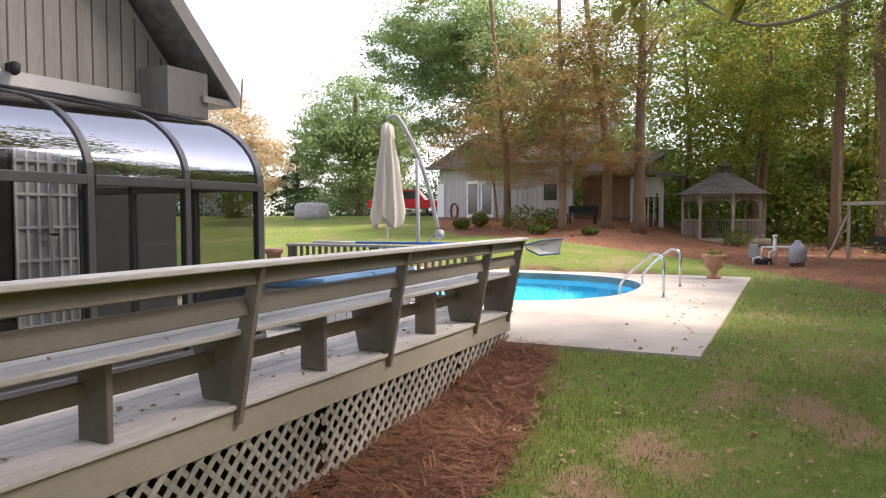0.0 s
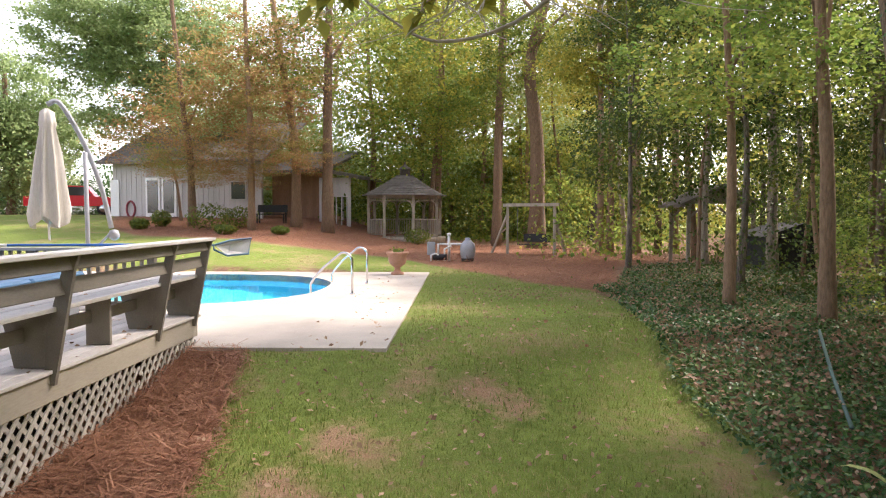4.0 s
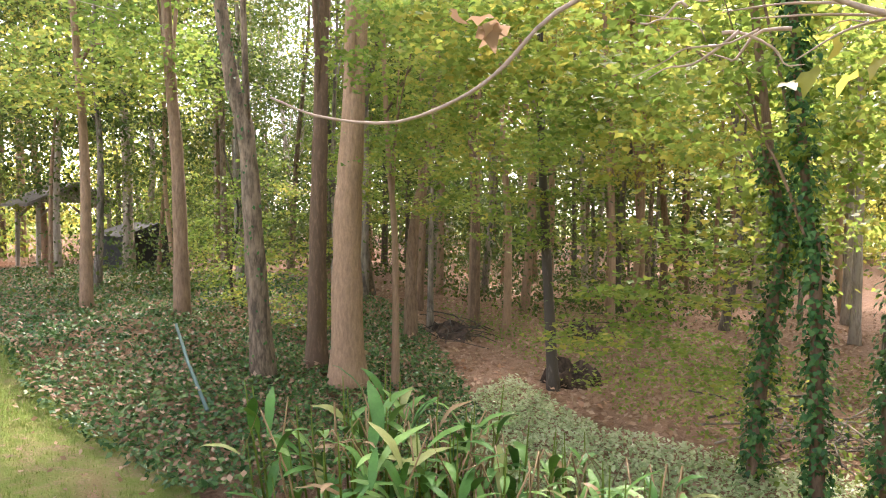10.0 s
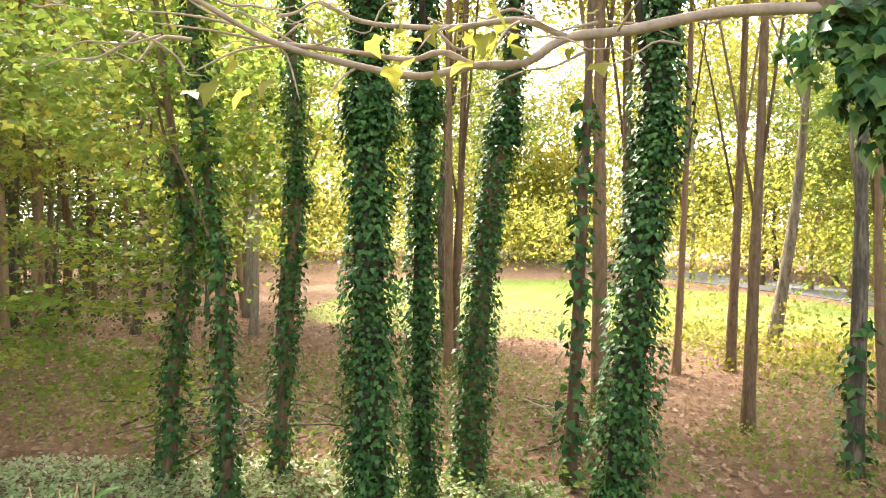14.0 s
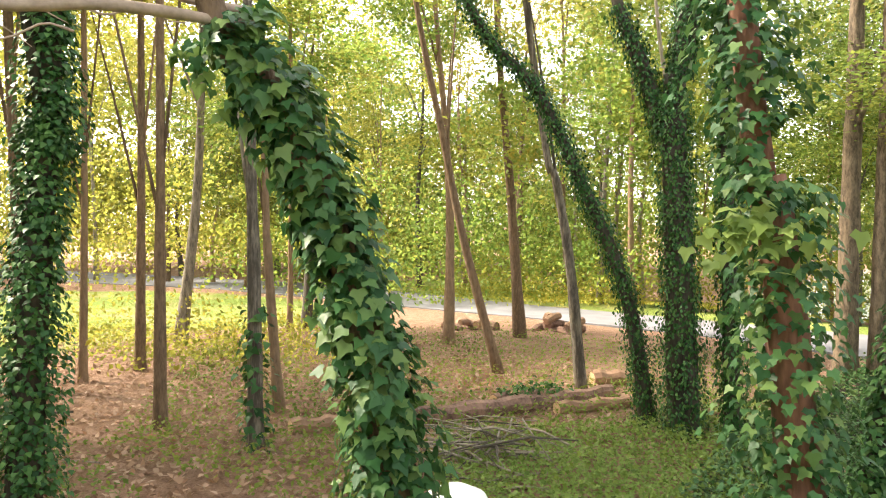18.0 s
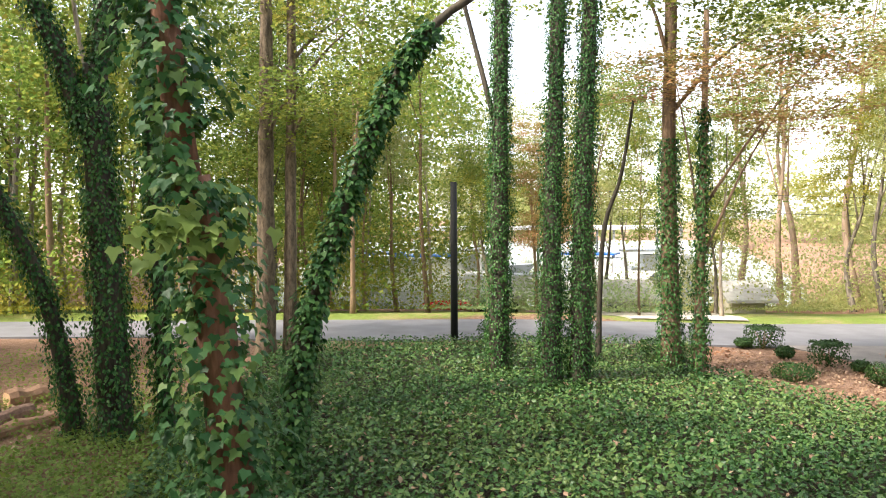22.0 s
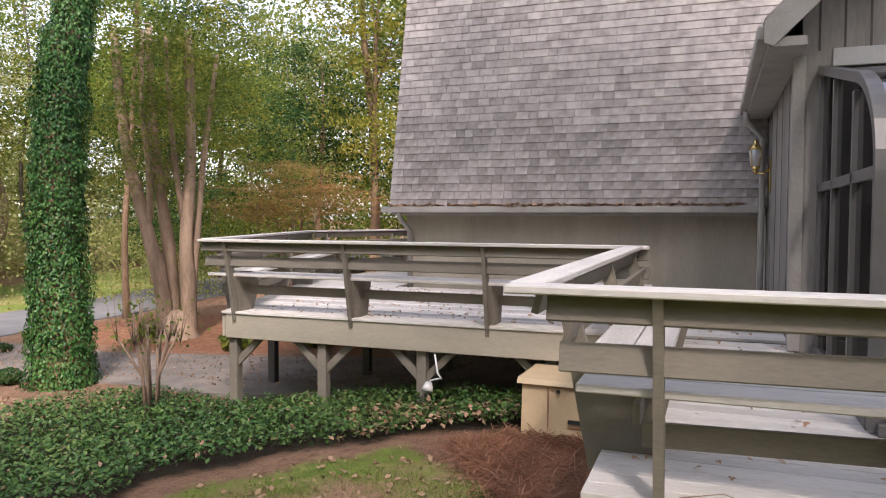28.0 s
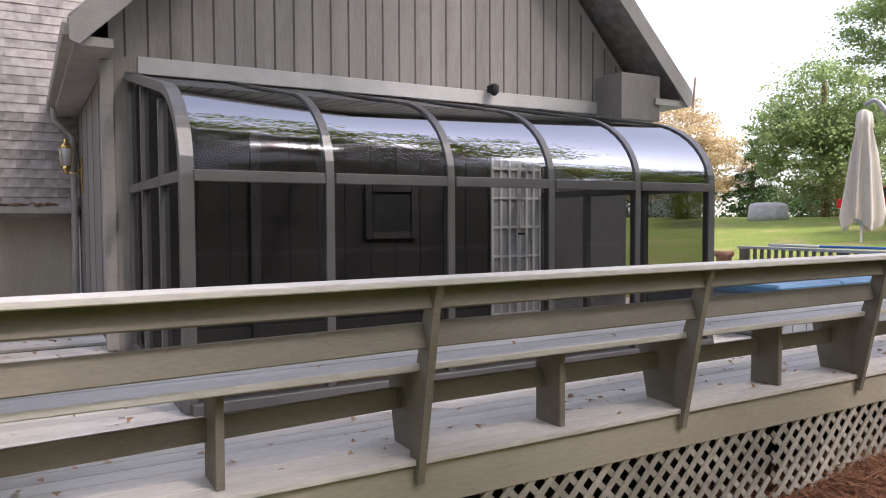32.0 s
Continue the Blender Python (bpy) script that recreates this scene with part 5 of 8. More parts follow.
tree((-7.43, -4.05), [(0.13, -0.23, 0.68), (0.41, -0.67, 2.00), (0.71, -1.09, 3.08), (1.20, -1.68, 4.05)], 0.086, bark=BARK_DARK, ivy=(0.0, 0.75), ivy_leaf=0.045, ivy_dens=2700, label="leaning trunk with ivy up its whole length", height=9)
tree((-7.27, -3.57), [(0.03, -0.06, 1.16), (0.06, -0.11, 2.91), (-0.02, 0.05, 3.95)], 0.170, bark=BARK_DARK, ivy=(0.0, 0.6), ivy_leaf=0.046, ivy_dens=2900, forks=[(0.6, (0.10, -0.20, 2.43), (0.20, -0.38, 3.13), (0.30, -0.56, 3.65), (0.39, -0.71, 4.21))], label="forked trunk wrapped in dark green ivy", flare=0.1)
tree((-7.60, -3.18), [(0.03, -0.06, 1.35), (0.05, -0.13, 3.35)], 0.090, bark=BARK_DARK, ivy=(0.0, 0.45), ivy_leaf=0.055, ivy_dens=2200, label="straight trunk wrapped in dark green ivy", flare=0.1)
tree((-6.00, -1.54), [(-0.05, 0.20, 0.51), (-0.10, 0.44, 1.37), (-0.14, 0.71, 2.08), (-0.17, 1.00, 2.75), (-0.19, 1.33, 3.18), (-0.19, 1.69, 3.43)], 0.072, bark=BARK_DARK, ivy=(0.0, 0.9), ivy_leaf=0.055, ivy_dens=2200, label="arching ivy-covered trunk bending over the slope", height=4.6, flare=0.1)
tree((-10.97, 0.52), [(0.00, 0.02, 1.83), (0.00, 0.05, 4.76)], 0.163, bark=BARK_DARK, ivy=(0.0, 0.5), label="straight trunk wrapped in dense green ivy", flare=0.1, ivy_leaf=0.039, ivy_dens=3500, height=12, crown=("green_mid", [(-1.0, -1.5, 8.5, 2.0, 1.4)]))
tree((-10.09, 1.21), [(0.00, 0.02, 1.80), (0.01, 0.09, 4.53)], 0.150, bark=BARK_DARK, ivy=(0.0, 0.5), label="straight trunk wrapped in dense green ivy", flare=0.1, ivy_leaf=0.039, ivy_dens=3500)
tree((-10.07, 1.61), [(0.00, 0.03, 1.80), (0.02, 0.12, 4.54)], 0.151, bark=BARK_DARK, ivy=(0.0, 0.5), label="straight trunk wrapped in dense green ivy", flare=0.1, ivy_leaf=0.039, ivy_dens=3500)
tree((-12.29, 2.26), [(0.02, 0.08, 1.18), (0.07, 0.37, 2.24), (0.12, 0.56, 3.49)], 0.049, bark=BARK_DARK, label="thin arching bare sapling", height=4.5)
tree((-11.87, 3.39), [(-0.02, -0.07, 2.32), (-0.01, -0.05, 5.13)], 0.144, ivy=(0.0, 0.3), ivy_leaf=0.048, ivy_dens=2400, crown=("green_mid", [(0.3, 1.3, 4.5, 1.7, 0.9), (0.3, -0.6, 5.2, 1.7, 1.0), (0.4, 2.2, 5.4, 1.7, 0.9), (0.2, 0.6, 6.2, 2.0, 1.0)]), label="tall brown trunk with ivy round its foot")
tree((-10.83, 3.50), [(-0.00, -0.00, 0.51), (0.01, 0.02, 1.64)], 0.089, ivy=(0.0, 0.75), ivy_leaf=0.048, ivy_dens=2400, crown=("rust_mid", [(0.1, 1.1, 3.1, 1.4, 0.5), (-0.3, -0.3, 3.6, 1.5, 0.5), (0.2, 1.7, 3.9, 1.3, 0.5)]), height=5.5, label="short ivy-clad stem with rust-coloured foliage")
tree((-9.26, 8.21), [(-0.02, -0.02, 1.83), (0.09, 0.09, 4.01), (0.21, 0.23, 5.13)], 0.318, ivy=(0.0, 0.55), flare=0.5, label="massive old trunk wrapped in ivy with bark showing", ivy_leaf=0.056, thick=0.08, ivy_dens=4200, crown=("green_mid", [(0.6, 1.5, 8.5, 2.6, 1.7), (0.2, -1.5, 9.5, 2.4, 1.6)]))
tree((-14.92, 15.32), [(-0.01, -0.01, 1.22), (0.20, 0.20, 5.30)], 0.100, crown=("green_mid", [(0.6, 1.5, 5.5, 2.0, 1.4), (0.2, -1.0, 7.5, 2.2, 1.6)]))
tree((-10.48, 21.59), [(-0.05, -0.02, 3.82), (-0.32, -0.16, 7.11), (-0.40, -0.20, 8.56)], 0.159, crown=("green_mid", [(0.6, 1.5, 7.5, 2.4, 1.6), (0.2, -1.5, 8.5, 2.2, 1.6)]))
# the two trunks nearest the path
for x, y, r in ((-12.6, -3.5, 0.17), (-12.75, -3.1, 0.12)):
    tree((x, y), [(0.02, 0.05, 2.0), (0.0, 0.1, 5.0)], r, ("green_airy", [(0.3, 0.6, 3.6, 1.7, 0.9), (-0.5, 1.4, 5.2, 2.0, 1.2)]), bark=BARK_MOSS, label="dark twin-stemmed tree with drooping olive foliage")
leaning_tree = tree((-1.84, -1.98), [(0.05, -0.05, 0.52), (0.12, -0.11, 1.06), (0.22, -0.18, 1.47), (0.34, -0.27, 1.87), (0.46, -0.35, 2.09), (0.56, -0.40, 2.24)], 0.069, ivy=(0.0, 0.7), ivy_leaf=0.06, ivy_dens=2500, ivy_mat=IVY_NEAR, thick=0.07, height=4.2, flare=0.1, taper=0.7, label="crooked leaning trunk thick with large-leaved ivy")
vine_tree = tree((-3.53, -1.11), [(0.01, -0.04, 0.14), (0.04, -0.11, 1.05), (0.06, -0.18, 1.69), (0.11, -0.31, 2.62)], 0.118, ivy=(0.0, 0.72), ivy_leaf=0.06, ivy_dens=820, ivy_mat=IVY_NEAR, thick=0.12, label="reddish trunk with loose trailing ivy", bark=BARK_RED, flare=0.15)

# ---- the woods all round ----
def clear(x, y):
    """True where woods may stand."""
    X, Y = np.array([x]), np.array([y])
    d = math.hypot(x, y)
    a = math.degrees(math.atan2(y, x))
    if d < 9 or any(inside(X, Y, p)[0] for p in (LAWN, BED, BED2, BED3, GLADE)):
        return False
    if -8 < x < 12 and 2 < y < 20:
        return False
    if any(inside(X - k * 0.469, Y + k * 0.883, p)[0] for p, k in ((GLADE, 3), (GLADE, 6), (GLADE, 9), (IVY_C, 7))):
        return False
    if -21 < x < -13.5 and y > -24 or (-16 < x < 2 and -34 < y < -13 and abs((x + 13) - (-(y + 19)) * 0.55) < 5):
        return False
    return True


seed = 0
rw = np.random.default_rng(21)
placed = []


def scatter(n, a0, a1, d0, d1, kinds, h, z_low, rad, r, grade, gap=1.6, puffs=3):
    global seed
    done = 0
    for _ in range(n * 30):
        if done >= n:
            break
        a, d = radians(rw.uniform(a0, a1)), math.sqrt(rw.uniform(d0 * d0, d1 * d1))
        x, y = d * math.cos(a), d * math.sin(a)
        if not clear(x, y) or any((x - p) ** 2 + (y - q) ** 2 < gap * gap for p, q in placed):
            continue
        placed.append((x, y))
        seed += 1
        k = kinds[int(rw.integers(0, len(kinds)))] + "_" + grade
        wood_tree(x, y, rw.uniform(*r), rw.uniform(*h), rw.uniform(*z_low), rw.uniform(*rad), k, puffs, 0.05, BARK if rw.uniform() < 0.6 else BARK_GREY, seed)
        done += 1


scatter(14, -46, -10, 12, 22, ["wood", "maple"], (6, 9), (2.4, 3.6), (1.5, 2.2), (0.05, 0.11), "mid", puffs=2)
scatter(13, -100, -46, 12, 22, ["yellow", "green", "maple"], (6, 9), (2.4, 3.6), (1.5, 2.2), (0.05, 0.11), "mid", puffs=2)
scatter(22, -60, -6, 20, 42, ["wood", "maple", "wood", "green"], (8, 13), (2.0, 4.0), (2.2, 3.3), (0.09, 0.18), "far", puffs=2)
scatter(24, -130, -60, 20, 42, ["yellow", "green", "yellow", "green"], (8, 13), (2.0, 4.0), (2.2, 3.3), (0.09, 0.18), "far", puffs=2)
scatter(10, -92, -58, 11, 26, ["maple", "green", "yellow"], (6, 9), (2.0, 3.2), (1.3, 2.0), (0.05, 0.1), "airy", puffs=2)
scatter(9, -178, -156, 22, 34, ["wood", "green", "maple"], (9, 13), (2.2, 4.0), (2.0, 3.0), (0.07, 0.12), "airy", puffs=4)
scatter(9, 158, 184, 21, 27, ["green", "rust", "maple"], (3.5, 5.5), (0.3, 1.2), (0.8, 1.4), (0.04, 0.08), "far", puffs=4)
scatter(26, -178, -100, 14, 34, ["yellow", "maple", "green"], (6, 11), (2.2, 4.0), (1.8, 2.8), (0.06, 0.13), "far", puffs=2)
scatter(14, -12, 14, 36, 52, ["maple", "pear", "yellow"], (12, 17), (3.0, 5.0), (3.0, 4.2), (0.14, 0.24), "airy", puffs=4)
scatter(8, -152, -122, 20, 32, ["maple", "yellow"], (10, 14), (3.5, 6), (2.2, 3.0), (0.08, 0.14), "airy", puffs=4)
scatter(12, 165, 192, 21, 40, ["green", "pale"], (5, 9), (1.5, 3.0), (1.6, 2.6), (0.08, 0.14), "far", puffs=2)
scatter(12, 118, 140, 30, 48, ["green", "maple", "pale"], (9, 14), (2.4, 4.4), (2.4, 3.4), (0.1, 0.2), "far", puffs=3)
scatter(16, 100, 132, 18, 40, ["green", "yellow", "dark"], (8, 13), (2.5, 4.5), (2.0, 3.2), (0.1, 0.18), "far", puffs=3)

# slim dark trunks deep in the woods
for k in range(46):
    a, d = radians(rw.uniform(-80, -28)), rw.uniform(13, 33)
    x, y = d * math.cos(a), d * math.sin(a)
    if clear(x, y):
        seed += 1
        wood_tree(x, y, rw.uniform(0.045, 0.1), rw.uniform(9, 13), 6.5, 1.5, "wood_airy", 1, 0.03, BARK_MOSS if k % 2 else BARK_GREY, seed, "slim dark-stemmed tree deep in the woods")
for x, y, kk, hh in ((-26.5, 15.6, "pale", 9.5), (-28.5, 17.4, "pale", 10.5), (-25.0, 18.8, "pale", 9)):
    seed += 1
    wood_tree(x, y, 0.13, hh, 1.2, 1.9, kk + "_airy", 4, 0.03, BARK_GREY, seed, "pale-stemmed tree with light yellow-green leaves")

for a, d, kk, hh in ((147, 26, "pale", 7), (148.6, 28, "yellow", 7.4), (150.2, 26.5, "pale", 6.6), (152, 28, "yellow", 5.6), (144.5, 29, "pale", 7.6)):
    seed += 1
    wood_tree(d * math.cos(radians(a)), d * math.sin(radians(a)), 0.11, hh, 2.6, 1.6, kk + "_far", 4, 0.02, BARK_GREY, seed, "pale-trunked tree with sunlit yellow-green crown")
wood_tree(-15.8, 18.2, 0.12, 9, 1.8, 1.9, "dark_far", 5, 0.02, BARK, 801, "dark evergreen tree behind the drive")
# broad maple boughs hanging across the woods' edge
mp = [(0.6, -0.5, 2.9, 1.1, 0.75), (-0.9, 0.2, 2.6, 1.1, 0.7), (0.2, 0.9, 3.7, 1.2, 0.8), (1.2, 0.3, 1.7, 0.9, 0.6), (-0.3, 0.0, 1.4, 0.9, 0.6), (1.6, 0.6, 2.6, 1.0, 0.7)]
tree((8.8, -6.6), [(0.05, 0.05, 0.6), (0.1, 0.0, 1.6), (0.0, 0.1, 2.6)], 0.035, ("maple_leafy", [(0.1, 0.1, 0.3, 0.8, 0.5), (0.3, 0.5, 1.1, 0.9, 0.6), (-0.5, -0.2, 1.8, 0.9, 0.6), (0.2, -0.6, 2.4, 0.9, 0.6)]), None, BARK_DARK, "leafy maple sapling in the ivy", 3.0)
tree((10.6, -6.2), [(0.05, 0.05, 0.6), (-0.1, 0.0, 1.6), (0.0, 0.2, 2.6)], 0.03, ("maple_leafy", [(0.1, -0.1, 0.4, 0.8, 0.5), (0.0, 0.4, 1.2, 0.8, 0.6), (-0.2, -0.4, 2.0, 0.8, 0.6)]), None, BARK_DARK, "leafy maple sapling near the shelter", 3.0)
tree((5.0, -7.2), [(0.1, 0.05, 1.0), (0.1, 0.2, 2.6), (0.0, 0.4, 4.2)], 0.07, ("maple_leafy", mp), None, BARK_GREY, "young maple with broad drooping leafy boughs", 5.0)

# far belt of trees that closes the view
def belt(name, a0, a1, d0, d1, z0, z1, n, leaf, material, seed, label, gaps=0.3):
    r = np.random.default_rng(seed)
    cl = max(8, int(n / 160))
    ca, cd = np.radians(r.uniform(a0, a1, cl)), r.uniform(d0, d1, cl)
    top = z0 + (z1 - z0) * (0.65 + 0.35 * np.sin(ca * 23) * np.sin(ca * 7 + 1))
    cz = z0 + (top - z0) * r.uniform(0, 1, cl)
    if gaps:  # crowns stand in billows with open sky between them
        w = 0.16 if d0 > 35 else 0.3
        v = np.array([noise.noise((a * d * w, d * w * 0.3 + seed * 7.3, z * w * 1.3)) for a, d, z in zip(ca, cd, cz)])
        keep = (v > np.quantile(v, gaps)) | (cz < z0 + 5)
        ca, cd, cz = ca[keep], cd[keep], cz[keep]
        cl = len(ca)
    i = r.integers(0, cl, n)
    P = np.stack([cd * np.cos(ca), cd * np.sin(ca), cz], 1)[i] + r.normal(size=(n, 3)) * np.array([1.7, 1.7, 0.75]) * (0.35 + leaf * 1.4)
    P[:, 2] = np.maximum(P[:, 2], g(P[:, 0], P[:, 1]) + 0.2)
    V, T = leaf_cloud(P, leaf, None, 1.0, False, seed)
    return tagged(fast_mesh(name, V, T, material), label, "woods", kind="stuff")


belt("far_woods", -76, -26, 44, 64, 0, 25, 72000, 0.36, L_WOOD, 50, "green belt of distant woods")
belt("far_woods", -30, -6, 44, 64, 0, 19, 26000, 0.36, L_YELLOW, 49, "sunlit yellow belt of distant woods")
belt("far_woods", -135, -70, 44, 64, 0, 16, 67200, 0.36, L_YELLOW, 51, "sunlit yellow-green belt of distant woods")
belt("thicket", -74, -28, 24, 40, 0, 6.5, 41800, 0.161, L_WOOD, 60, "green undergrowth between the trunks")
belt("thicket", -30, -8, 24, 40, 0, 6.5, 13300, 0.161, L_MAPLE, 59, "sunlit undergrowth behind the bed")
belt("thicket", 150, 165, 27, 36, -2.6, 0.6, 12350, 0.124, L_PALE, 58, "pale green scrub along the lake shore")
belt("thicket", -130, -70, 24, 40, 0, 6.5, 38000, 0.161, L_YELLOW, 61, "yellow-green undergrowth between the trunks")
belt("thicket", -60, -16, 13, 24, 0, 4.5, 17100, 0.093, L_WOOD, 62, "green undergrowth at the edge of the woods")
belt("thicket", -10, 9, 38, 47, 0, 6, 17100, 0.186, L_GREEN, 66, "grey-green thicket behind the gazebo")
belt("far_woods", -10, 22, 50, 68, 1, 19, 54600, 0.39, L_PEAR, 52, "green belt of distant woods behind the yard")
belt("far_woods", 22, 48, 75, 95, 1, 8, 14700, 0.36, L_DARK, 53, "low dark belt of distant trees")
belt("far_woods", -180, -130, 36, 56, -1, 13, 63000, 0.3, L_GREEN, 54, "mid-green belt of woods beyond the lane")
belt("thicket", -175, -120, 22, 34, -0.8, 5, 26600, 0.155, L_MAPLE, 64, "light undergrowth beyond the lane")
belt("far_woods", 96, 136, 42, 62, -1, 22, 80000, 0.3, L_GREEN, 55, "green belt of woods beyond the lane", 0.4)
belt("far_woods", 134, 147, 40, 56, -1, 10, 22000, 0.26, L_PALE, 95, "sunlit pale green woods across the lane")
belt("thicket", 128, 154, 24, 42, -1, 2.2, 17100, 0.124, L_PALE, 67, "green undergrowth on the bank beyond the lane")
belt("thicket", 100, 134, 24, 36, 0, 9.5, 28500, 0.124, L_GREEN, 68, "green trees and saplings behind the drive")
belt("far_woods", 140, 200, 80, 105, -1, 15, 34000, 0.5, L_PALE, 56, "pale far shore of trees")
belt("far_woods", 48, 96, 60, 80, 0, 14, 10500, 0.48, L_GREEN, 57, "woods behind the house")
belt("thicket", -179, -136, 23.5, 29, -1.6, 1.6, 22000, 0.11, L_YELLOW, 96, "yellow-green scrub along the far side of the lane")
belt("thicket", 166, 181, 23.5, 27, -1.8, 0.3, 7000, 0.1, L_PEAR, 97, "green scrub in front of the boathouses")
belt("far_woods", -132, -76, 42, 54, 2, 24, 66000, 0.32, L_YELLOW, 93, "tall sunlit yellow-green trees beyond the glade")
belt("far_woods", -14, 15, 48, 58, 0, 11, 36000, 0.32, L_GREEN, 94, "dense green woods behind the gazebo")
belt("undergrowth", -72, -44, 15, 25, -1.2, 0.7, 7000, 0.1, L_WOOD, 91, "low leafy saplings on the woodland floor")
belt("undergrowth", -124, -108, 12, 17, -1.3, 0.4, 5000, 0.09, L_YELLOW, 92, "yellow-green seedlings at the edge of the glade")

# ---- ground cover ----
IVY_A = [(20, -4.5), (22, -7.5), (15, -10), (10, -9.5), (6.5, -7), (4.3, -5.2), (4.2, -2.8), (4.9, -2.35), (7.6, -2.2), (10, -2.45), (12.6, -2.6), (14.6, -2.6), (15, -3.2)]
WEEDS = [(-0.5, -4.2), (-2.2, -5), (-2.5, -9), (-1, -11), (4, -11), (9, -13), (10, -10), (4.5, -7)]
DRY = leaf_mat("dry_fallen_leaves", [(0.17, 0.1, 0.06), (0.28, 0.18, 0.11), (0.42, 0.29, 0.19), (0.32, 0.15, 0.075)], 0.15, 0.8)
GRASSM = leaf_mat("grass_blades", [(0.075, 0.11, 0.022), (0.14, 0.185, 0.038), (0.195, 0.24, 0.055), (0.33, 0.28, 0.13)], 0.3, 0.6, 0.7)
NEEDLE = leaf_mat("pine_needles", [(0.07, 0.03, 0.016), (0.19, 0.085, 0.047), (0.32, 0.16, 0.094), (0.46, 0.28, 0.18)], 0.1, 0.8)
WEEDM = leaf_mat("weed_leaves", [(0.06, 0.11, 0.02), (0.13, 0.19, 0.03), (0.22, 0.24, 0.05)], 0.4, 0.6)

# pale seedlings, whitened further for sky sheen and sun glints
WEEDP = leaf_mat("pale_sheen_seedling_leaves", [(0.14, 0.2, 0.085), (0.26, 0.33, 0.15), (0.4, 0.45, 0.26), (0.53, 0.56, 0.4)], 0.35, 0.3)
IVYG = leaf_mat("ground_ivy_leaves", [(0.014, 0.046, 0.013), (0.032, 0.085, 0.023), (0.062, 0.135, 0.036), (0.13, 0.19, 0.055)], 0.12, 0.4, 0.75)
SEEDG = leaf_mat("bright_seedling_leaves", [(0.11, 0.18, 0.04), (0.2, 0.28, 0.07), (0.3, 0.38, 0.11)], 0.4, 0.5)
DRYP = leaf_mat("woodland_fallen_leaves", [(0.1, 0.06, 0.036), (0.24, 0.145, 0.092), (0.38, 0.265, 0.18), (0.32, 0.16, 0.085)], 0.15, 0.7)


def in_poly(poly, n, seed, avoid=(), near=None):
    """Points strewn over a polygon, denser near the origin when asked."""
    r = np.random.default_rng(seed)
    p = np.array(poly)
    out = np.zeros((0, 2))
    while len(out) < n:
        q = r.uniform(p.min(0), p.max(0), (n * 3, 2))
        ok = inside(q[:, 0], q[:, 1], poly)
        for a in avoid:
            ok &= ~inside(q[:, 0], q[:, 1], a)
        if near:
            d = np.hypot(q[:, 0], q[:, 1])
            ok &= r.uniform(0, 1, len(q)) < np.clip(near / d, 0.12, 1) ** 1.3
        out = np.concatenate([out, q[ok]])
    return out[:n]


def cover(name, poly, n, leaf, material, seed, lift, label, cat, up=1.2, avoid=(), lobed=False, near=None, jit=0.05):
    q = in_poly(poly, n, seed, avoid, near)
    r = np.random.default_rng(seed + 1)
    w = np.array([noise.noise((x * 0.8, y * 0.8, 7.0)) for x, y in q])
    P = np.column_stack([q, g(q[:, 0], q[:, 1]) + lift * (1 + 0.7 * w) + r.uniform(0, jit, n)])
    V, T = leaf_cloud(P, leaf, np.array([0, 0, up]) * np.ones((n, 1)), 0.7, lobed, seed, 0.02)
    return tagged(fast_mesh(name, V, T, material), label, cat, kind="stuff")


cover("ivy_ground_cover", IVY_A, 44000, 0.066, IVYG, 71, 0.07, "dark green ivy carpet beside the lawn", "ivy", near=9)
cover("ivy_ground_cover", IVY_B, 82000, 0.057, IVYG, 72, 0.08, "dark green ivy carpet under the front trees", "ivy", jit=0.13, avoid=(PATH, BED3, LAWN), near=8)
cover("ivy_ground_cover", IVY_C, 17000, 0.05, WEEDP, 73, 0.05, "pale low ivy and seedlings on the woodland floor", "ivy", near=7)
cover("low_weeds", WEEDS, 11000, 0.055, WEEDM, 74, 0.10, "thin scatter of seedlings on the woodland floor", "weeds", near=8, jit=0.16)
cover("low_weeds", [(-3.5, -2.4), (-5.2, -1.4), (-8, -3), (-13, -4), (-13, -11), (-6, -12), (-2.5, -7)], 16000, 0.055, WEEDM, 70, 0.06, "yellow-green seedlings and moss among fallen leaves", "weeds", near=7, jit=0.12)
cover("low_weeds", [(-3.2, -3.2), (-5.4, -5.4), (-7.2, -4.2), (-9.5, -4.4), (-9, -2.5), (-5.2, -2.2)], 14000, 0.045, SEEDG, 69, 0.05, "bright green carpet of small seedlings", "weeds", near=6, jit=0.08)
cover("leaf_litter", [(-9, -3), (-4, -1.5), (4, -4), (12, -7), (14, -16), (0, -20), (-12, -12)], 26000, 0.085, DRYP, 75, 0.012, "brown fallen leaves on the woodland floor", "leaves", near=8, jit=0.03)
cover("fallen_leaves", IVY_A, 3800, 0.06, DRYP, 79, 0.12, "dry leaves caught in the ivy", "leaves", near=9, jit=0.05)
cover("fallen_leaves", IVY_B, 1300, 0.065, DRYP, 80, 0.13, "dry leaves caught in the ivy", "leaves", near=8, jit=0.05, avoid=(PATH, BED3, LAWN))
cover("fallen_leaves", LAWN, 2200, 0.065, DRY, 76, 0.02, "dry leaves scattered over the lawn", "leaves", near=5, jit=0.02, avoid=([(7.9, 0.7), (18.8, 0.7), (18.8, 10), (7.9, 10)],))
cover("fallen_leaves", [(9, 0.6), (8, 2.2), (0, 3.2), (-3, 4.0), (-2.8, 0), (-1, -2.4), (8, -2.3), (14, -2.5), (16, 0)], 1500, 0.06, DRY, 68, 0.055, "dry leaves scattered over the near lawn", "leaves", jit=0.02)
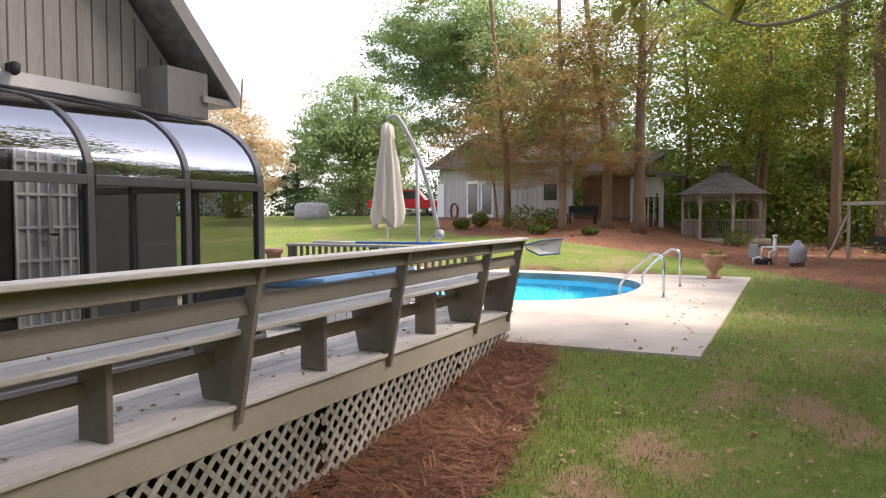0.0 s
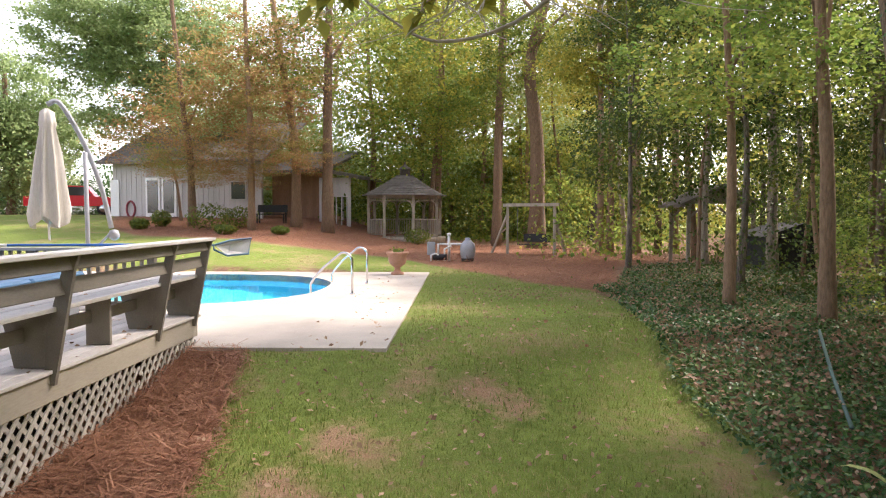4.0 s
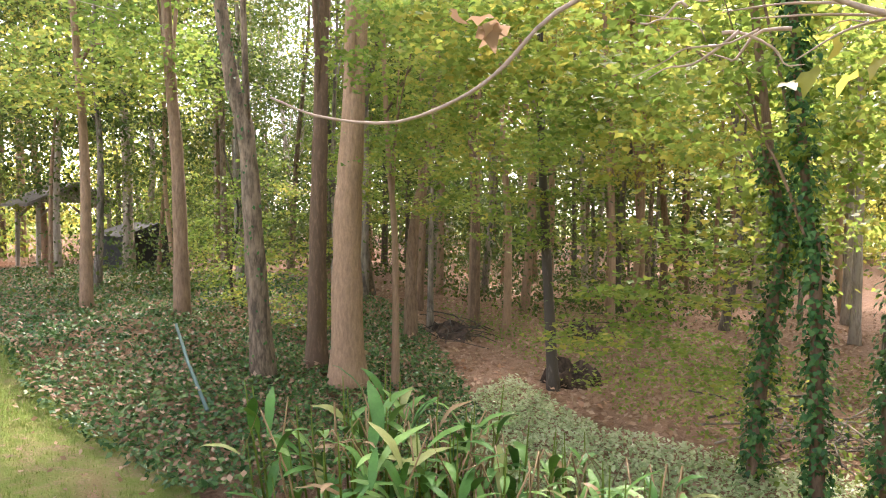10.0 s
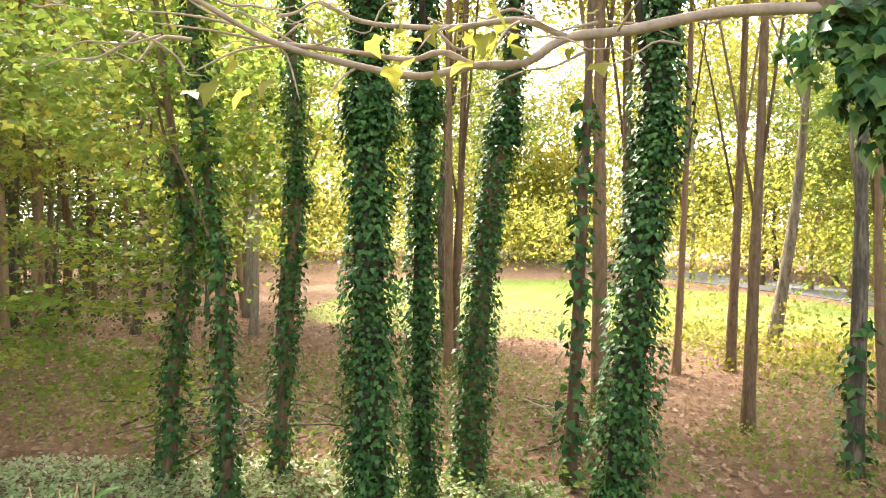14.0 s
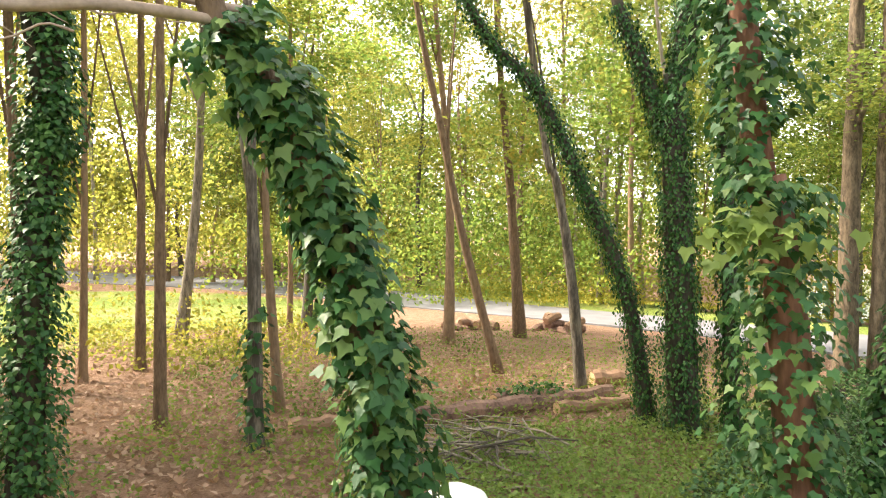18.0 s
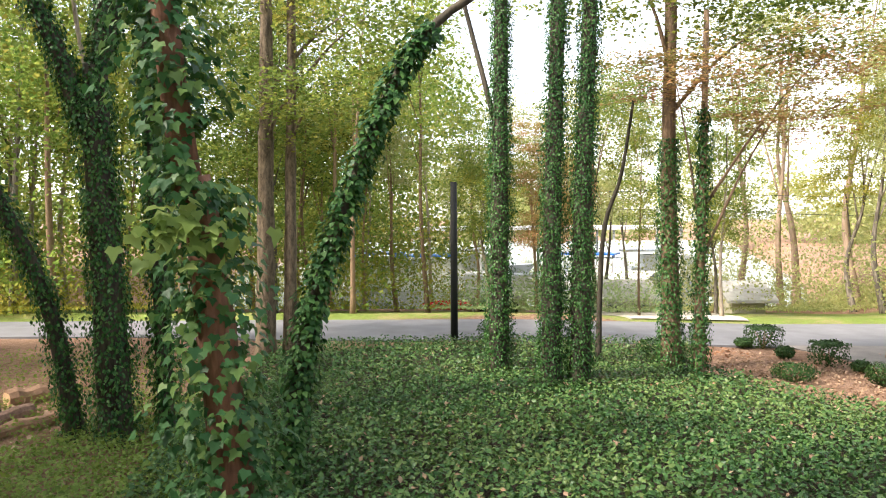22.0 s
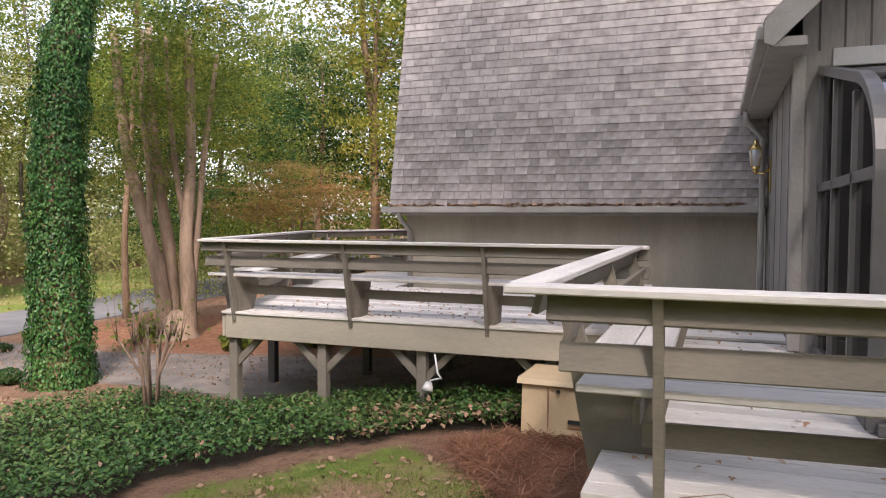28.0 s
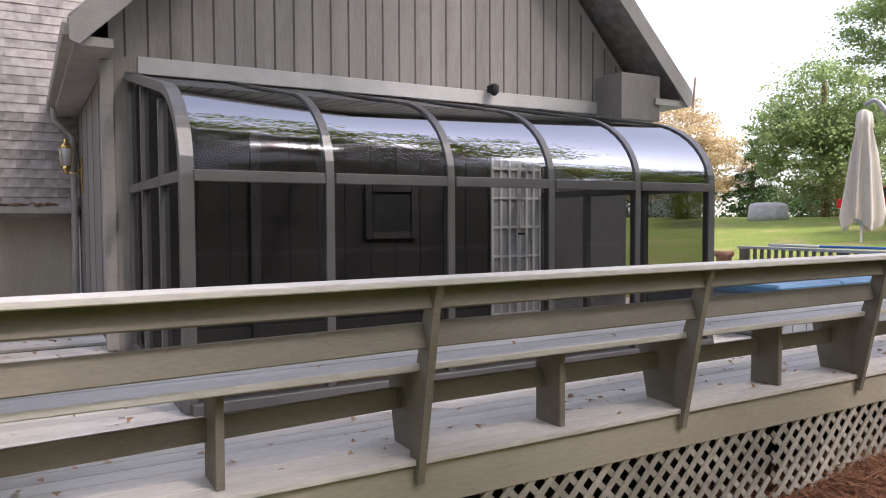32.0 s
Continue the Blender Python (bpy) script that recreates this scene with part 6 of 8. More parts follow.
cover("fallen_leaves", [(-14, 7.7), (-10.7, 8.5), (-6.6, 8.5), (-2, 8.9), (-2, 11), (-7.8, 10.7), (-13, 10.6)], 2200, 0.05, DRYP, 67, 0.075, "small leaves strewn over the driveway", "leaves", jit=0.03)
cover("fallen_leaves", BED3, 1600, 0.065, DRY, 77, 0.015, "dry leaves on the bare bed", "leaves", jit=0.03)
cover("pale_leaves", [(-3.4, 6.0), (-2.4, 6.6), (-1.6, 7.2), (-2.6, 7.4), (-3.8, 7.0)], 300, 0.075, DRY, 78, 0.12, "heap of pale dry leaves in the ivy", "leaves", jit=0.06)


def blades(name, poly, n, h, w, material, seed, label, cat, flat=False, near=None, avoid=(), lift=0.0):
    """Grass blades, or needles lying flat."""
    q = in_poly(poly, n, seed, avoid, near)
    r = np.random.default_rng(seed + 3)
    if not flat:
        q = q[r.uniform(0, 1, n) > 0.85 * worn(q[:, 0], q[:, 1])]
        n = len(q)
    z = g(q[:, 0], q[:, 1]) + lift + (r.uniform(0, 0.05, n) if flat else 0)
    a = r.uniform(0, 2 * np.pi, n)
    d = np.stack([np.cos(a), np.sin(a), np.zeros(n)], 1)
    if flat:
        z = z + 0.05 * np.array([noise.noise((x * 1.6, y * 1.6, 4.0)) for x, y in q]) + 0.02
        q = q + r.normal(0, 0.09, (n, 2))
    s = np.stack([-np.sin(a), np.cos(a), np.zeros(n)], 1) * (w * r.uniform(0.7, 1.3, n))[:, None]
    b = np.column_stack([q, z])
    hh = h * r.uniform(0.5, 1.3, n)
    if flat:
        tip = b + d * hh[:, None] + np.array([0, 0, 1]) * (r.normal(0, 0.18, n) * hh)[:, None]
        V = np.stack([b - s, b + s, tip + s, tip - s], 1).reshape(-1, 3)
        k = np.arange(n)[:, None] * 4
        T = np.concatenate([k + np.array([[0, 1, 2]]), k + np.array([[0, 2, 3]])])
    else:
        tip = b + d * (hh * r.uniform(0.1, 0.8, n))[:, None] + np.array([0, 0, 1]) * hh[:, None]
        V = np.stack([b - s, b + s, tip], 1).reshape(-1, 3)
        T = np.arange(n * 3).reshape(n, 3)
    return tagged(fast_mesh(name, V, T, material), label, cat, kind="stuff")


SLAB = [(7.95, 0.75), (18.8, 0.75), (18.8, 10.1), (7.95, 10.1)]
blades("grass", LAWN[:26] , 90000, 0.05, 0.006, GRASSM, 81, "short mown grass of mixed green", "grass", near=5, avoid=(SLAB, PATH), lift=-0.01)
blades("grass", BARE, 7000, 0.045, 0.006, GRASSM, 84, "thin trampled grass over bare soil", "grass", near=5, avoid=(PATH, STRAW), lift=-0.01)
cover("fallen_leaves", PATH, 420, 0.06, DRYP, 86, 0.015, "dry leaves on the earth path", "leaves", jit=0.02)
cover("fallen_leaves", BARE, 700, 0.06, DRY, 85, 0.02, "dry leaves on the trampled soil", "leaves", jit=0.02)
blades("pine_straw", STRAW, 36000, 0.19, 0.0038, NEEDLE, 82, "loose rust-brown pine straw along the deck", "straw", True, near=6, lift=0.01, avoid=(SLAB,))
blades("pine_straw", BED, 16000, 0.3, 0.006, NEEDLE, 83, "rust-brown pine straw bed behind the lawn", "straw", True, lift=0.01)

# ---- things beyond the pool ----
TANWALL = mat("pale_tan_board", (0.66, 0.6, 0.5), 0.8, 0.15, 3, 40, 0.05)
TAN = mat("tan_enamel", (0.55, 0.42, 0.26), 0.55, 0.12, 3, 40, 0.03)
TERRA = mat("terracotta", (0.45, 0.24, 0.16), 0.85, 0.25, 6, 50, 0.15)
PVC = mat("white_pipe", (0.72, 0.72, 0.70), 0.45, 0.08, 5, 50, 0.02)
GREYP = mat("grey_plastic", (0.33, 0.34, 0.36), 0.5, 0.15, 5, 50, 0.03)
REDP = mat("red_car_paint", (0.55, 0.02, 0.03), 0.25, 0.06, 3, 40, 0.0)
RUBBER = mat("black_rubber", (0.02, 0.02, 0.02), 0.7, 0.2, 8, 50, 0.1)
CARGLASS = mat("dark_car_glass", (0.02, 0.025, 0.03), 0.08, 0.1, 3, 20, 0.0, spec=0.8)
CLOTH = mat("cream_canvas", (0.56, 0.53, 0.47), 0.9, 0.2, 5, 80, 0.1, stretch=(1, 1, 0.15))
BLUE = mat("blue_vinyl", (0.10, 0.22, 0.36), 0.5, 0.15, 4, 40, 0.05)
BLUEP = mat("bright_blue_pole", (0.03, 0.16, 0.55), 0.35, 0.05, 4, 40, 0.0)
BRASS = mat("brass", (0.62, 0.45, 0.18), 0.25, 0.15, 6, 50, 0.02, metal=1.0)
STONE = mat("grey_stone", (0.36, 0.35, 0.34), 0.9, 0.25, 4, 40, 0.3)
GREYWALL = mat("pale_grey_siding", (0.44, 0.42, 0.40), 0.85, 0.2, 2, 40, 0.15, stretch=(1, 1, 0.15))
BROWNWALL = mat("brown_board_wall", (0.26, 0.15, 0.09), 0.85, 0.3, 3, 40, 0.15, stretch=(1, 1, 0.15))
ROTTEN = mat("rotten_wood", (0.075, 0.05, 0.035), 0.95, 0.7, 7, 30, 0.9)
RAW = mat("weathered_cut_wood", (0.28, 0.165, 0.1), 0.9, 0.4, 6, 30, 0.5)
LOGB = mat("log_bark", (0.2, 0.12, 0.085), 0.95, 0.5, 5, 30, 0.8)
CUT = mat("cut_wood", (0.55, 0.36, 0.2), 0.85, 0.25, 5, 30, 0.2)
DARKROOF = mat("weathered_roof_shingles", (0.125, 0.11, 0.098), 0.95, 0.4, 5, 60, 0.5, island=0.4)


def gazebo(x, y):
    z0 = gz(x, y)
    t = thing("gazebo", (x, y, z0), "weathered octagonal timber gazebo with shingled roof and cupola", "gazebo")
    R = 1.75
    P = [(R * math.cos(math.pi / 4 * k + 0.3), R * math.sin(math.pi / 4 * k + 0.3)) for k in range(8)]
    lathe("floor", [(1.9, -0.2), (1.95, 0.0), (1.95, 0.12), (1.9, 0.14)], WOODGREY, t, 8)
    for px, py in P:
        box("post", (px - 0.06, py - 0.06, 0.13), (px + 0.06, py + 0.06, 2.1), WOODGREY, t)
    for k in range(8):
        a, b = Vector((*P[k], 0)), Vector((*P[(k + 1) % 8], 0))
        beam("header", a + Vector((0, 0, 2.02)), b + Vector((0, 0, 2.02)), 0.06, 0.14, WOODGREY, t)
        beam("frieze", a + Vector((0, 0, 1.82)), b + Vector((0, 0, 1.82)), 0.03, 0.03, WOODGREY, t)
        for i in range(1, 9):
            p = a.lerp(b, i / 9)
            beam("spindle", p + Vector((0, 0, 1.82)), p + Vector((0, 0, 1.96)), 0.025, 0.025, WOODGREY, t, 0)
        for s0, s1 in ((a, b), (b, a)):
            d = (s1 - s0).normalized()
            tube("bracket", [s0 + d * 0.05 + Vector((0, 0, 1.5)), s0 + d * 0.12 + Vector((0, 0, 1.72)), s0 + d * 0.34 + Vector((0, 0, 1.82))], 0.03, WOODGREY, t, 6)
        if k == 3:
            continue
        beam("rail", a + Vector((0, 0, 0.95)), b + Vector((0, 0, 0.95)), 0.09, 0.05, WOODGREY, t)
        beam("rail", a + Vector((0, 0, 0.25)), b + Vector((0, 0, 0.25)), 0.05, 0.05, WOODGREY, t)
        for i in range(1, 11):
            p = a.lerp(b, i / 11)
            beam("baluster", p + Vector((0, 0, 0.26)), p + Vector((0, 0, 0.94)), 0.035, 0.035, WOODGREY, t, 0)
    V, F = [], []
    for i in range(9):
        f = i / 9
        r = 2.05 * (1 - f) + 0.22 * f
        zz = 2.06 + 1.05 * f ** 1.15
        for dz in (0.0, 0.05):
            V += [((r + (0.03 if dz == 0 else 0)) * math.cos(math.pi / 4 * k + 0.3), (r + (0.03 if dz == 0 else 0)) * math.sin(math.pi / 4 * k + 0.3), zz + dz * (1 if i < 9 else 0)) for k in range(8)]
    n = len(V) // 8
    for i in range(n - 1):
        for k in range(8):
            F.append((i * 8 + k, i * 8 + (k + 1) % 8, (i + 1) * 8 + (k + 1) % 8, (i + 1) * 8 + k))
    mesh_ob("roof", V, F, DARKROOF, t)
    lathe("cupola", [(0.24, 3.05), (0.24, 3.3), (0.32, 3.31), (0.3, 3.36), (0.1, 3.5), (0.03, 3.62), (0.05, 3.66), (0.01, 3.7)], DARKROOF, t, 8)
    return t


gazebo(34.6, 2.75)

# pool pump and filter
px, py = 23.2, 0.15
pump = thing("pool_filter", (px, py, gz(px, py)), "grey sand filter tank with white plastic pipes", "pool filter")
lathe("tank", [(0.17, 0.0), (0.2, 0.05), (0.24, 0.16), (0.25, 0.36), (0.22, 0.5), (0.12, 0.6), (0.09, 0.62), (0.09, 0.68), (0.04, 0.7)], GREYP, pump, 20, (0, -0.32, 0.06))
lathe("base", [(0.2, 0), (0.2, 0.1), (0.16, 0.12)], RUBBER, pump, 16, (0, -0.32, 0))
tube("pipe", [(0, 0.62, 0.02), (0, 0.62, 0.55), (0, 0.3, 0.55), (0, -0.1, 0.55), (0, -0.32, 0.6)], 0.035, PVC, pump, 8)
tube("pipe", [(-0.05, 0.28, 0.02), (-0.05, 0.28, 0.85)], 0.045, PVC, pump, 8)
lathe("cap", [(0.07, 0), (0.07, 0.08), (0.03, 0.09)], PVC, pump, 10, (-0.05, 0.28, 0.82))
tube("pipe", [(-0.1, 0.42, 0.02), (-0.1, 0.42, 0.4), (-0.1, 0.2, 0.5)], 0.03, PVC, pump, 8)
tube("pump_motor", [(-0.1, 0.35, 0.14), (-0.1, 0.8, 0.14)], 0.1, RUBBER, pump, 12)
box("control_box", (-0.06, 0.72, 0.2), (0.06, 0.98, 0.62), GREYP, pump, 0.02)
tube("pipe", [(-0.15, 0.85, 0.0), (-0.15, 0.85, 0.2), (-0.15, 0.7, 0.26), (-0.15, 0.55, 0.15)], 0.03, PVC, pump, 8)

# swing frame
sw = thing("swing", (27.0, -2.5, gz(27, -2.5)), "weathered timber A-frame garden swing with hanging seat", "swing")
for (x, y) in ((0.75, 0.78), (-0.75, -0.82)):
    beam("post", (x, y, -0.1), (x, y, 1.85), 0.1, 0.1, WOODGREY, sw)
    beam("leg", (x + 0.4, y + (0.62 if y > 0 else -0.5), -0.1), (x, y + 0.02, 1.5), 0.09, 0.07, WOODGREY, sw)
    beam("brace", (x, y, 1.0), (x + 0.25, y + (0.3 if y > 0 else -0.25), 0.75), 0.07, 0.04, WOODGREY, sw)
beam("top_beam", (0.9, 0.92, 1.86), (-0.9, -0.96, 1.86), 0.1, 0.12, WOODGREY, sw)
for k in range(5):
    beam("seat_slat", (0.42 + k * 0.07, 0.42 - k * 0.06, 0.38), (-0.42 + k * 0.07, -0.46 - k * 0.06, 0.38), 0.06, 0.025, RUBBER, sw)
beam("seat_back", (0.75, 0.15, 0.62), (-0.1, -0.75, 0.62), 0.03, 0.3, RUBBER, sw)
for f in (0.42, -0.44):
    tube("chain", [(f, f, 0.38), (f, f, 1.8)], 0.012, METAL, sw, 5)

# open garden shelter in the ivy
sx, sy = 22.6, -7.65
sh = thing("garden_shelter", (sx, sy, gz(sx, sy)), "small open timber shelter with a shingled gable roof", "shelter")
for x in (-0.9, 0.9):
    for y in (-0.95, 0.95):
        beam("post", (x, y, -0.1), (x, y, 1.75), 0.1, 0.1, WOODGREY, sh)
        beam("brace", (x, y, 1.4), (x, y * 0.6, 1.74), 0.06, 0.06, WOODGREY, sh)
for y in (-0.95, 0.95):
    beam("plate", (-1.05, y, 1.78), (1.05, y, 1.78), 0.08, 0.1, WOODGREY, sh)
prism("roof", [(-1.3, 1.72), (0, 2.32), (1.3, 1.72), (1.3, 1.8), (0, 2.42), (-1.3, 1.8)], "x", -1.2, 1.2, DARKROOF, sh)
prism("gable", [(-0.95, 1.83), (0.95, 1.83), (0, 2.3)], "x", -0.95, -0.9, WOODGREY, sh)
shd = thing("dark_shed", (19.5, -8.6, gz(19.5, -8.6)), "low dark shed half hidden by leaves", "shed")
box("body", (-0.9, -0.8, -0.1), (0.9, 0.8, 0.95), RUBBER, shd, 0.02)
prism("roof", [(-1.0, 0.95), (0, 1.3), (1.0, 0.95)], "x", -1.0, 1.0, RUBBER, shd)
# old brush heap behind the swing
def brush(name, x, y, n, L, r, h, material, label, seed):
    t = thing(name, (x, y, gz(x, y)), label, "brush pile")
    q = np.random.default_rng(seed)
    for k in range(n):
        a = q.uniform(0, 6.28)
        c = Vector((q.normal() * r * 0.5, q.normal() * r * 0.5, abs(q.normal()) * h * 0.5 + 0.02))
        d = Vector((math.cos(a), math.sin(a), q.normal() * 0.12)) * L * q.uniform(0.5, 1)
        m = c + Vector((q.normal() * 0.05, q.normal() * 0.05, 0.05))
        rr2 = q.uniform(0.004, 0.014)
        tube("stick", [c - d / 2, m, c + d / 2], [rr2, rr2 * 0.9, rr2 * 0.5], material, t, 5)
    return t


brush("brush_pile", 30.5, -4.2, 40, 1.8, 1.2, 0.7, BARK, "heap of old brush at the edge of the bed", 1)
brush("brush_pile", -5.0, -4.5, 70, 1.1, 0.75, 0.25, BARK_GREY, "heap of grey sticks on the woodland floor", 2)
brush("brush_pile", 8.1, -8.7, 34, 1.0, 0.8, 0.35, BARK_DARK, "dark heap of old branches among the trunks", 5)
brush("brush_pile", 6.7, -10.6, 24, 1.0, 0.6, 0.3, BARK_DARK, "dark heap of fallen branches in the woods", 6)
brush("brush_pile", 1.9, -7.1, 60, 1.3, 0.8, 0.35, BARK_GREY, "tangle of fallen branches among the trunks", 3)
brush("brush_pile", -1.5, -7.4, 22, 1.2, 0.8, 0.2, BARK_GREY, "loose fallen sticks on the leaf litter", 4)


def log(x1, y1, x2, y2, r, label, material=None):
    t = thing("log", (x1, y1, gz(x1, y1)), label, "log", "felled logs")
    p = Vector((0, 0, r * 0.8)); q = Vector((x2 - x1, y2 - y1, gz(x2, y2) - gz(x1, y1) + r * 0.8))
    n = 8
    pts = [p.lerp(q, i / n) + Vector((0, 0, 0.015 * math.sin(i * 2))) for i in range(n + 1)]
    V, F = tube_arrays(pts, [r * (1 + 0.08 * math.sin(i * 1.7)) for i in range(n + 1)], 10)
    mesh_ob("bark", V, F, material or LOGB, t, smooth=False)
    d = (q - p).normalized()
    for e, s in ((p, -1), (q, 1)):
        V, F = tube_arrays([e + d * s * 0.002, e + d * s * 0.012], [r * 0.93, r * 0.93], 10)
        mesh_ob("cut_end", V, F, CUT, t)
    return t


log(-4.25, -6.46, -5.0, -6.2, 0.09, "orange-brown rotten log end on leaf litter", RAW)
log(-5.3, -5.86, -6.9, -5.42, 0.12, "barkless reddish fallen log on leaf litter")
log(-6.85, -5.44, -8.4, -5.18, 0.10, "grey-brown fallen log in line with another")
log(-7.1, -5.1, -8.25, -4.66, 0.085, "short sawn log with pale cut face", RAW)
log(-8.95, -5.8, -9.55, -5.36, 0.12, "pale sawn log lying beyond the trunks", RAW)
log(-6.7, -5.75, -7.7, -5.5, 0.11, "fallen log overgrown with ivy")
q = np.random.default_rng(77)
C = np.column_stack([np.linspace(-6.7, -7.7, 260) + q.normal(0, 0.05, 260), np.linspace(-5.72, -5.47, 260) + q.normal(0, 0.12, 260), g(-7.2, -5.6) + 0.2 + q.normal(0, 0.05, 260)])
V, T = leaf_cloud(C, 0.06, None, 0.8, True, 12, 0.2)
tagged(fast_mesh("log_ivy", V, T, IVY), "ivy growing over a fallen log", "ivy", kind="stuff")
for x, y, r, h in ((-13.56, -10.12, 0.3, 0.45), (-13.6, -9.75, 0.24, 0.5), (-13.54, -9.4, 0.26, 0.36), (-12.0, -11.6, 0.24, 0.2), (-12.3, -11.3, 0.2, 0.26), (-12.6, -11.0, 0.26, 0.18)):
    t = thing("stump", (x, y, gz(x, y)), "split rotting brown stump on the woodland floor", "stump", "split stumps")
    qq = np.random.default_rng(int(abs(x * y)))
    for k in range(3):
        a = qq.uniform(0, 6.28)
        b = Vector((r * 0.5 * math.cos(a), r * 0.5 * math.sin(a), h * 0.3 * k))
        d = Vector((math.cos(a + 1), math.sin(a + 1), 0.15 * qq.normal())) * r
        V, F = tube_arrays([b - d, b + Vector((0, 0, 0.03)), b + d], [r * 0.35, r * 0.42, r * 0.34], 8)
        mesh_ob("wood", V, F, LOGB if k < 2 else RAW, t)
for x, y in ((5.0, -7.65), (8.2, -8.75), (6.8, -10.7)):
    t = thing("rotten_stump", (x, y, gz(x, y)), "broken rotten stump with a dark hollow", "stump", "rotten stumps")
    q = np.random.default_rng(int(x * 10))
    V, F = [], []
    for i, (r, z) in enumerate(((0.3, -0.05), (0.26, 0.06), (0.2, 0.14), (0.13, 0.18))):
        for k in range(14):
            a = k / 14 * 6.283
            rr2 = r * (1 + 0.35 * q.normal() * 0.6)
            V.append((rr2 * math.cos(a) * 1.4, rr2 * math.sin(a), z + 0.07 * q.normal() * (i > 0)))
    for i in range(3):
        for k in range(14):
            F.append((i * 14 + k, i * 14 + (k + 1) % 14, (i + 1) * 14 + (k + 1) % 14, (i + 1) * 14 + k))
    F.append(tuple(42 + k for k in range(14)))
    mesh_ob("wood", V, F, ROTTEN, t)

# garden ladder rails, urn, umbrella
for x, dx in ((13.5, 0.14), (15.64, 0.3)):
    t = thing("pool_rail", (x, 2.065, 0.01), "polished steel pool grab rail set in the concrete", "pool rail", "pool rails")
    pts = [(0, 0, 0), (0, 0, 0.6)] + [(dx * 0.08, 0.16 - 0.16 * math.cos(a), 0.62 + 0.16 * math.sin(a)) for a in np.linspace(0.2, 1.9, 7)] + [(dx * 0.6, 0.55, 0.5), (dx * 0.95, 0.76, 0.27), (dx, 0.82, 0.17), (dx, 0.82, -0.15)]
    tube("rail", pts, 0.024, CHROME, t, 10)
    lathe("collar", [(0.05, 0.0), (0.05, 0.015), (0.028, 0.03)], CHROME, t, 12)
urn = thing("urn", (18.0, 1.62, 0.012), "terracotta pedestal urn with small green plants", "urn")
lathe("pot", [(0.16, 0), (0.17, 0.04), (0.09, 0.08), (0.07, 0.15), (0.1, 0.2), (0.2, 0.27), (0.23, 0.36), (0.22, 0.46), (0.28, 0.52), (0.28, 0.56), (0.22, 0.56), (0.2, 0.5)], TERRA, urn, 20)
V, T = leaf_cloud(np.column_stack([rng.normal(0, 0.09, (90, 2)), rng.uniform(0.52, 0.66, 90)]), 0.09, None, 1.0, False, 5)
fast_mesh("plants", V, T, L_GREEN, urn)
tray = thing("clay_saucer", (24.8, 2.2, gz(24.8, 2.2)), "terracotta saucer on the straw bed", "pot")
lathe("bowl", [(0.2, 0), (0.26, 0.1), (0.28, 0.12), (0.2, 0.1)], TERRA, tray, 16)

um = thing("patio_umbrella", (11.45, 6.05, 0.0), "closed cream cantilever umbrella on a grey steel mast", "umbrella")
um.location.z = gz(11.45, 6.05)
UZ = -um.location.z


def at_az(a, d, z):
    """A point in the umbrella's own space from its bearing and distance."""
    return Vector((d * math.cos(radians(a)) - 11.45, d * math.sin(radians(a)) - 6.05, z + UZ))


tube("mast", [at_az(27.6, 12.95, 0.0), at_az(27.7, 12.95, 2.5)], 0.035, GREYP, um, 10)
tube("arm", [Vector(p) for p in curve_pts([at_az(30.0, 13, 3.22), at_az(29.3, 13, 3.27), at_az(28.4, 13, 2.95), at_az(27.6, 13, 2.55), at_az(26.7, 13, 1.93), at_az(26.1, 13, 1.28)], 18)], 0.04, GREYP, um, 10)
lathe("counterweight", [(0.02, -0.09), (0.08, -0.05), (0.09, 0.0), (0.07, 0.07), (0.02, 0.09)], GREYP, um, 14, at_az(25.95, 13, 1.17))
tube("crank_arm", [at_az(26.1, 13, 1.22), at_az(27.6, 12.95, 0.85)], 0.02, GREYP, um, 8)
lathe("base", [(0.45, 0.0), (0.45, 0.05), (0.08, 0.08), (0.06, 0.3)], STONE, um, 20, at_az(27.6, 12.95, 0.0))
cp = at_az(30.05, 13, 0)
V, F = [], []
NSEG = 40
prof2 = [(0.03, 3.16), (0.12, 3.1), (0.15, 2.9), (0.13, 2.86), (0.2, 2.4), (0.26, 1.9), (0.31, 1.5), (0.29, 1.38)]
for r, z in prof2:
    for k in range(NSEG):
        a = 2 * math.pi * k / NSEG
        rr2 = r * (1 + (0.28 * math.sin(a * 8) * (1 if z < 2.85 else 0.3))) * (0.85 + 0.1 * math.sin(a + z))
        V.append((cp.x + rr2 * math.cos(a), cp.y + rr2 * math.sin(a), z + UZ - (0.1 * math.sin(a * 3 + 1) if z < 1.6 else 0)))
for i in range(len(prof2) - 1):
    for k in range(NSEG):
        F.append((i * NSEG + k, i * NSEG + (k + 1) % NSEG, (i + 1) * NSEG + (k + 1) % NSEG, (i + 1) * NSEG + k))
mesh_ob("canopy", V, F, CLOTH, um, "closed cream canvas in hanging folds", smooth=True)
tube("pole_end", [cp + Vector((0, 0, 1.45)), cp + Vector((0, 0, 1.1))], 0.018, PVC, um, 8)

# picket rail on the deck end, net, spa
pk = thing("picket_rail", (0, 0, 0), "low grey picket railing at the end of the deck", "railing")
box("top_rail", (8.24, 3.55, 1.09), (8.36, 6.42, 1.125), DECK_TOP, pk)
box("bottom_rail", (8.27, 3.55, 0.45), (8.33, 6.42, 0.5), DECK, pk)
for y in (3.6, 5.0, 6.36):
    box("post", (8.26, y - 0.045, DZ + 0.002), (8.34, y + 0.045, 1.088), DECK, pk)
y = 3.72
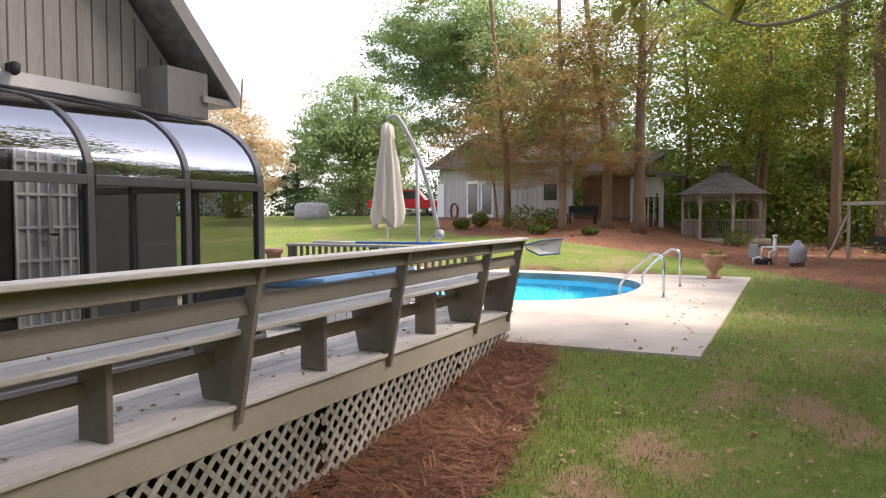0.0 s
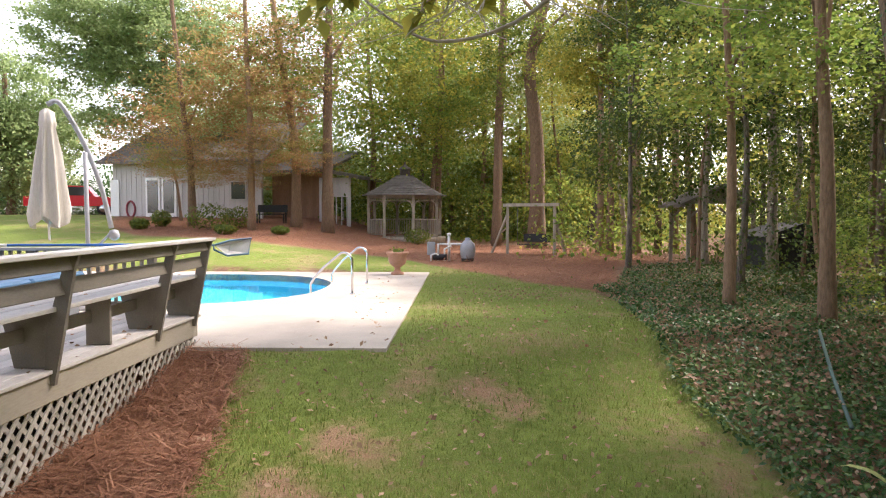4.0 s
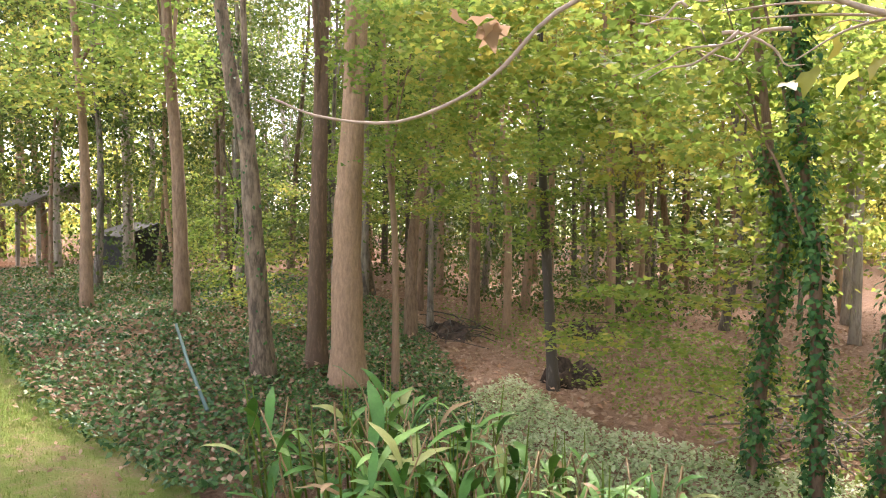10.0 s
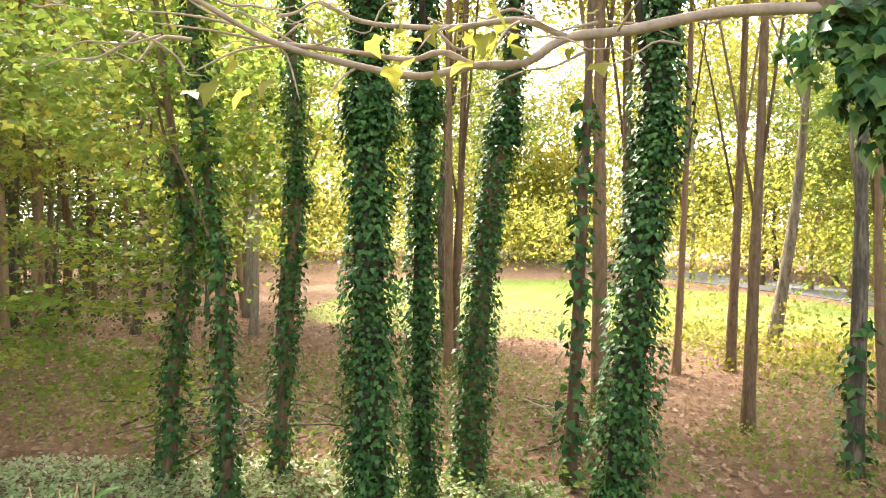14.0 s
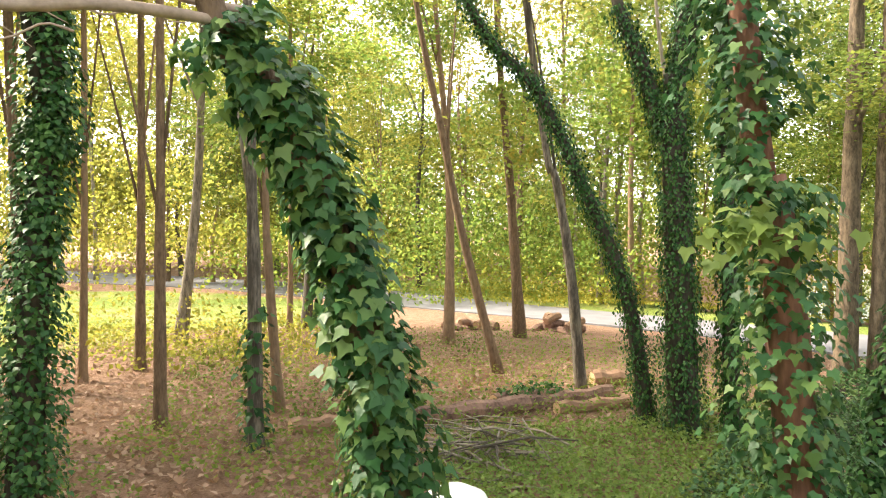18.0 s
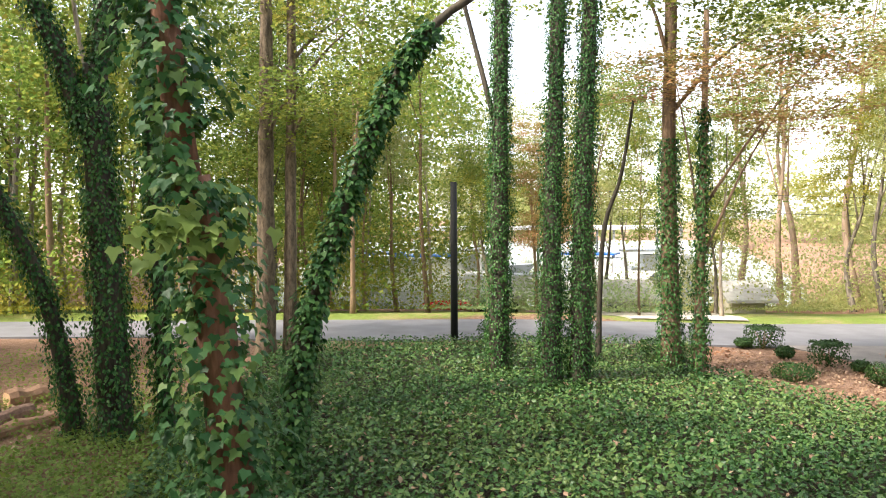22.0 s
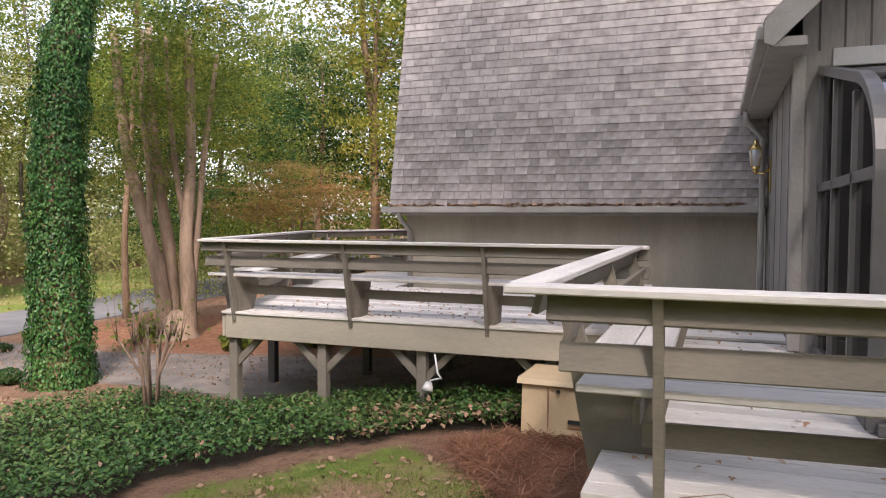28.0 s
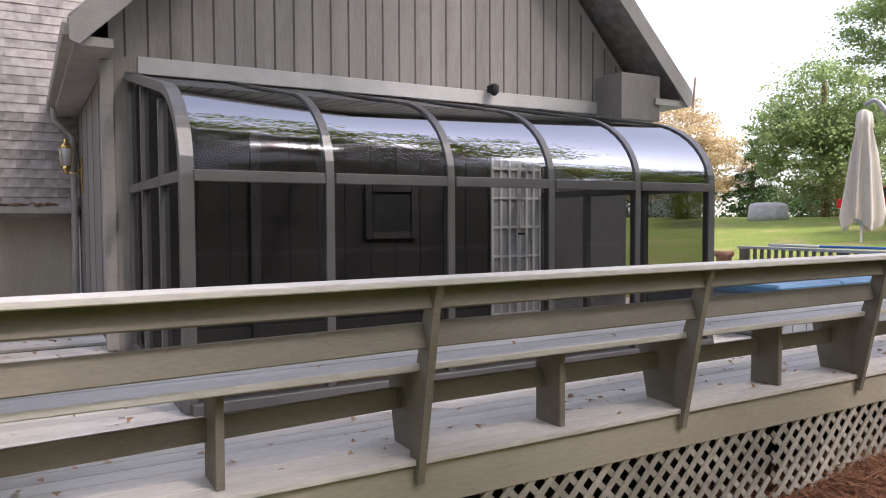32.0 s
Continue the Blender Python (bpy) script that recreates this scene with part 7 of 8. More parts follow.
while y < 6.3:
    box("picket", (8.285, y - 0.018, 0.5), (8.315, y + 0.018, 1.088), DECK, pk, 0)
    y += 0.103
net = thing("skimmer_net", (0, 0, 0), "pool skimmer net on a blue pole laid along the railing", "pool net")
tube("pole", [(8.30, 5.3, 1.15), (8.42, 3.2, 1.155)], 0.016, BLUEP, net, 8, "bright blue pole")
tube("pole_end", [(8.25, 5.95, 1.15), (8.30, 5.3, 1.15)], 0.018, PVC, net, 8, "white pole sleeve")
tube("net_frame", [(8.42, 3.2, 1.155), (8.43, 2.92, 1.15), (8.6, 2.78, 1.2), (8.85, 2.6, 1.22), (8.8, 2.62, 1.03), (8.55, 2.8, 1.02), (8.43, 2.92, 1.10), (8.43, 2.92, 1.15)], 0.012, BLUE, net, 6)
mesh_ob("net_bag", [(8.44, 2.91, 1.15), (8.6, 2.78, 1.2), (8.85, 2.6, 1.22), (8.8, 2.62, 1.03), (8.55, 2.8, 1.02), (8.66, 2.82, 1.08), (8.68, 2.81, 1.14)], [(0, 1, 6), (1, 2, 6), (2, 3, 5, 6), (3, 4, 5), (4, 0, 6, 5)], WHITE, net)
spa = thing("spa", (7.05, 5.15, DZ), "square spa with grey panelled sides and blue folding cover", "hot tub")
box("cabinet", (-0.95, -0.85, 0.002), (0.95, 0.85, 0.42), GREYP, spa, 0.02)
for k in range(9):
    box("panel", (-0.93 + k * 0.207, -0.862, 0.03), (-0.74 + k * 0.207, -0.852, 0.40), GREYP, spa, 0)
box("cover", (-1.0, -0.9, 0.421), (-0.01, 0.9, 0.52), BLUE, spa, 0.025)
box("cover", (0.01, -0.9, 0.421), (1.0, 0.9, 0.52), BLUE, spa, 0.025)
pot = thing("flower_pot", (8.2, 6.6, DZ), "small orange clay pot by the railing", "pot")
lathe("bowl", [(0.09, 0.0), (0.12, 0.25), (0.14, 0.26), (0.14, 0.3), (0.1, 0.3)], TERRA, pot, 14)
lathe("stand", [(0.1, 0.31), (0.1, 0.62), (0.13, 0.64), (0.13, 0.7)], TERRA, pot, 14)

# ---- outbuilding ----
A2, B2 = Vector((38.2, 18.6, 0)), Vector((35.8, 6.6, 0))
ob2 = thing("outbuilding", (37, 12, 0), "pale grey board-sided garage with a dark shingled roof", "building")
ob2.location = (0, 0, 0)
zb = 0.6
d2 = (B2 - A2).normalized(); n2 = Vector((-d2.y, d2.x, 0))
if n2.x < 0:
    n2 = -n2


def wall_seg(name, s0, s1, z0, z1, th, material, off=0.0):
    p, q = A2 + d2 * s0 + n2 * (off + th / 2), A2 + d2 * s1 + n2 * (off + th / 2)
    return beam(name, p + Vector((0, 0, (z0 + z1) / 2)), q + Vector((0, 0, (z0 + z1) / 2)), th, z1 - z0, material, ob2)


wall_seg("wall", 0, 8.6, zb, 4.3, 0.2, GREYWALL)
wall_seg("wall", 8.6, 11.6, zb, 3.6, 0.2, BROWNWALL, 1.2)
s = 0.2
while s < 8.5:
    wall_seg("batten", s, s + 0.04, zb, 4.28, 0.02, GREYWALL, -0.022)
    s += 0.3
for s0, s1 in ((2.0, 2.85), (2.95, 3.8)):
    wall_seg("door_frame", s0, s1, 1.35, 3.4, 0.06, WHITE, -0.065)
    wall_seg("door_glass", s0 + 0.12, s1 - 0.12, 1.55, 3.25, 0.02, CARGLASS, -0.09)
wall_seg("window_frame", 6.9, 7.8, 2.2, 3.2, 0.06, GREYWALL, -0.065)
wall_seg("window_glass", 6.97, 7.73, 2.27, 3.13, 0.02, CARGLASS, -0.09)
wall_seg("door_frame", -0.1, 0.4, 1.3, 3.3, 0.06, WHITE, -0.065)
p = A2 + d2 * 1.1 - n2 * 0.06 + Vector((0, 0, 1.75))
hose = tagged(tube("garden_hose", [p + d2 * 0.25 * math.cos(a) + Vector((0, 0, 0.42 * math.sin(a))) for a in np.linspace(0, 12.6, 40)], 0.05, mat("red_rubber_hose", (0.25, 0.05, 0.06), 0.6, 0.2, 8, 30, 0.05), None, 6), "coiled dark red hose hung on a grey wall", "hose")
# roof: slope rising away from the yard, lower over the lean-to
for s0, s1, za, zc, o in ((-0.6, 8.9, 4.1, 6.6, -0.5), (8.9, 12.2, 3.55, 4.9, -0.4)):
    a, b = A2 + d2 * s0 + n2 * o, A2 + d2 * s1 + n2 * o
    c, e = b + n2 * 5.5, a + n2 * 5.5
    V = [a + Vector((0, 0, za)), b + Vector((0, 0, za)), c + Vector((0, 0, zc)), e + Vector((0, 0, zc))]
    V += [v + Vector((0, 0, 0.14)) for v in V]
    mesh_ob("roof", V, [(0, 3, 2, 1), (4, 5, 6, 7), (0, 1, 5, 4), (1, 2, 6, 5), (2, 3, 7, 6), (3, 0, 4, 7)], DARKROOF, ob2)
# carport with posts
for s in (11.8, 13.3):
    for o in (0.0, 3.0):
        q = A2 + d2 * s + n2 * o
        beam("post", q + Vector((0, 0, gz(q.x, q.y))), q + Vector((0, 0, 3.3)), 0.14, 0.14, GREYWALL, ob2)
wall_seg("panel", 11.8, 13.3, 2.35, 3.3, 0.08, GREYWALL, 0.0)
for k in range(5):
    wall_seg("stud", 12.0 + k * 0.28, 12.05 + k * 0.28, 0.5, 2.35, 0.05, GREYWALL, 0.05)
a, b = A2 + d2 * 11.2 - n2 * 0.5, A2 + d2 * 13.9 - n2 * 0.5
V = [a + Vector((0, 0, 3.75)), b + Vector((0, 0, 3.2)), b + n2 * 4 + Vector((0, 0, 3.2)), a + n2 * 4 + Vector((0, 0, 3.75))]
V += [v + Vector((0, 0, 0.15)) for v in V]
mesh_ob("carport_roof", V, [(0, 3, 2, 1), (4, 5, 6, 7), (0, 1, 5, 4), (1, 2, 6, 5), (2, 3, 7, 6), (3, 0, 4, 7)], DARKROOF, ob2)
bench = thing("garden_bench", (33.6, 8.9, gz(33.6, 8.9)), "dark slatted garden bench against the outbuilding", "bench")
box("seat", (-0.25, -0.7, 0.4), (0.25, 0.7, 0.45), RUBBER, bench)
box("backrest", (0.22, -0.7, 0.5), (0.27, 0.7, 0.85), RUBBER, bench)
for y in (-0.62, 0.62):
    box("leg", (-0.22, y - 0.03, 0), (-0.16, y + 0.03, 0.4), RUBBER, bench)
    box("leg", (0.18, y - 0.03, 0), (0.24, y + 0.03, 0.5), RUBBER, bench)

# pickup truck
tr = thing("pickup_truck", (45.0, 24.3, gz(45, 24.3)), "bright red pickup truck parked on the drive", "pickup truck")
tr.rotation_euler = (0, 0, radians(-72))
prism("body", [(-2.7, 0.55), (2.6, 0.55), (2.7, 0.8), (2.65, 1.05), (1.25, 1.15), (-0.55, 1.15), (-2.7, 1.12)], "y", -0.95, 0.95, REDP, tr)
prism("cab", [(-0.75, 1.15), (1.25, 1.15), (0.75, 1.8), (-0.6, 1.82)], "y", -0.85, 0.85, REDP, tr)
for sy2 in (-0.862, 0.856):
    prism("side_window", [(-0.6, 1.2), (1.05, 1.2), (0.66, 1.72), (-0.52, 1.74)], "y", sy2, sy2 + 0.006, CARGLASS, tr)
    for x in (-1.75, 1.75):
        w = tube("wheel", [(x, sy2 * 1.02 - 0.06, 0.4), (x, sy2 * 1.02 + 0.06, 0.4)], 0.4, RUBBER, tr, 18)
        tube("rim", [(x, sy2 * 1.1 - 0.02, 0.4), (x, sy2 * 1.1 + 0.02, 0.4)], 0.25, CHROME, w, 14)
    box("step_bar", (-1.1, sy2 * 1.08 - 0.02, 0.42), (1.1, sy2 * 1.08 + 0.02, 0.5), CHROME, tr)
box("bumper", (2.62, -0.9, 0.45), (2.78, 0.9, 0.68), CHROME, tr, 0.02)

wc = thing("well_cover", (37.3, 27.0, gz(37.3, 27.0)), "large rounded grey stone-like cover on the lawn", "cover")
lathe("shell", [(1.12, -0.1), (1.1, 0.3), (1.03, 0.75), (0.95, 0.9), (0.7, 0.98), (0.01, 1.0)], STONE, wc, 24)

# trees across the far lawn
tree((46.5, 29.4), [(0.1, 0, 3.0), (0, 0.1, 7.0)], 0.3, ("pear_dense", [(0, 0, 5.6, 4.3, 3.6), (0.2, 0.3, 9.0, 3.7, 3.4), (-1.5, 0.8, 6.6, 3.4, 3.2), (0.5, -1.5, 6.8, 3.2, 3.2)]), label="round full-crowned shade tree on the far lawn", height=10, group="lawn trees")
t = tree((50, 37.5), [(0, 0, 2.5), (0, 0.1, 4.5)], 0.2, ("dark_dense", [(0, 0, 2.6, 2.5, 1.5), (0, 0, 4.0, 1.7, 1.5), (0, 0, 5.6, 0.8, 1.3)]), label="small dark evergreen at the lawn's edge", height=6, group="lawn trees")
tree((52, 30.5), [(0, 0, 2.5), (0, 0.1, 4.5)], 0.2, ("dark_dense", [(0, -3, 2.4, 2.2, 1.4), (0, 2, 2.4, 2.5, 1.4)]), label="dark evergreen hedge trees beyond the truck", height=5, group="lawn trees")
tree((49, 44.0), [(0.3, 0.2, 4.0), (0.8, -0.3, 9.0)], 0.2, ("tan_dense", [(0, 0, 7.5, 4.4, 3.4), (0.6, 2.5, 9.5, 4.0, 3.2), (0, -3.0, 5.5, 3.4, 2.6), (-1, 4.0, 6.0, 3.8, 3.4)]), label="thin pale autumn tree with bare twigs", height=12, group="lawn trees")
tree((38.0, 33.5), [(0, 0, 2.0), (0, 0.1, 3.0)], 0.1, ("green_dense", [(0, 0, 2.4, 1.3, 1.35)]), label="rounded green garden bush", height=2.6, name="bush", group="lawn shrubs")
tree((41.0, 16.0), [(0.5, 0.5, 6), (0, 1.0, 11)], 0.28, ("pear_dense", [(0, 3.5, 8.6, 3.4, 2.6), (-1.0, 0.5, 10.5, 3.6, 2.6), (-0.5, 5.0, 11.5, 3.4, 2.6), (-1.5, -2.0, 8.0, 3.2, 2.2), (-2.0, 2.4, 12.5, 3.4, 2.4), (-2.5, -1.0, 11.8, 3.2, 2.2)]), label="large green hardwood overhanging the outbuilding", height=13, group="lawn trees")
hs = thing("far_house", (60, 52, gz(60, 52)), "distant white house behind trees", "house")
box("wall", (-3, -3, -0.5), (3, 3, 2.6), WHITE, hs)
prism("roof", [(-3.4, 2.6), (0, 4.2), (3.4, 2.6)], "x", -3.3, 3.3, STONE, hs)


def shrub(x, y, w, h, material, label, square=False, name="shrub", group="garden shrubs", n=900, leaf=0.07):
    """A bush: twigs and a shell of small leaves, square-cut or loose."""
    t = thing(name, (x, y, gz(x, y)), label, "shrub", group)
    q = np.random.default_rng(int(abs(x * 37 + y * 11)) + 5)
    u = q.normal(size=(n, 3)); u /= np.linalg.norm(u, axis=1, keepdims=True)
    if square:
        u = q.uniform(-1, 1, (n, 3))
        side = q.choice(3, n, p=[0.27, 0.27, 0.46])
        u[np.arange(n), side] = np.where(side == 2, 1, np.sign(u[np.arange(n), side]))
    u *= q.uniform(0.85 if square else 0.72, 1.02, n)[:, None] * (1 + 0.08 * np.sin(u[:, :1] * 7 + x) * np.sin(u[:, 1:2] * 6))
    P = u * np.array([w / 2, w / 2, h / 2]) + np.array([0, 0, h / 2 + 0.03])
    P[:, 2] = np.maximum(P[:, 2], 0.02)
    V, T = leaf_cloud(P, leaf, u * 1.5, 0.6, False, int(abs(x * 7)) + 3)
    fast_mesh("foliage", V, T, material, t)
    for k in range(5):
        a = k * 1.3
        tube("stem", [(0, 0, -0.05), (w * 0.12 * math.cos(a), w * 0.12 * math.sin(a), h * 0.4), (w * 0.3 * math.cos(a), w * 0.3 * math.sin(a), h * 0.8)], [0.02, 0.015, 0.006], BARK, t, 5)
    return t


for x, y, w, h in ((31.5, 13.2, 0.9, 0.7), (30.0, 10.6, 2.0, 1.1), (31.0, 9.6, 1.6, 0.9), (28.2, 9.3, 0.9, 0.35), (28.5, 7.2, 0.7, 0.3), (30.2, 13.6, 0.8, 0.45)):
    shrub(x, y, w, h, L_GREEN, "leafy green shrub in the straw bed", n=700, leaf=0.11)
shrub(32.0, 2.0, 1.3, 0.7, L_GREEN, "low shrub at the foot of the gazebo", n=600, leaf=0.1)
tree((34.8, 13.6), [(0.2, 0.3, 3.0), (0.1, 0.8, 5.0)], 0.07, ("green_far", [(0, 0.5, 4.2, 1.6, 1.1)]), label="multi-stemmed crape myrtle by the doors", height=5, group="lawn trees")

# ---- front yard ----
gen = thing("generator", (-1.15, 7.08, gz(-1.15, 7.0) - 0.08), "tan metal standby generator box on a grey pad", "generator")
gen.rotation_euler = (0, 0, radians(-3))
box("pad", (-0.62, -0.42, -0.12), (0.72, 0.34, 0.07), STONE, gen, 0.01)
prism("case", [(-0.36, 0.072), (0.28, 0.072), (0.28, 0.60), (-0.32, 0.60)], "x", -0.56, 0.66, TAN, gen)
prism("lid", [(-0.37, 0.60), (0.31, 0.60), (0.30, 0.66), (-0.34, 0.65)], "x", -0.60, 0.70, TAN, gen)
box("panel_seam", (-0.30, -0.352, 0.1), (-0.292, -0.335, 0.58), BROWNWALL, gen, 0)
box("lettering_bar", (-0.1, -0.366, 0.255), (0.28, -0.352, 0.29), BLACK, gen, 0)
box("lettering_bar", (-0.1, -0.366, 0.215), (0.28, -0.354, 0.234), BROWNWALL, gen, 0)
for x in (-0.2, 0.2):
    box("latch", (x - 0.015, -0.36, 0.53), (x + 0.015, -0.342, 0.56), BLACK, gen, 0)

lan = thing("wall_lantern", (0.6, 10.55, 2.15), "brass coach lantern on the house wall", "lantern")
lan.location = (0.62, 10.5, 2.2)
lathe("top", [(0.085, 0.22), (0.06, 0.27), (0.02, 0.3), (0.03, 0.33), (0.005, 0.36)], BRASS, lan, 8, (-0.14, 0, 0))
lathe("glass", [(0.06, 0.0), (0.085, 0.22)], PANE, lan, 8, (-0.14, 0, 0))
for k in range(4):
    a = k * math.pi / 2 + 0.78
    tube("bar", [(-0.14 + 0.062 * math.cos(a), 0.062 * math.sin(a), 0), (-0.14 + 0.088 * math.cos(a), 0.088 * math.sin(a), 0.22)], 0.007, BRASS, lan, 5)
lathe("bottom", [(0.02, -0.1), (0.03, -0.06), (0.065, 0.0)], BRASS, lan, 8, (-0.14, 0, 0))
tube("arm", [(0.04, 0, -0.02), (-0.04, 0, -0.1), (-0.14, 0, -0.08)], 0.012, BRASS, lan, 6)
box("backplate", (0.03, -0.05, -0.35), (0.05, 0.05, 0.12), BRASS, lan)

for x, y, w, h in ((-14.92, 6.11, 0.6, 0.42), (-12.85, 6.4, 0.52, 0.4), (-14.67, 9.83, 0.66, 0.45)):
    shrub(x, y, w, h, L_DARK, "square-clipped dark green boxwood by the drive", True, "boxwood", "clipped boxwoods", 1600, 0.045)
for x, y, w, h in ((-14.89, 5.7, 0.36, 0.18), (-13.53, 5.95, 0.34, 0.22), (-11.21, 5.07, 0.7, 0.28), (-12.19, 6.6, 0.3, 0.2), (-11.03, 6.3, 0.46, 0.36), (-10.8, 6.7, 0.42, 0.32), (-13.61, 10.05, 0.8, 0.4), (-13.0, 10.1, 0.46, 0.18), (-10.14, 8.0, 0.42, 0.24), (-14.7, 0.6, 0.7, 0.5), (-12.9, 3.4, 0.7, 0.4)):
    shrub(x, y, w, h, L_DARK, "low rounded evergreen shrub", n=900, leaf=0.045)
for x, y in ((-8.6, 11.6), (-7.2, 12.2), (-11.5, 12.5), (-13.5, 11.4)):
    shrub(x, y, 0.6, 0.32, L_GREEN, "grassy green tuft in the straw", n=260, leaf=0.16)

mb = thing("mailbox", (-15.7, 10.75, gz(-15.7, 10.75)), "dark mailbox on a wooden post", "mailbox")
box("post", (-0.05, -0.05, -0.1), (0.05, 0.05, 0.62), RUBBER, mb)
V, F = tube_arrays([(-0.3, 0, 0.56), (0.25, 0, 0.56)], [0.11, 0.11], 14)
mesh_ob("box", V, F, RUBBER, mb)
box("arm", (-0.25, -0.03, 0.4), (0.2, 0.03, 0.45), RUBBER, mb)
box("flag", (0.0, -0.13, 0.58), (0.1, -0.12, 0.7), REDP, mb, 0)

up = thing("dark_post", (-14.5, -0.2, gz(-14.5, -0.2)), "slim dark wooden post at the roadside", "post")
tube("shaft", [(0, 0, -0.2), (0.02, 0, 1.6), (0.03, 0, 3.25)], [0.075, 0.07, 0.065], RUBBER, up, 8)

# crape myrtles
cm = thing("crape_myrtle", (-10.8, 12.5, gz(-10.8, 12.5)), "crape myrtle with several smooth pale tan stems", "tree")
SMOOTH = mat("smooth_tan_bark", (0.27, 0.19, 0.13), 0.75, 0.45, 4, 20, 0.2, stretch=(1, 1, 0.3))
lathe("root_flare", [(0.56, -0.15), (0.48, 0.0), (0.4, 0.2), (0.34, 0.45), (0.16, 0.62)], SMOOTH, cm, 16)
# bearing across the line of sight: u to the right as seen from the path, v away
cu, cv = Vector((0.757, 0.654, 0)), Vector((-0.654, 0.757, 0))
for r0, r1, way in ((0.19, 0.085, ((-0.22, 0, 0.0), (-0.3, 0, 1.2), (-0.62, 0.1, 2.6), (-1.0, 0.2, 4.4), (-1.15, 0.2, 6.6))),
                    (0.16, 0.07, ((-0.08, 0.15, 0.0), (-0.1, 0.2, 1.6), (-0.3, 0.3, 3.2), (-0.45, 0.3, 5.0), (-0.5, 0.4, 6.8))),
                    (0.2, 0.085, ((0.22, 0, 0.0), (0.24, -0.05, 1.0), (0.2, -0.1, 2.2), (0.32, -0.1, 4.0), (0.3, 0.0, 6.6))),
                    (0.1, 0.045, ((0.3, 0.1, 0.9), (0.42, 0.1, 2.2), (0.6, 0.2, 4.0), (0.9, 0.2, 6.2))),
                    (0.08, 0.04, ((-0.55, 0.1, 2.4), (-0.5, -0.1, 3.4), (-0.62, -0.2, 5.0), (-0.6, -0.2, 6.5))),
                    (0.075, 0.035, ((0.2, -0.1, 2.4), (0.02, -0.2, 3.6), (-0.1, -0.3, 5.2), (-0.15, -0.3, 6.4)))):
    pts = [Vector(p) for p in curve_pts([tuple(cu * a + cv * b + Vector((0, 0, c - 0.05))) for a, b, c in way], 12)]
    tube("stem", pts, [(r0 + (r1 - r0) * q / 12) * (1 + 0.07 * math.sin(q * 1.9)) for q in range(13)], SMOOTH, cm, 10)
for dx, dy, z, r, h in ((-0.6, -1.6, 5.2, 1.5, 1.0), (0.2, 0.4, 5.8, 1.6, 1.1), (0.6, 1.6, 5.0, 1.5, 1.0), (-0.3, -0.6, 3.6, 1.1, 0.6), (-0.7, -1.1, 6.6, 1.6, 1.2), (0.5, 0.7, 6.8, 1.6, 1.2), (0.3, -0.2, 4.6, 1.2, 0.7)):
    add_crown(cm, crown_of("green_mid", 1), (dx, dy, z), (r, r, h), dx)
STEMB = mat("grey_brown_stems", (0.2, 0.14, 0.1), 0.85, 0.4, 8, 30, 0.3)
cs = thing("pruned_shrub", (-6.45, 7.0, gz(-6.45, 7.0)), "hard-pruned many-stemmed crape myrtle stub", "shrub")
for k in range(11):
    a = k * 0.571 * 2.2
    sp = 0.1 + 0.035 * k
    tube("stem", [(0.06 * math.cos(a), 0.06 * math.sin(a), -0.05), (0.1 * math.cos(a), 0.1 * math.sin(a), 0.5), (sp * math.cos(a), sp * math.sin(a), 1.0 + 0.06 * (k % 4))], [0.028, 0.021, 0.012], STEMB, cs, 6)
    for j in range(4):
        b = a + j - 1.5
        tube("twig", [(sp * math.cos(a), sp * math.sin(a), 0.95), (sp * math.cos(a) + 0.12 * math.cos(b), sp * math.sin(a) + 0.12 * math.sin(b), 1.25 + 0.08 * j)], [0.007, 0.003], STEMB, cs, 4)
V, T = leaf_cloud(np.column_stack([rng.normal(0, 0.26, (260, 2)), rng.uniform(0.85, 1.45, 260)]), 0.06, None, 1.0, False, 15)
fast_mesh("leaves", V, T, L_GREEN, cs)

tree((-9.6, 15.2), [(0.1, 0.1, 0.2), (0.0, 0.4, 1.5)], 0.07, ("rust_near", [(0, 0, 1.6, 1.5, 0.45), (0.3, 1.2, 2.0, 1.5, 0.45), (-0.6, -0.9, 1.9, 1.3, 0.4), (0.1, 0.3, 2.5, 1.4, 0.5)]), label="low layered maple with rust-pink leaves", height=2.2, group="garden trees")
ws = thing("stone_planter", (-7.6, 13.4, gz(-7.6, 13.4)), "low pale block planter with a small wooden roof frame", "planter")
box("block", (-0.7, -0.5, -0.1), (0.7, 0.5, 0.55), STONE, ws, 0.02)
for x in (-0.5, 0.5):
    beam("post", (x, 0, 0.55), (x, 0, 1.3), 0.06, 0.06, WOODGREY, ws)
prism("roof", [(-0.55, 1.2), (0, 1.6), (0.55, 1.2), (0.55, 1.26), (0, 1.68), (-0.55, 1.26)], "x", -0.65, 0.65, WOODGREY, ws)
fl = tagged(tube("flood_lamp", [(-2.95, 7.42, -0.32), (-2.95, 7.36, -0.4)], [0.04, 0.07], WHITE, None, 10), "small white outdoor lamp on a deck post", "lamp")
lp = tagged(tube("cable", [(-2.9, 7.47, 0.0), (-2.85, 7.42, -0.2), (-2.8, 7.4, -0.25), (-2.95, 7.46, -0.3), (-2.98, 7.46, -0.5)], 0.012, WHITE, None, 6), "loop of white cable on a deck post", "cable")

# white ornament beside the leaning trunk
orn = thing("garden_ornament", (-3.45, -3.3, gz(-3.45, -3.3)), "white glazed garden ornament with a rounded back", "ornament")
lathe("body", [(0.2, 0.0), (0.26, 0.12), (0.27, 0.26), (0.2, 0.38), (0.08, 0.44), (0.01, 0.45)], WHITE, orn, 22)
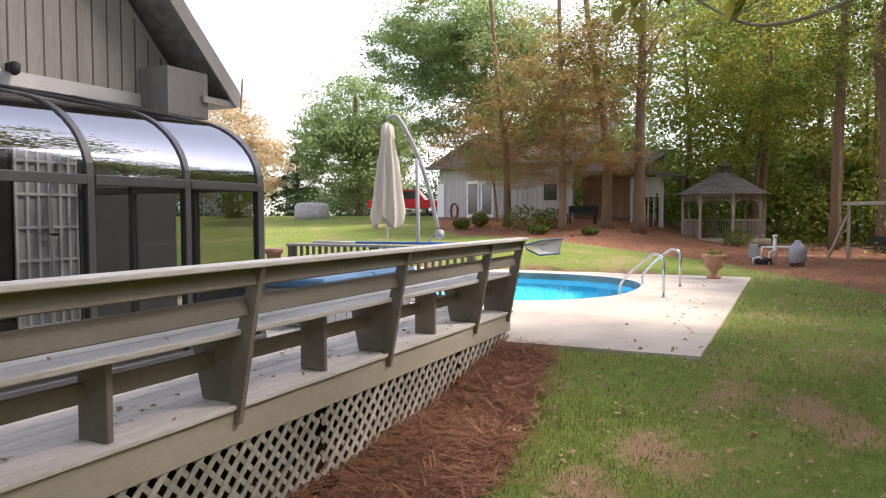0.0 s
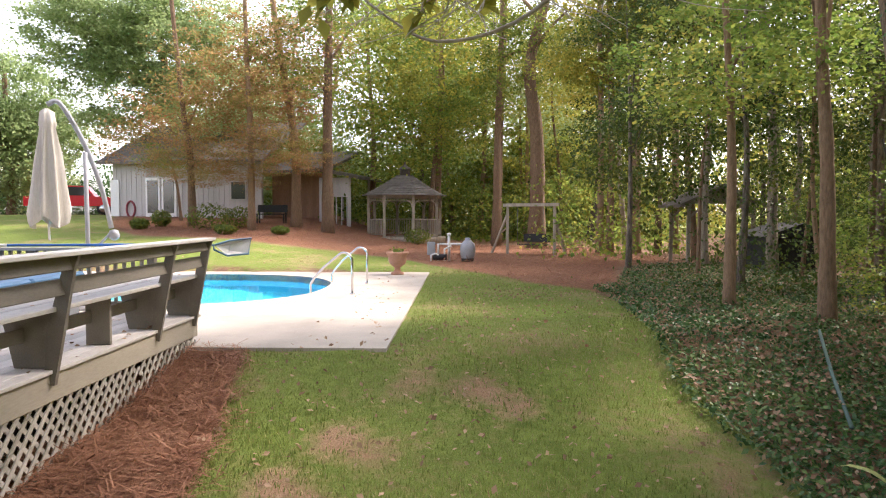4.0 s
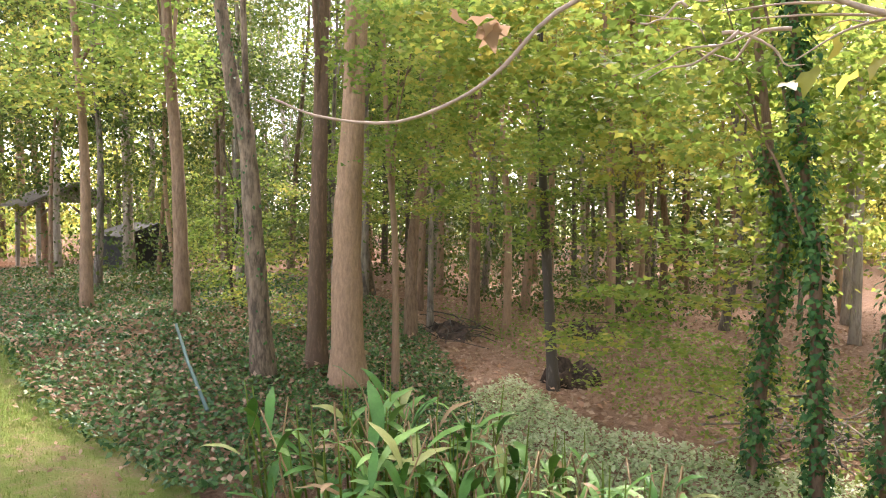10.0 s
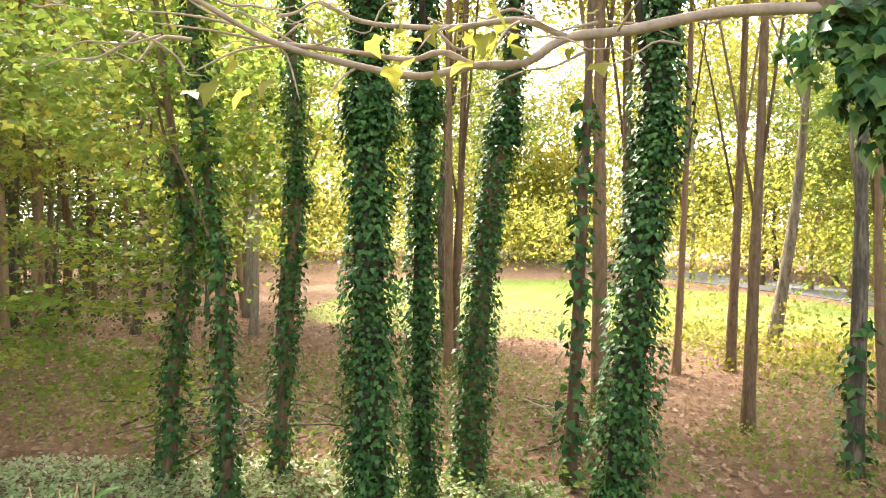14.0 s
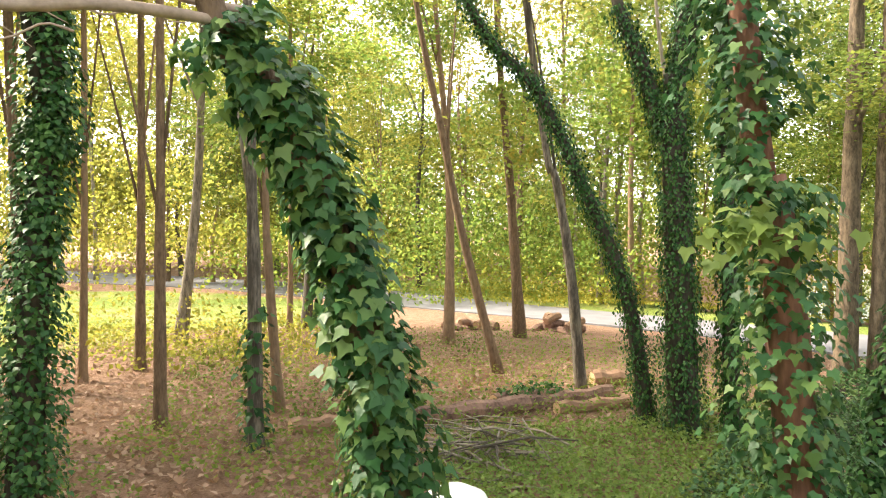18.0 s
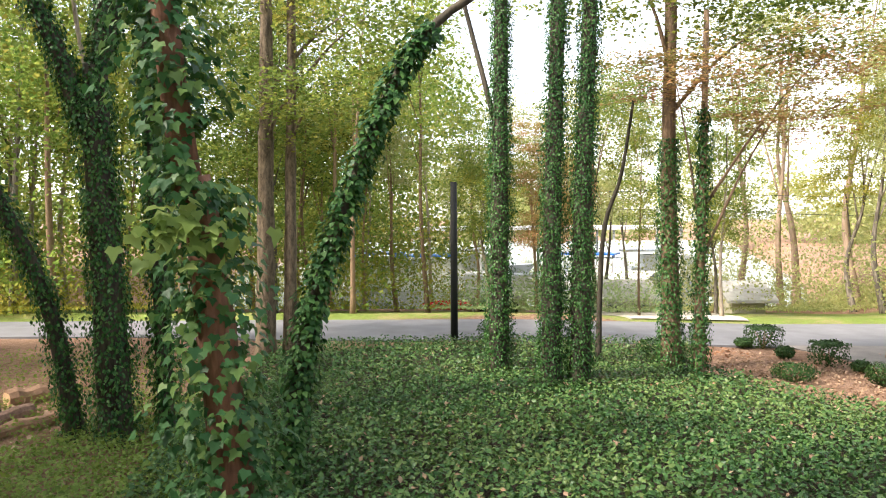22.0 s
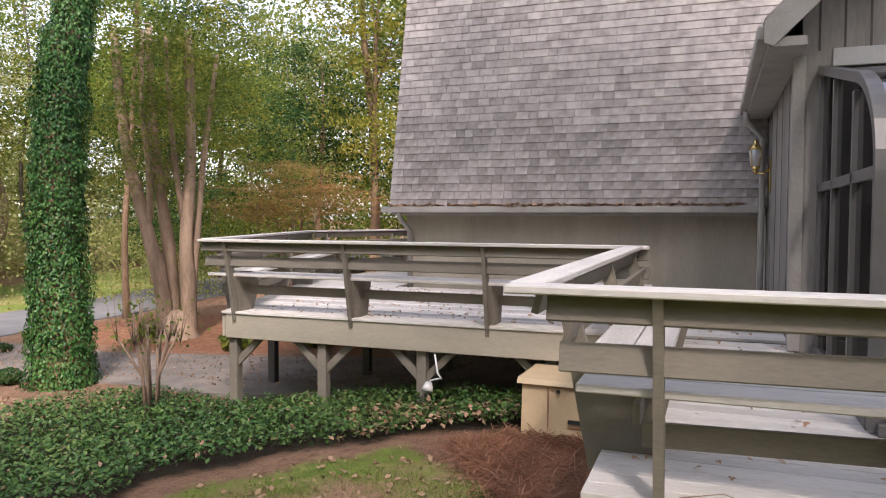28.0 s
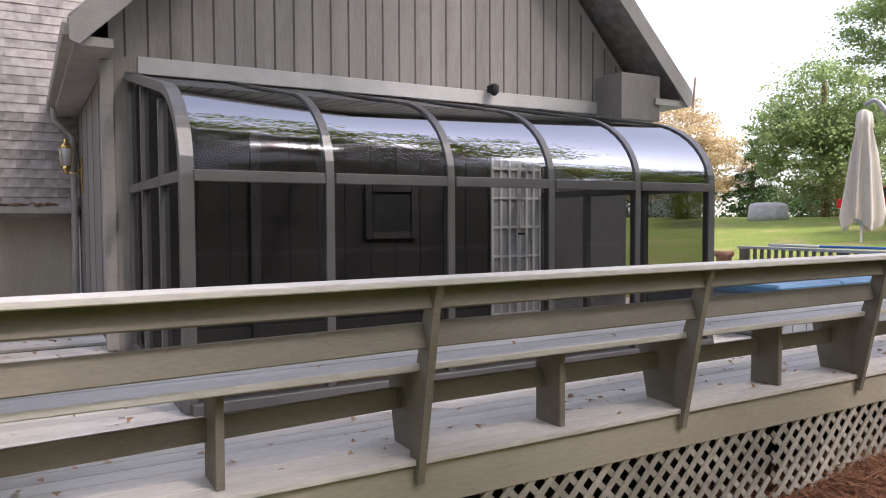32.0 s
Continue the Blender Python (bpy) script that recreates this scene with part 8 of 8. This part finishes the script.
lathe("knob", [(0.05, 0.2), (0.085, 0.28), (0.09, 0.34), (0.05, 0.4), (0.01, 0.41)], WHITE, orn, 14, (0.22, -0.27, 0.0))

# ---- lake, boathouse, far shore ----
wat = bpy.data.materials.new("lake_water"); wat.use_nodes = True
lb = wat.node_tree.nodes["Principled BSDF"]
lb.inputs["Base Color"].default_value = (0.10, 0.12, 0.11, 1); lb.inputs["Roughness"].default_value = 0.12; lb.inputs["Specular IOR Level"].default_value = 0.8
lz = wat.node_tree.nodes.new("ShaderNodeTexNoise"); lz.inputs["Scale"].default_value = 0.7
lq = wat.node_tree.nodes.new("ShaderNodeBump"); lq.inputs["Strength"].default_value = 0.1
wat.node_tree.links.new(lz.outputs["Fac"], lq.inputs["Height"]); wat.node_tree.links.new(lq.outputs[0], lb.inputs["Normal"])
tagged(mesh_ob("water", [(-33, -30, -2.6), (-33, 18, -2.6), (-130, 60, -2.6), (-130, -60, -2.6)], [(0, 1, 2, 3)], wat), "bright still lake water", "water", kind="structure")
PALEROOF = mat("pale_grey_shingles", (0.42, 0.4, 0.36), 0.9, 0.3, 5, 60, 0.3)


def boathouse(x, y, hx, hy, top, label, win=False):
    b = thing("boathouse", (x, y, gz(x, y)), label, "building", "lakeside buildings")
    box("wall", (-hx, -hy, -0.6), (hx, hy, top), TANWALL, b)
    prism("roof", [(-hx - 0.4, top - 0.1), (0, top + 0.5), (hx + 0.4, top - 0.1), (hx + 0.4, top), (0, top + 0.6), (-hx - 0.4, top)], "y", -hy - 0.3, hy + 0.3, PALEROOF, b)
    if win:
        for yy in (-0.55, 0.45):
            box("window_frame", (hx, yy - 0.3, top - 0.75), (hx + 0.04, yy + 0.3, top - 0.2), WHITE, b)
            box("pane", (hx + 0.041, yy - 0.24, top - 0.7), (hx + 0.048, yy + 0.24, top - 0.26), CARGLASS, b, 0)
    return b


boathouse(-28, 1.3, 1.2, 1.0, 0.75, "low tan boathouse with a grey gable roof below the road", True)
boathouse(-28.5, 6.2, 1.2, 0.8, 0.7, "small tan boathouse half hidden behind shrubs", True)
boathouse(-27.0, 10.2, 0.8, 0.6, 0.6, "small tan shed with low white-edged roof below the road")
for k, (x, y, L) in enumerate(((-44, 8.5, 6), (-48, 13.5, 7), (-43, -1.5, 6), (-50, 1.0, 8), (-46, -5, 7), (-52, -9, 8))):
    bt = thing("boat", (x, y, -2.6), "white moored motor boat with a covered cabin", "boat", "moored boats")
    bt.rotation_euler = (0, 0, 1.2 + 0.3 * k)
    prism("hull", [(-L / 2, -0.1), (L / 2 - 1, -0.1), (L / 2, 0.9), (-L / 2, 0.8)], "y", -1.1, 1.1, WHITE, bt)
    prism("cabin", [(-L / 4, 0.8), (L / 4, 0.85), (L / 6, 1.7), (-L / 4, 1.7)], "y", -0.9, 0.9, WHITE, bt)
    box("cover", (-L / 2.2, -1.0, 1.9), (L / 8, 1.0, 2.0), BLUEP if k % 2 == 0 else WHITE, bt)
    for sx2 in (-L / 2.4, L / 10):
        box("strut", (sx2 - 0.03, -0.9, 0.8), (sx2 + 0.03, -0.84, 1.9), CHROME, bt, 0)
dk = thing("boat_dock", (-42, 5, -2.6), "pale covered boat dock with slim posts", "dock")
box("deck", (-6, -9, 0.35), (-4.5, 9, 0.5), WHITE, dk)
box("roof", (-7.5, -8, 3.4), (-1.5, 8, 3.6), WHITE, dk)
for y in range(-8, 9, 4):
    for x in (-7.2, -1.8):
        box("post", (x - 0.06, y - 0.06, -0.5), (x + 0.06, y + 0.06, 3.4), WHITE, dk, 0)
# small red thing of unknown kind by the water; kayak shape made up
ky = thing("kayak", (-31.0, -0.6, gz(-31, -0.6)), "small unknown red thing by the shore, shaped as a kayak", "kayak")
V, F = tube_arrays([(0, -1.2, 0.25), (0, -0.6, 0.18), (0, 0.0, 0.17), (0, 0.6, 0.18), (0, 1.2, 0.25)], [0.03, 0.2, 0.26, 0.2, 0.03], 10)
mesh_ob("hull", V, F, REDP, ky, smooth=True)
ribbon("gravel_lot", resample([(-20.0, 7.8), (-33, 9.8)], 24), resample([(-20.0, 4.6), (-33, 3.6)], 24), 0.03, CONCRETE, "pale bright gravel lot across the road", "lot")
pl = tagged(tube("power_line", [(-30, 6, 2.6), (-29, 20, 2.1), (-27, 36, 2.6)], 0.012, RUBBER, None, 5), "thin overhead cable above the roadside", "cable")
tagged(tube("power_line", [(-31, 6, 1.9), (-30, 20, 1.4), (-28, 36, 1.9)], 0.012, RUBBER, None, 5), "thin overhead cable above the roadside", "cable")
# pale trunks beyond the road
for x, y, r in ((-27, 14.5, 0.16), (-28, 16.5, 0.2), (-29, 18.5, 0.17), (-26.5, 17.8, 0.14), (-30, 13.0, 0.15), (-31, 11.5, 0.16), (-28, 21.0, 0.2), (-33, 15, 0.2)):
    wood_tree(x, y, r, 11, 4.5, 2.4, "pale_airy" if y < 18 else "maple_airy", 3, 0.03, SMOOTH, int(abs(x * 10 + y)), "tall pale-barked tree beyond the road")

# ---- overhanging boughs, garden plants and small things ----
def polar(a, e, d):
    """A point by bearing, elevation and level distance from the eye."""
    return Vector((d * math.cos(radians(a)), d * math.sin(radians(a)), EYE[2] + d * math.tan(radians(e))))


lt = leaning_tree
o0 = Vector(lt.location)
TWIG = mat("pale_twig_bark", (0.33, 0.25, 0.19), 0.85, 0.35, 12, 60, 0.4)


def bough(ctrl, r0, r1, n=18, name="limb", leaves=0, seed=1, leaf=0.09, material=None):
    pts = [Vector(p) - o0 for p in ctrl]
    ob, P, R = limb_mesh(pts, r0, r1, name, material or TWIG, lt, 8, n, 0, 0.10)
    if leaves:
        q = np.random.default_rng(seed)
        idx = q.integers(n // 4, n + 1, leaves)
        C = np.array([np.array(P[i]) for i in idx]) + q.normal(0, 0.05, (leaves, 3)) - np.array([0, 0, 0.04])
        V, T = leaf_cloud(C, leaf, None, 1.0, True, seed, 0.6)
        fast_mesh("leaves", V, T, L_YELLOW, ob)
    return P


bough([polar(-121, 14.6, 2.7), polar(-111.7, 15.3, 2.65), polar(-105, 14.5, 2.6), polar(-100, 14.1, 2.55), polar(-97, 12.4, 2.5), polar(-93, 12.2, 2.5), polar(-89, 11.4, 2.45), polar(-84.7, 11.9, 2.4), polar(-78, 13.3, 2.35), polar(-73.6, 15.2, 2.3), polar(-69, 17.5, 2.3)], 0.022, 0.007, 30)
bough([polar(-100.1, 14.2, 2.55), polar(-96.5, 15.5, 2.5), polar(-91.2, 15.0, 2.45), polar(-84.7, 15.2, 2.4), polar(-81, 16.6, 2.4)], 0.013, 0.006, 18, leaves=12, seed=3)
bough([polar(-93, 12.2, 2.5), polar(-90.5, 13.2, 2.5), polar(-88, 12.6, 2.5), polar(-84, 13.0, 2.45), polar(-78.2, 13.4, 2.36)], 0.012, 0.008, 16)
bough([polar(-120.5, 15.6, 2.7), polar(-115, 16.5, 2.7), polar(-110, 18.5, 2.6)], 0.02, 0.015, 8)
for k, (a, e, da, de) in enumerate(((-78, 13.3, 6, -2.2), (-78, 13.3, 9, 0.8), (-80, 13.0, 5, 2.5), (-84, 12, 3, -3.5), (-75, 14.5, 8, 0.2), (-96.5, 15.4, 2, -2.2), (-91, 15, 2.5, -1.8), (-104, 14.5, -1.5, 2.0), (-78, 13.3, -1.5, -4.0))):
    bough([polar(a, e, 2.4), polar(a + da * 0.5, e + de * 0.4 + 0.3, 2.35), polar(a + da, e + de, 2.3)], 0.005, 0.002, 8, "twig", leaves=5 if k in (0, 5, 6) else 0, seed=20 + k)
bough([polar(-33, 8.9, 2.1), polar(-36.7, 7.6, 2.05), polar(-42.5, 7.3, 2.0), polar(-47.6, 9.2, 2.0), polar(-50.9, 11.5, 2.0), polar(-55.3, 15.6, 2.0), polar(-64, 18.5, 2.1), polar(-72, 17.2, 2.25)], 0.003, 0.008, 24)
q = np.random.default_rng(8)
C = np.array([polar(-48 + q.normal() * 1.2, 14.8 + q.normal() * 0.5, 2.0) - o0 for _ in range(5)])
V, T = leaf_cloud(C, 0.08, None, 1.0, True, 4, 0.8)
tagged(fast_mesh("dead_leaves", V, T, DRY, lt), "curled dead leaves on a twig")
for k in range(26):
    a, e, d = q.uniform(-112, -56), q.uniform(13, 18), q.uniform(2.3, 2.9)
    da, pts = q.choice([-1, 1]) * q.uniform(0.8, 2.4), []
    for j in range(5):
        pts.append(polar(a, e, d))
        a += da + q.normal() * 0.4
        e += q.normal() * 0.6 - 0.25
    bough(pts, q.uniform(0.003, 0.007), 0.0015, 10, "twig", leaves=2 if k % 9 == 0 else 0, seed=200 + k, leaf=0.07)
# leafy twig tips hanging into the view over the lawn
for k, (a, e) in enumerate(((10.5, 15.2), (8.5, 16.5), (3.5, 14.4), (1.5, 16.6), (-2, 15.8), (27, 17.2), (6, 17.5))):
    C = np.array([polar(a + q.normal() * 0.9, e + 1.0 + q.normal() * 0.6, 3.0) - o0 for _ in range(9)])
    V, T = leaf_cloud(C, 0.11, None, 1.0, False, 40 + k, 1.0)
    fast_mesh("leaves", V, T, L_YELLOW, lt)
    bough([polar(a, e + 0.8, 3.0), polar(a - 4, e + 3.5, 2.9), polar(-40, 30, 2.5)], 0.003, 0.009, 10, "twig")

# tangle of bare grey twigs hanging over the lawn
GREYTWIG = mat("bare_grey_twig", (0.36, 0.32, 0.27), 0.85, 0.3, 12, 60, 0.3)
for k in range(34):
    a, e, d = 0.5 + q.normal() * 3.6, 17.5 + q.uniform(0, 2), q.uniform(2.9, 3.4)
    da, pts = q.normal() * 1.2, []
    for j in range(6):
        pts.append(polar(a, e, d))
        a += da + q.normal() * 0.7
        e -= q.uniform(0.3, 1.5)
        d += q.normal() * 0.05
    bough(pts, 0.004, 0.0012, 12, "twig", material=GREYTWIG)
bough([polar(-40, 30, 2.6), polar(-12, 19.5, 2.9), polar(-4, 14.5, 3.1), polar(2, 13.2, 3.2), polar(6, 15.0, 3.2), polar(11, 18.5, 3.2)], 0.012, 0.004, 20, material=GREYTWIG)

# loose sprays of bright leaves on the red vine trunk
for k in range(1):
    C = np.array([polar(-158.5 + q.normal() * 2.2, -0.8 + q.normal() * 1.1, 3.45) - Vector(vine_tree.location) for _ in range(60)])
    V, T = leaf_cloud(C, 0.085, np.array([[0.6, 0.3, 0.6]]) * np.ones((60, 1)), 0.5, True, 60, 0.8)
    o = fast_mesh("vine_spray", V, T, SEEDG, vine_tree)
    o["label"], o["kind"] = "bright green vine leaves sticking out", "stuff"

LMS = [mat("broad_leaf", c, 0.5, 0.25, 9, 60, 0.12, spec=0.25) for c in ((0.07, 0.18, 0.035), (0.12, 0.25, 0.05), (0.19, 0.32, 0.08), (0.28, 0.3, 0.1), (0.3, 0.2, 0.1))]


def canna(x, y, n, h, spread, seed, label):
    """A clump of tall broad arching leaves."""
    t = thing("broadleaf_plant", (x, y, gz(x, y)), label, "plant", "broadleaf plants")
    q = np.random.default_rng(seed)
    for k in range(n):
        a, o = q.uniform(0, 6.283), spread * math.sqrt(q.uniform(0, 1))
        bx, by = o * math.cos(q.uniform(0, 6.283)), o * math.sin(q.uniform(0, 6.283))
        L, W = h * q.uniform(0.18, 0.42), h * q.uniform(0.02, 0.046)
        z0 = h * q.uniform(0.1, 0.82)
        up = q.uniform(0.6, 1.5)
        V, F = [], []
        N = 7
        for i in range(N + 1):
            f = i / N
            ang = up - f * q.uniform(0.6, 1.0) * 1.3
            if i == 0:
                p = Vector((bx, by, z0))
            else:
                p = p + Vector((math.cos(a) * math.cos(ang), math.sin(a) * math.cos(ang), math.sin(ang))) * (L / N)
            w = W * math.sin(math.pi * min(0.98, 0.06 + f * 0.94)) ** 0.75
            s = Vector((-math.sin(a), math.cos(a), 0)) * w
            V += [p - s + Vector((0, 0, 0.25 * w)), p, p + s + Vector((0, 0, 0.25 * w))]
        for i in range(N):
            F += [(3 * i, 3 * i + 1, 3 * i + 4, 3 * i + 3), (3 * i + 1, 3 * i + 2, 3 * i + 5, 3 * i + 4)]
        mesh_ob("leaf", V, F, LMS[int(q.choice(5, p=[0.36, 0.33, 0.2, 0.05, 0.06]))], t, smooth=True)
        if k % 9 == 0:
            a2 = q.uniform(0, 6.283)
            tube("dry_stalk", [(bx * 0.7, by * 0.7, -0.05), (bx * 0.9, by * 0.9, 0.6 * h), (bx + 0.12 * math.cos(a2), by + 0.12 * math.sin(a2), h * q.uniform(0.8, 1.0)), (bx + 0.24 * math.cos(a2), by + 0.24 * math.sin(a2), h * q.uniform(0.6, 0.85))], [0.008, 0.007, 0.006, 0.003], LMS[4], t, 5)
        if k % 4 == 0:
            tube("stem", [(bx * 0.8, by * 0.8, -0.05), (bx, by, z0), (bx * 1.05, by * 1.05, z0 + 0.3 * h)], [0.009, 0.007, 0.003], WEEDM, t, 5)
    return t


canna(3.2, -2.85, 190, 1.0, 0.62, 91, "clump of broad-leaved green plants with withered stems")
canna(2.7, -3.0, 150, 0.85, 0.5, 92, "clump of broad-leaved green plants at the lawn's edge")
canna(2.05, -3.4, 150, 0.75, 0.5, 93, "lower clump of broad green leaves by the woods")

# green tape-like pipe in the ivy
pp = tagged(tube("garden_pipe", [(9.1, -4.45, gz(9.1, -4.45) + 0.22), (7.7, -3.9, gz(7.7, -3.9) + 0.2), (6.3, -3.38, gz(6.3, -3.38) + 0.12)], 0.02, mat("faded_green_plastic", (0.08, 0.14, 0.12), 0.6, 0.2, 5, 30, 0.05), None, 8), "faded green plastic pipe lying in the ivy", "pipe")

# leaves lying on the decks, benches and gutter
def strewn(name, x0, x1, y0, y1, z, n, leaf, seed, label):
    q = np.random.default_rng(seed)
    P = np.column_stack([q.uniform(x0, x1, n), q.uniform(y0, y1, n), np.full(n, z) + q.uniform(0.003, 0.02, n)])
    V, T = leaf_cloud(P, leaf, np.array([[0, 0, 2.0]]) * np.ones((n, 1)), 0.6, True, seed, 0.0)
    return tagged(fast_mesh(name, V, T, DRY), label, "leaves", kind="stuff")


strewn("deck_leaves", -0.4, 8.0, 3.15, 4.2, DZ, 170, 0.04, 31, "dry curled leaves on the deck boards")
strewn("deck_leaves", -5.4, 0.4, 7.6, 10.9, DZ, 800, 0.045, 32, "many dry leaves on the front deck")
strewn("deck_leaves", -0.4, 0.75, 4.4, 7.3, DZ, 60, 0.042, 33, "dry leaves beside the sunroom")
strewn("bench_leaves", -0.3, 8.0, 3.1, 3.38, DZ + 0.475, 22, 0.036, 34, "a few leaves on the bench seat")
strewn("gutter_leaves", WX0, 0.4, 10.8, 10.87, 1.70, 380, 0.085, 35, "brown leaves heaped along the gutter")
strewn("pool_leaves", 8.2, 18, 0.95, 2.0, 0.014, 60, 0.05, 36, "dry leaves on the pool concrete")
strewn("roof_leaves", WX0 + 0.3, 0.2, 10.9, 10.92, 1.75, 60, 0.07, 37, "brown leaves caught at the eave")
wr = tagged(tube("wire", [(-0.12, 3.1, DZ + 0.015), (0.05, 3.14, DZ + 0.04), (0.15, 3.12, DZ + 0.02), (0.25, 3.07, DZ - 0.05)], 0.0025, TWIG, None, 5), "thin brown wire curling over the deck edge", "wire")
spk = thing("wall_fixture", (4.62, 6.9, 2.97), "small dark floodlight fixture on the gable", "light fixture")
box("bracket", (-0.04, -0.02, -0.04), (0.04, 0.03, 0.04), RUBBER, spk)
lathe("lamp_head", [(0.02, -0.06), (0.05, -0.03), (0.055, 0.05), (0.03, 0.07)], RUBBER, spk, 10, (0.0, -0.06, -0.02))
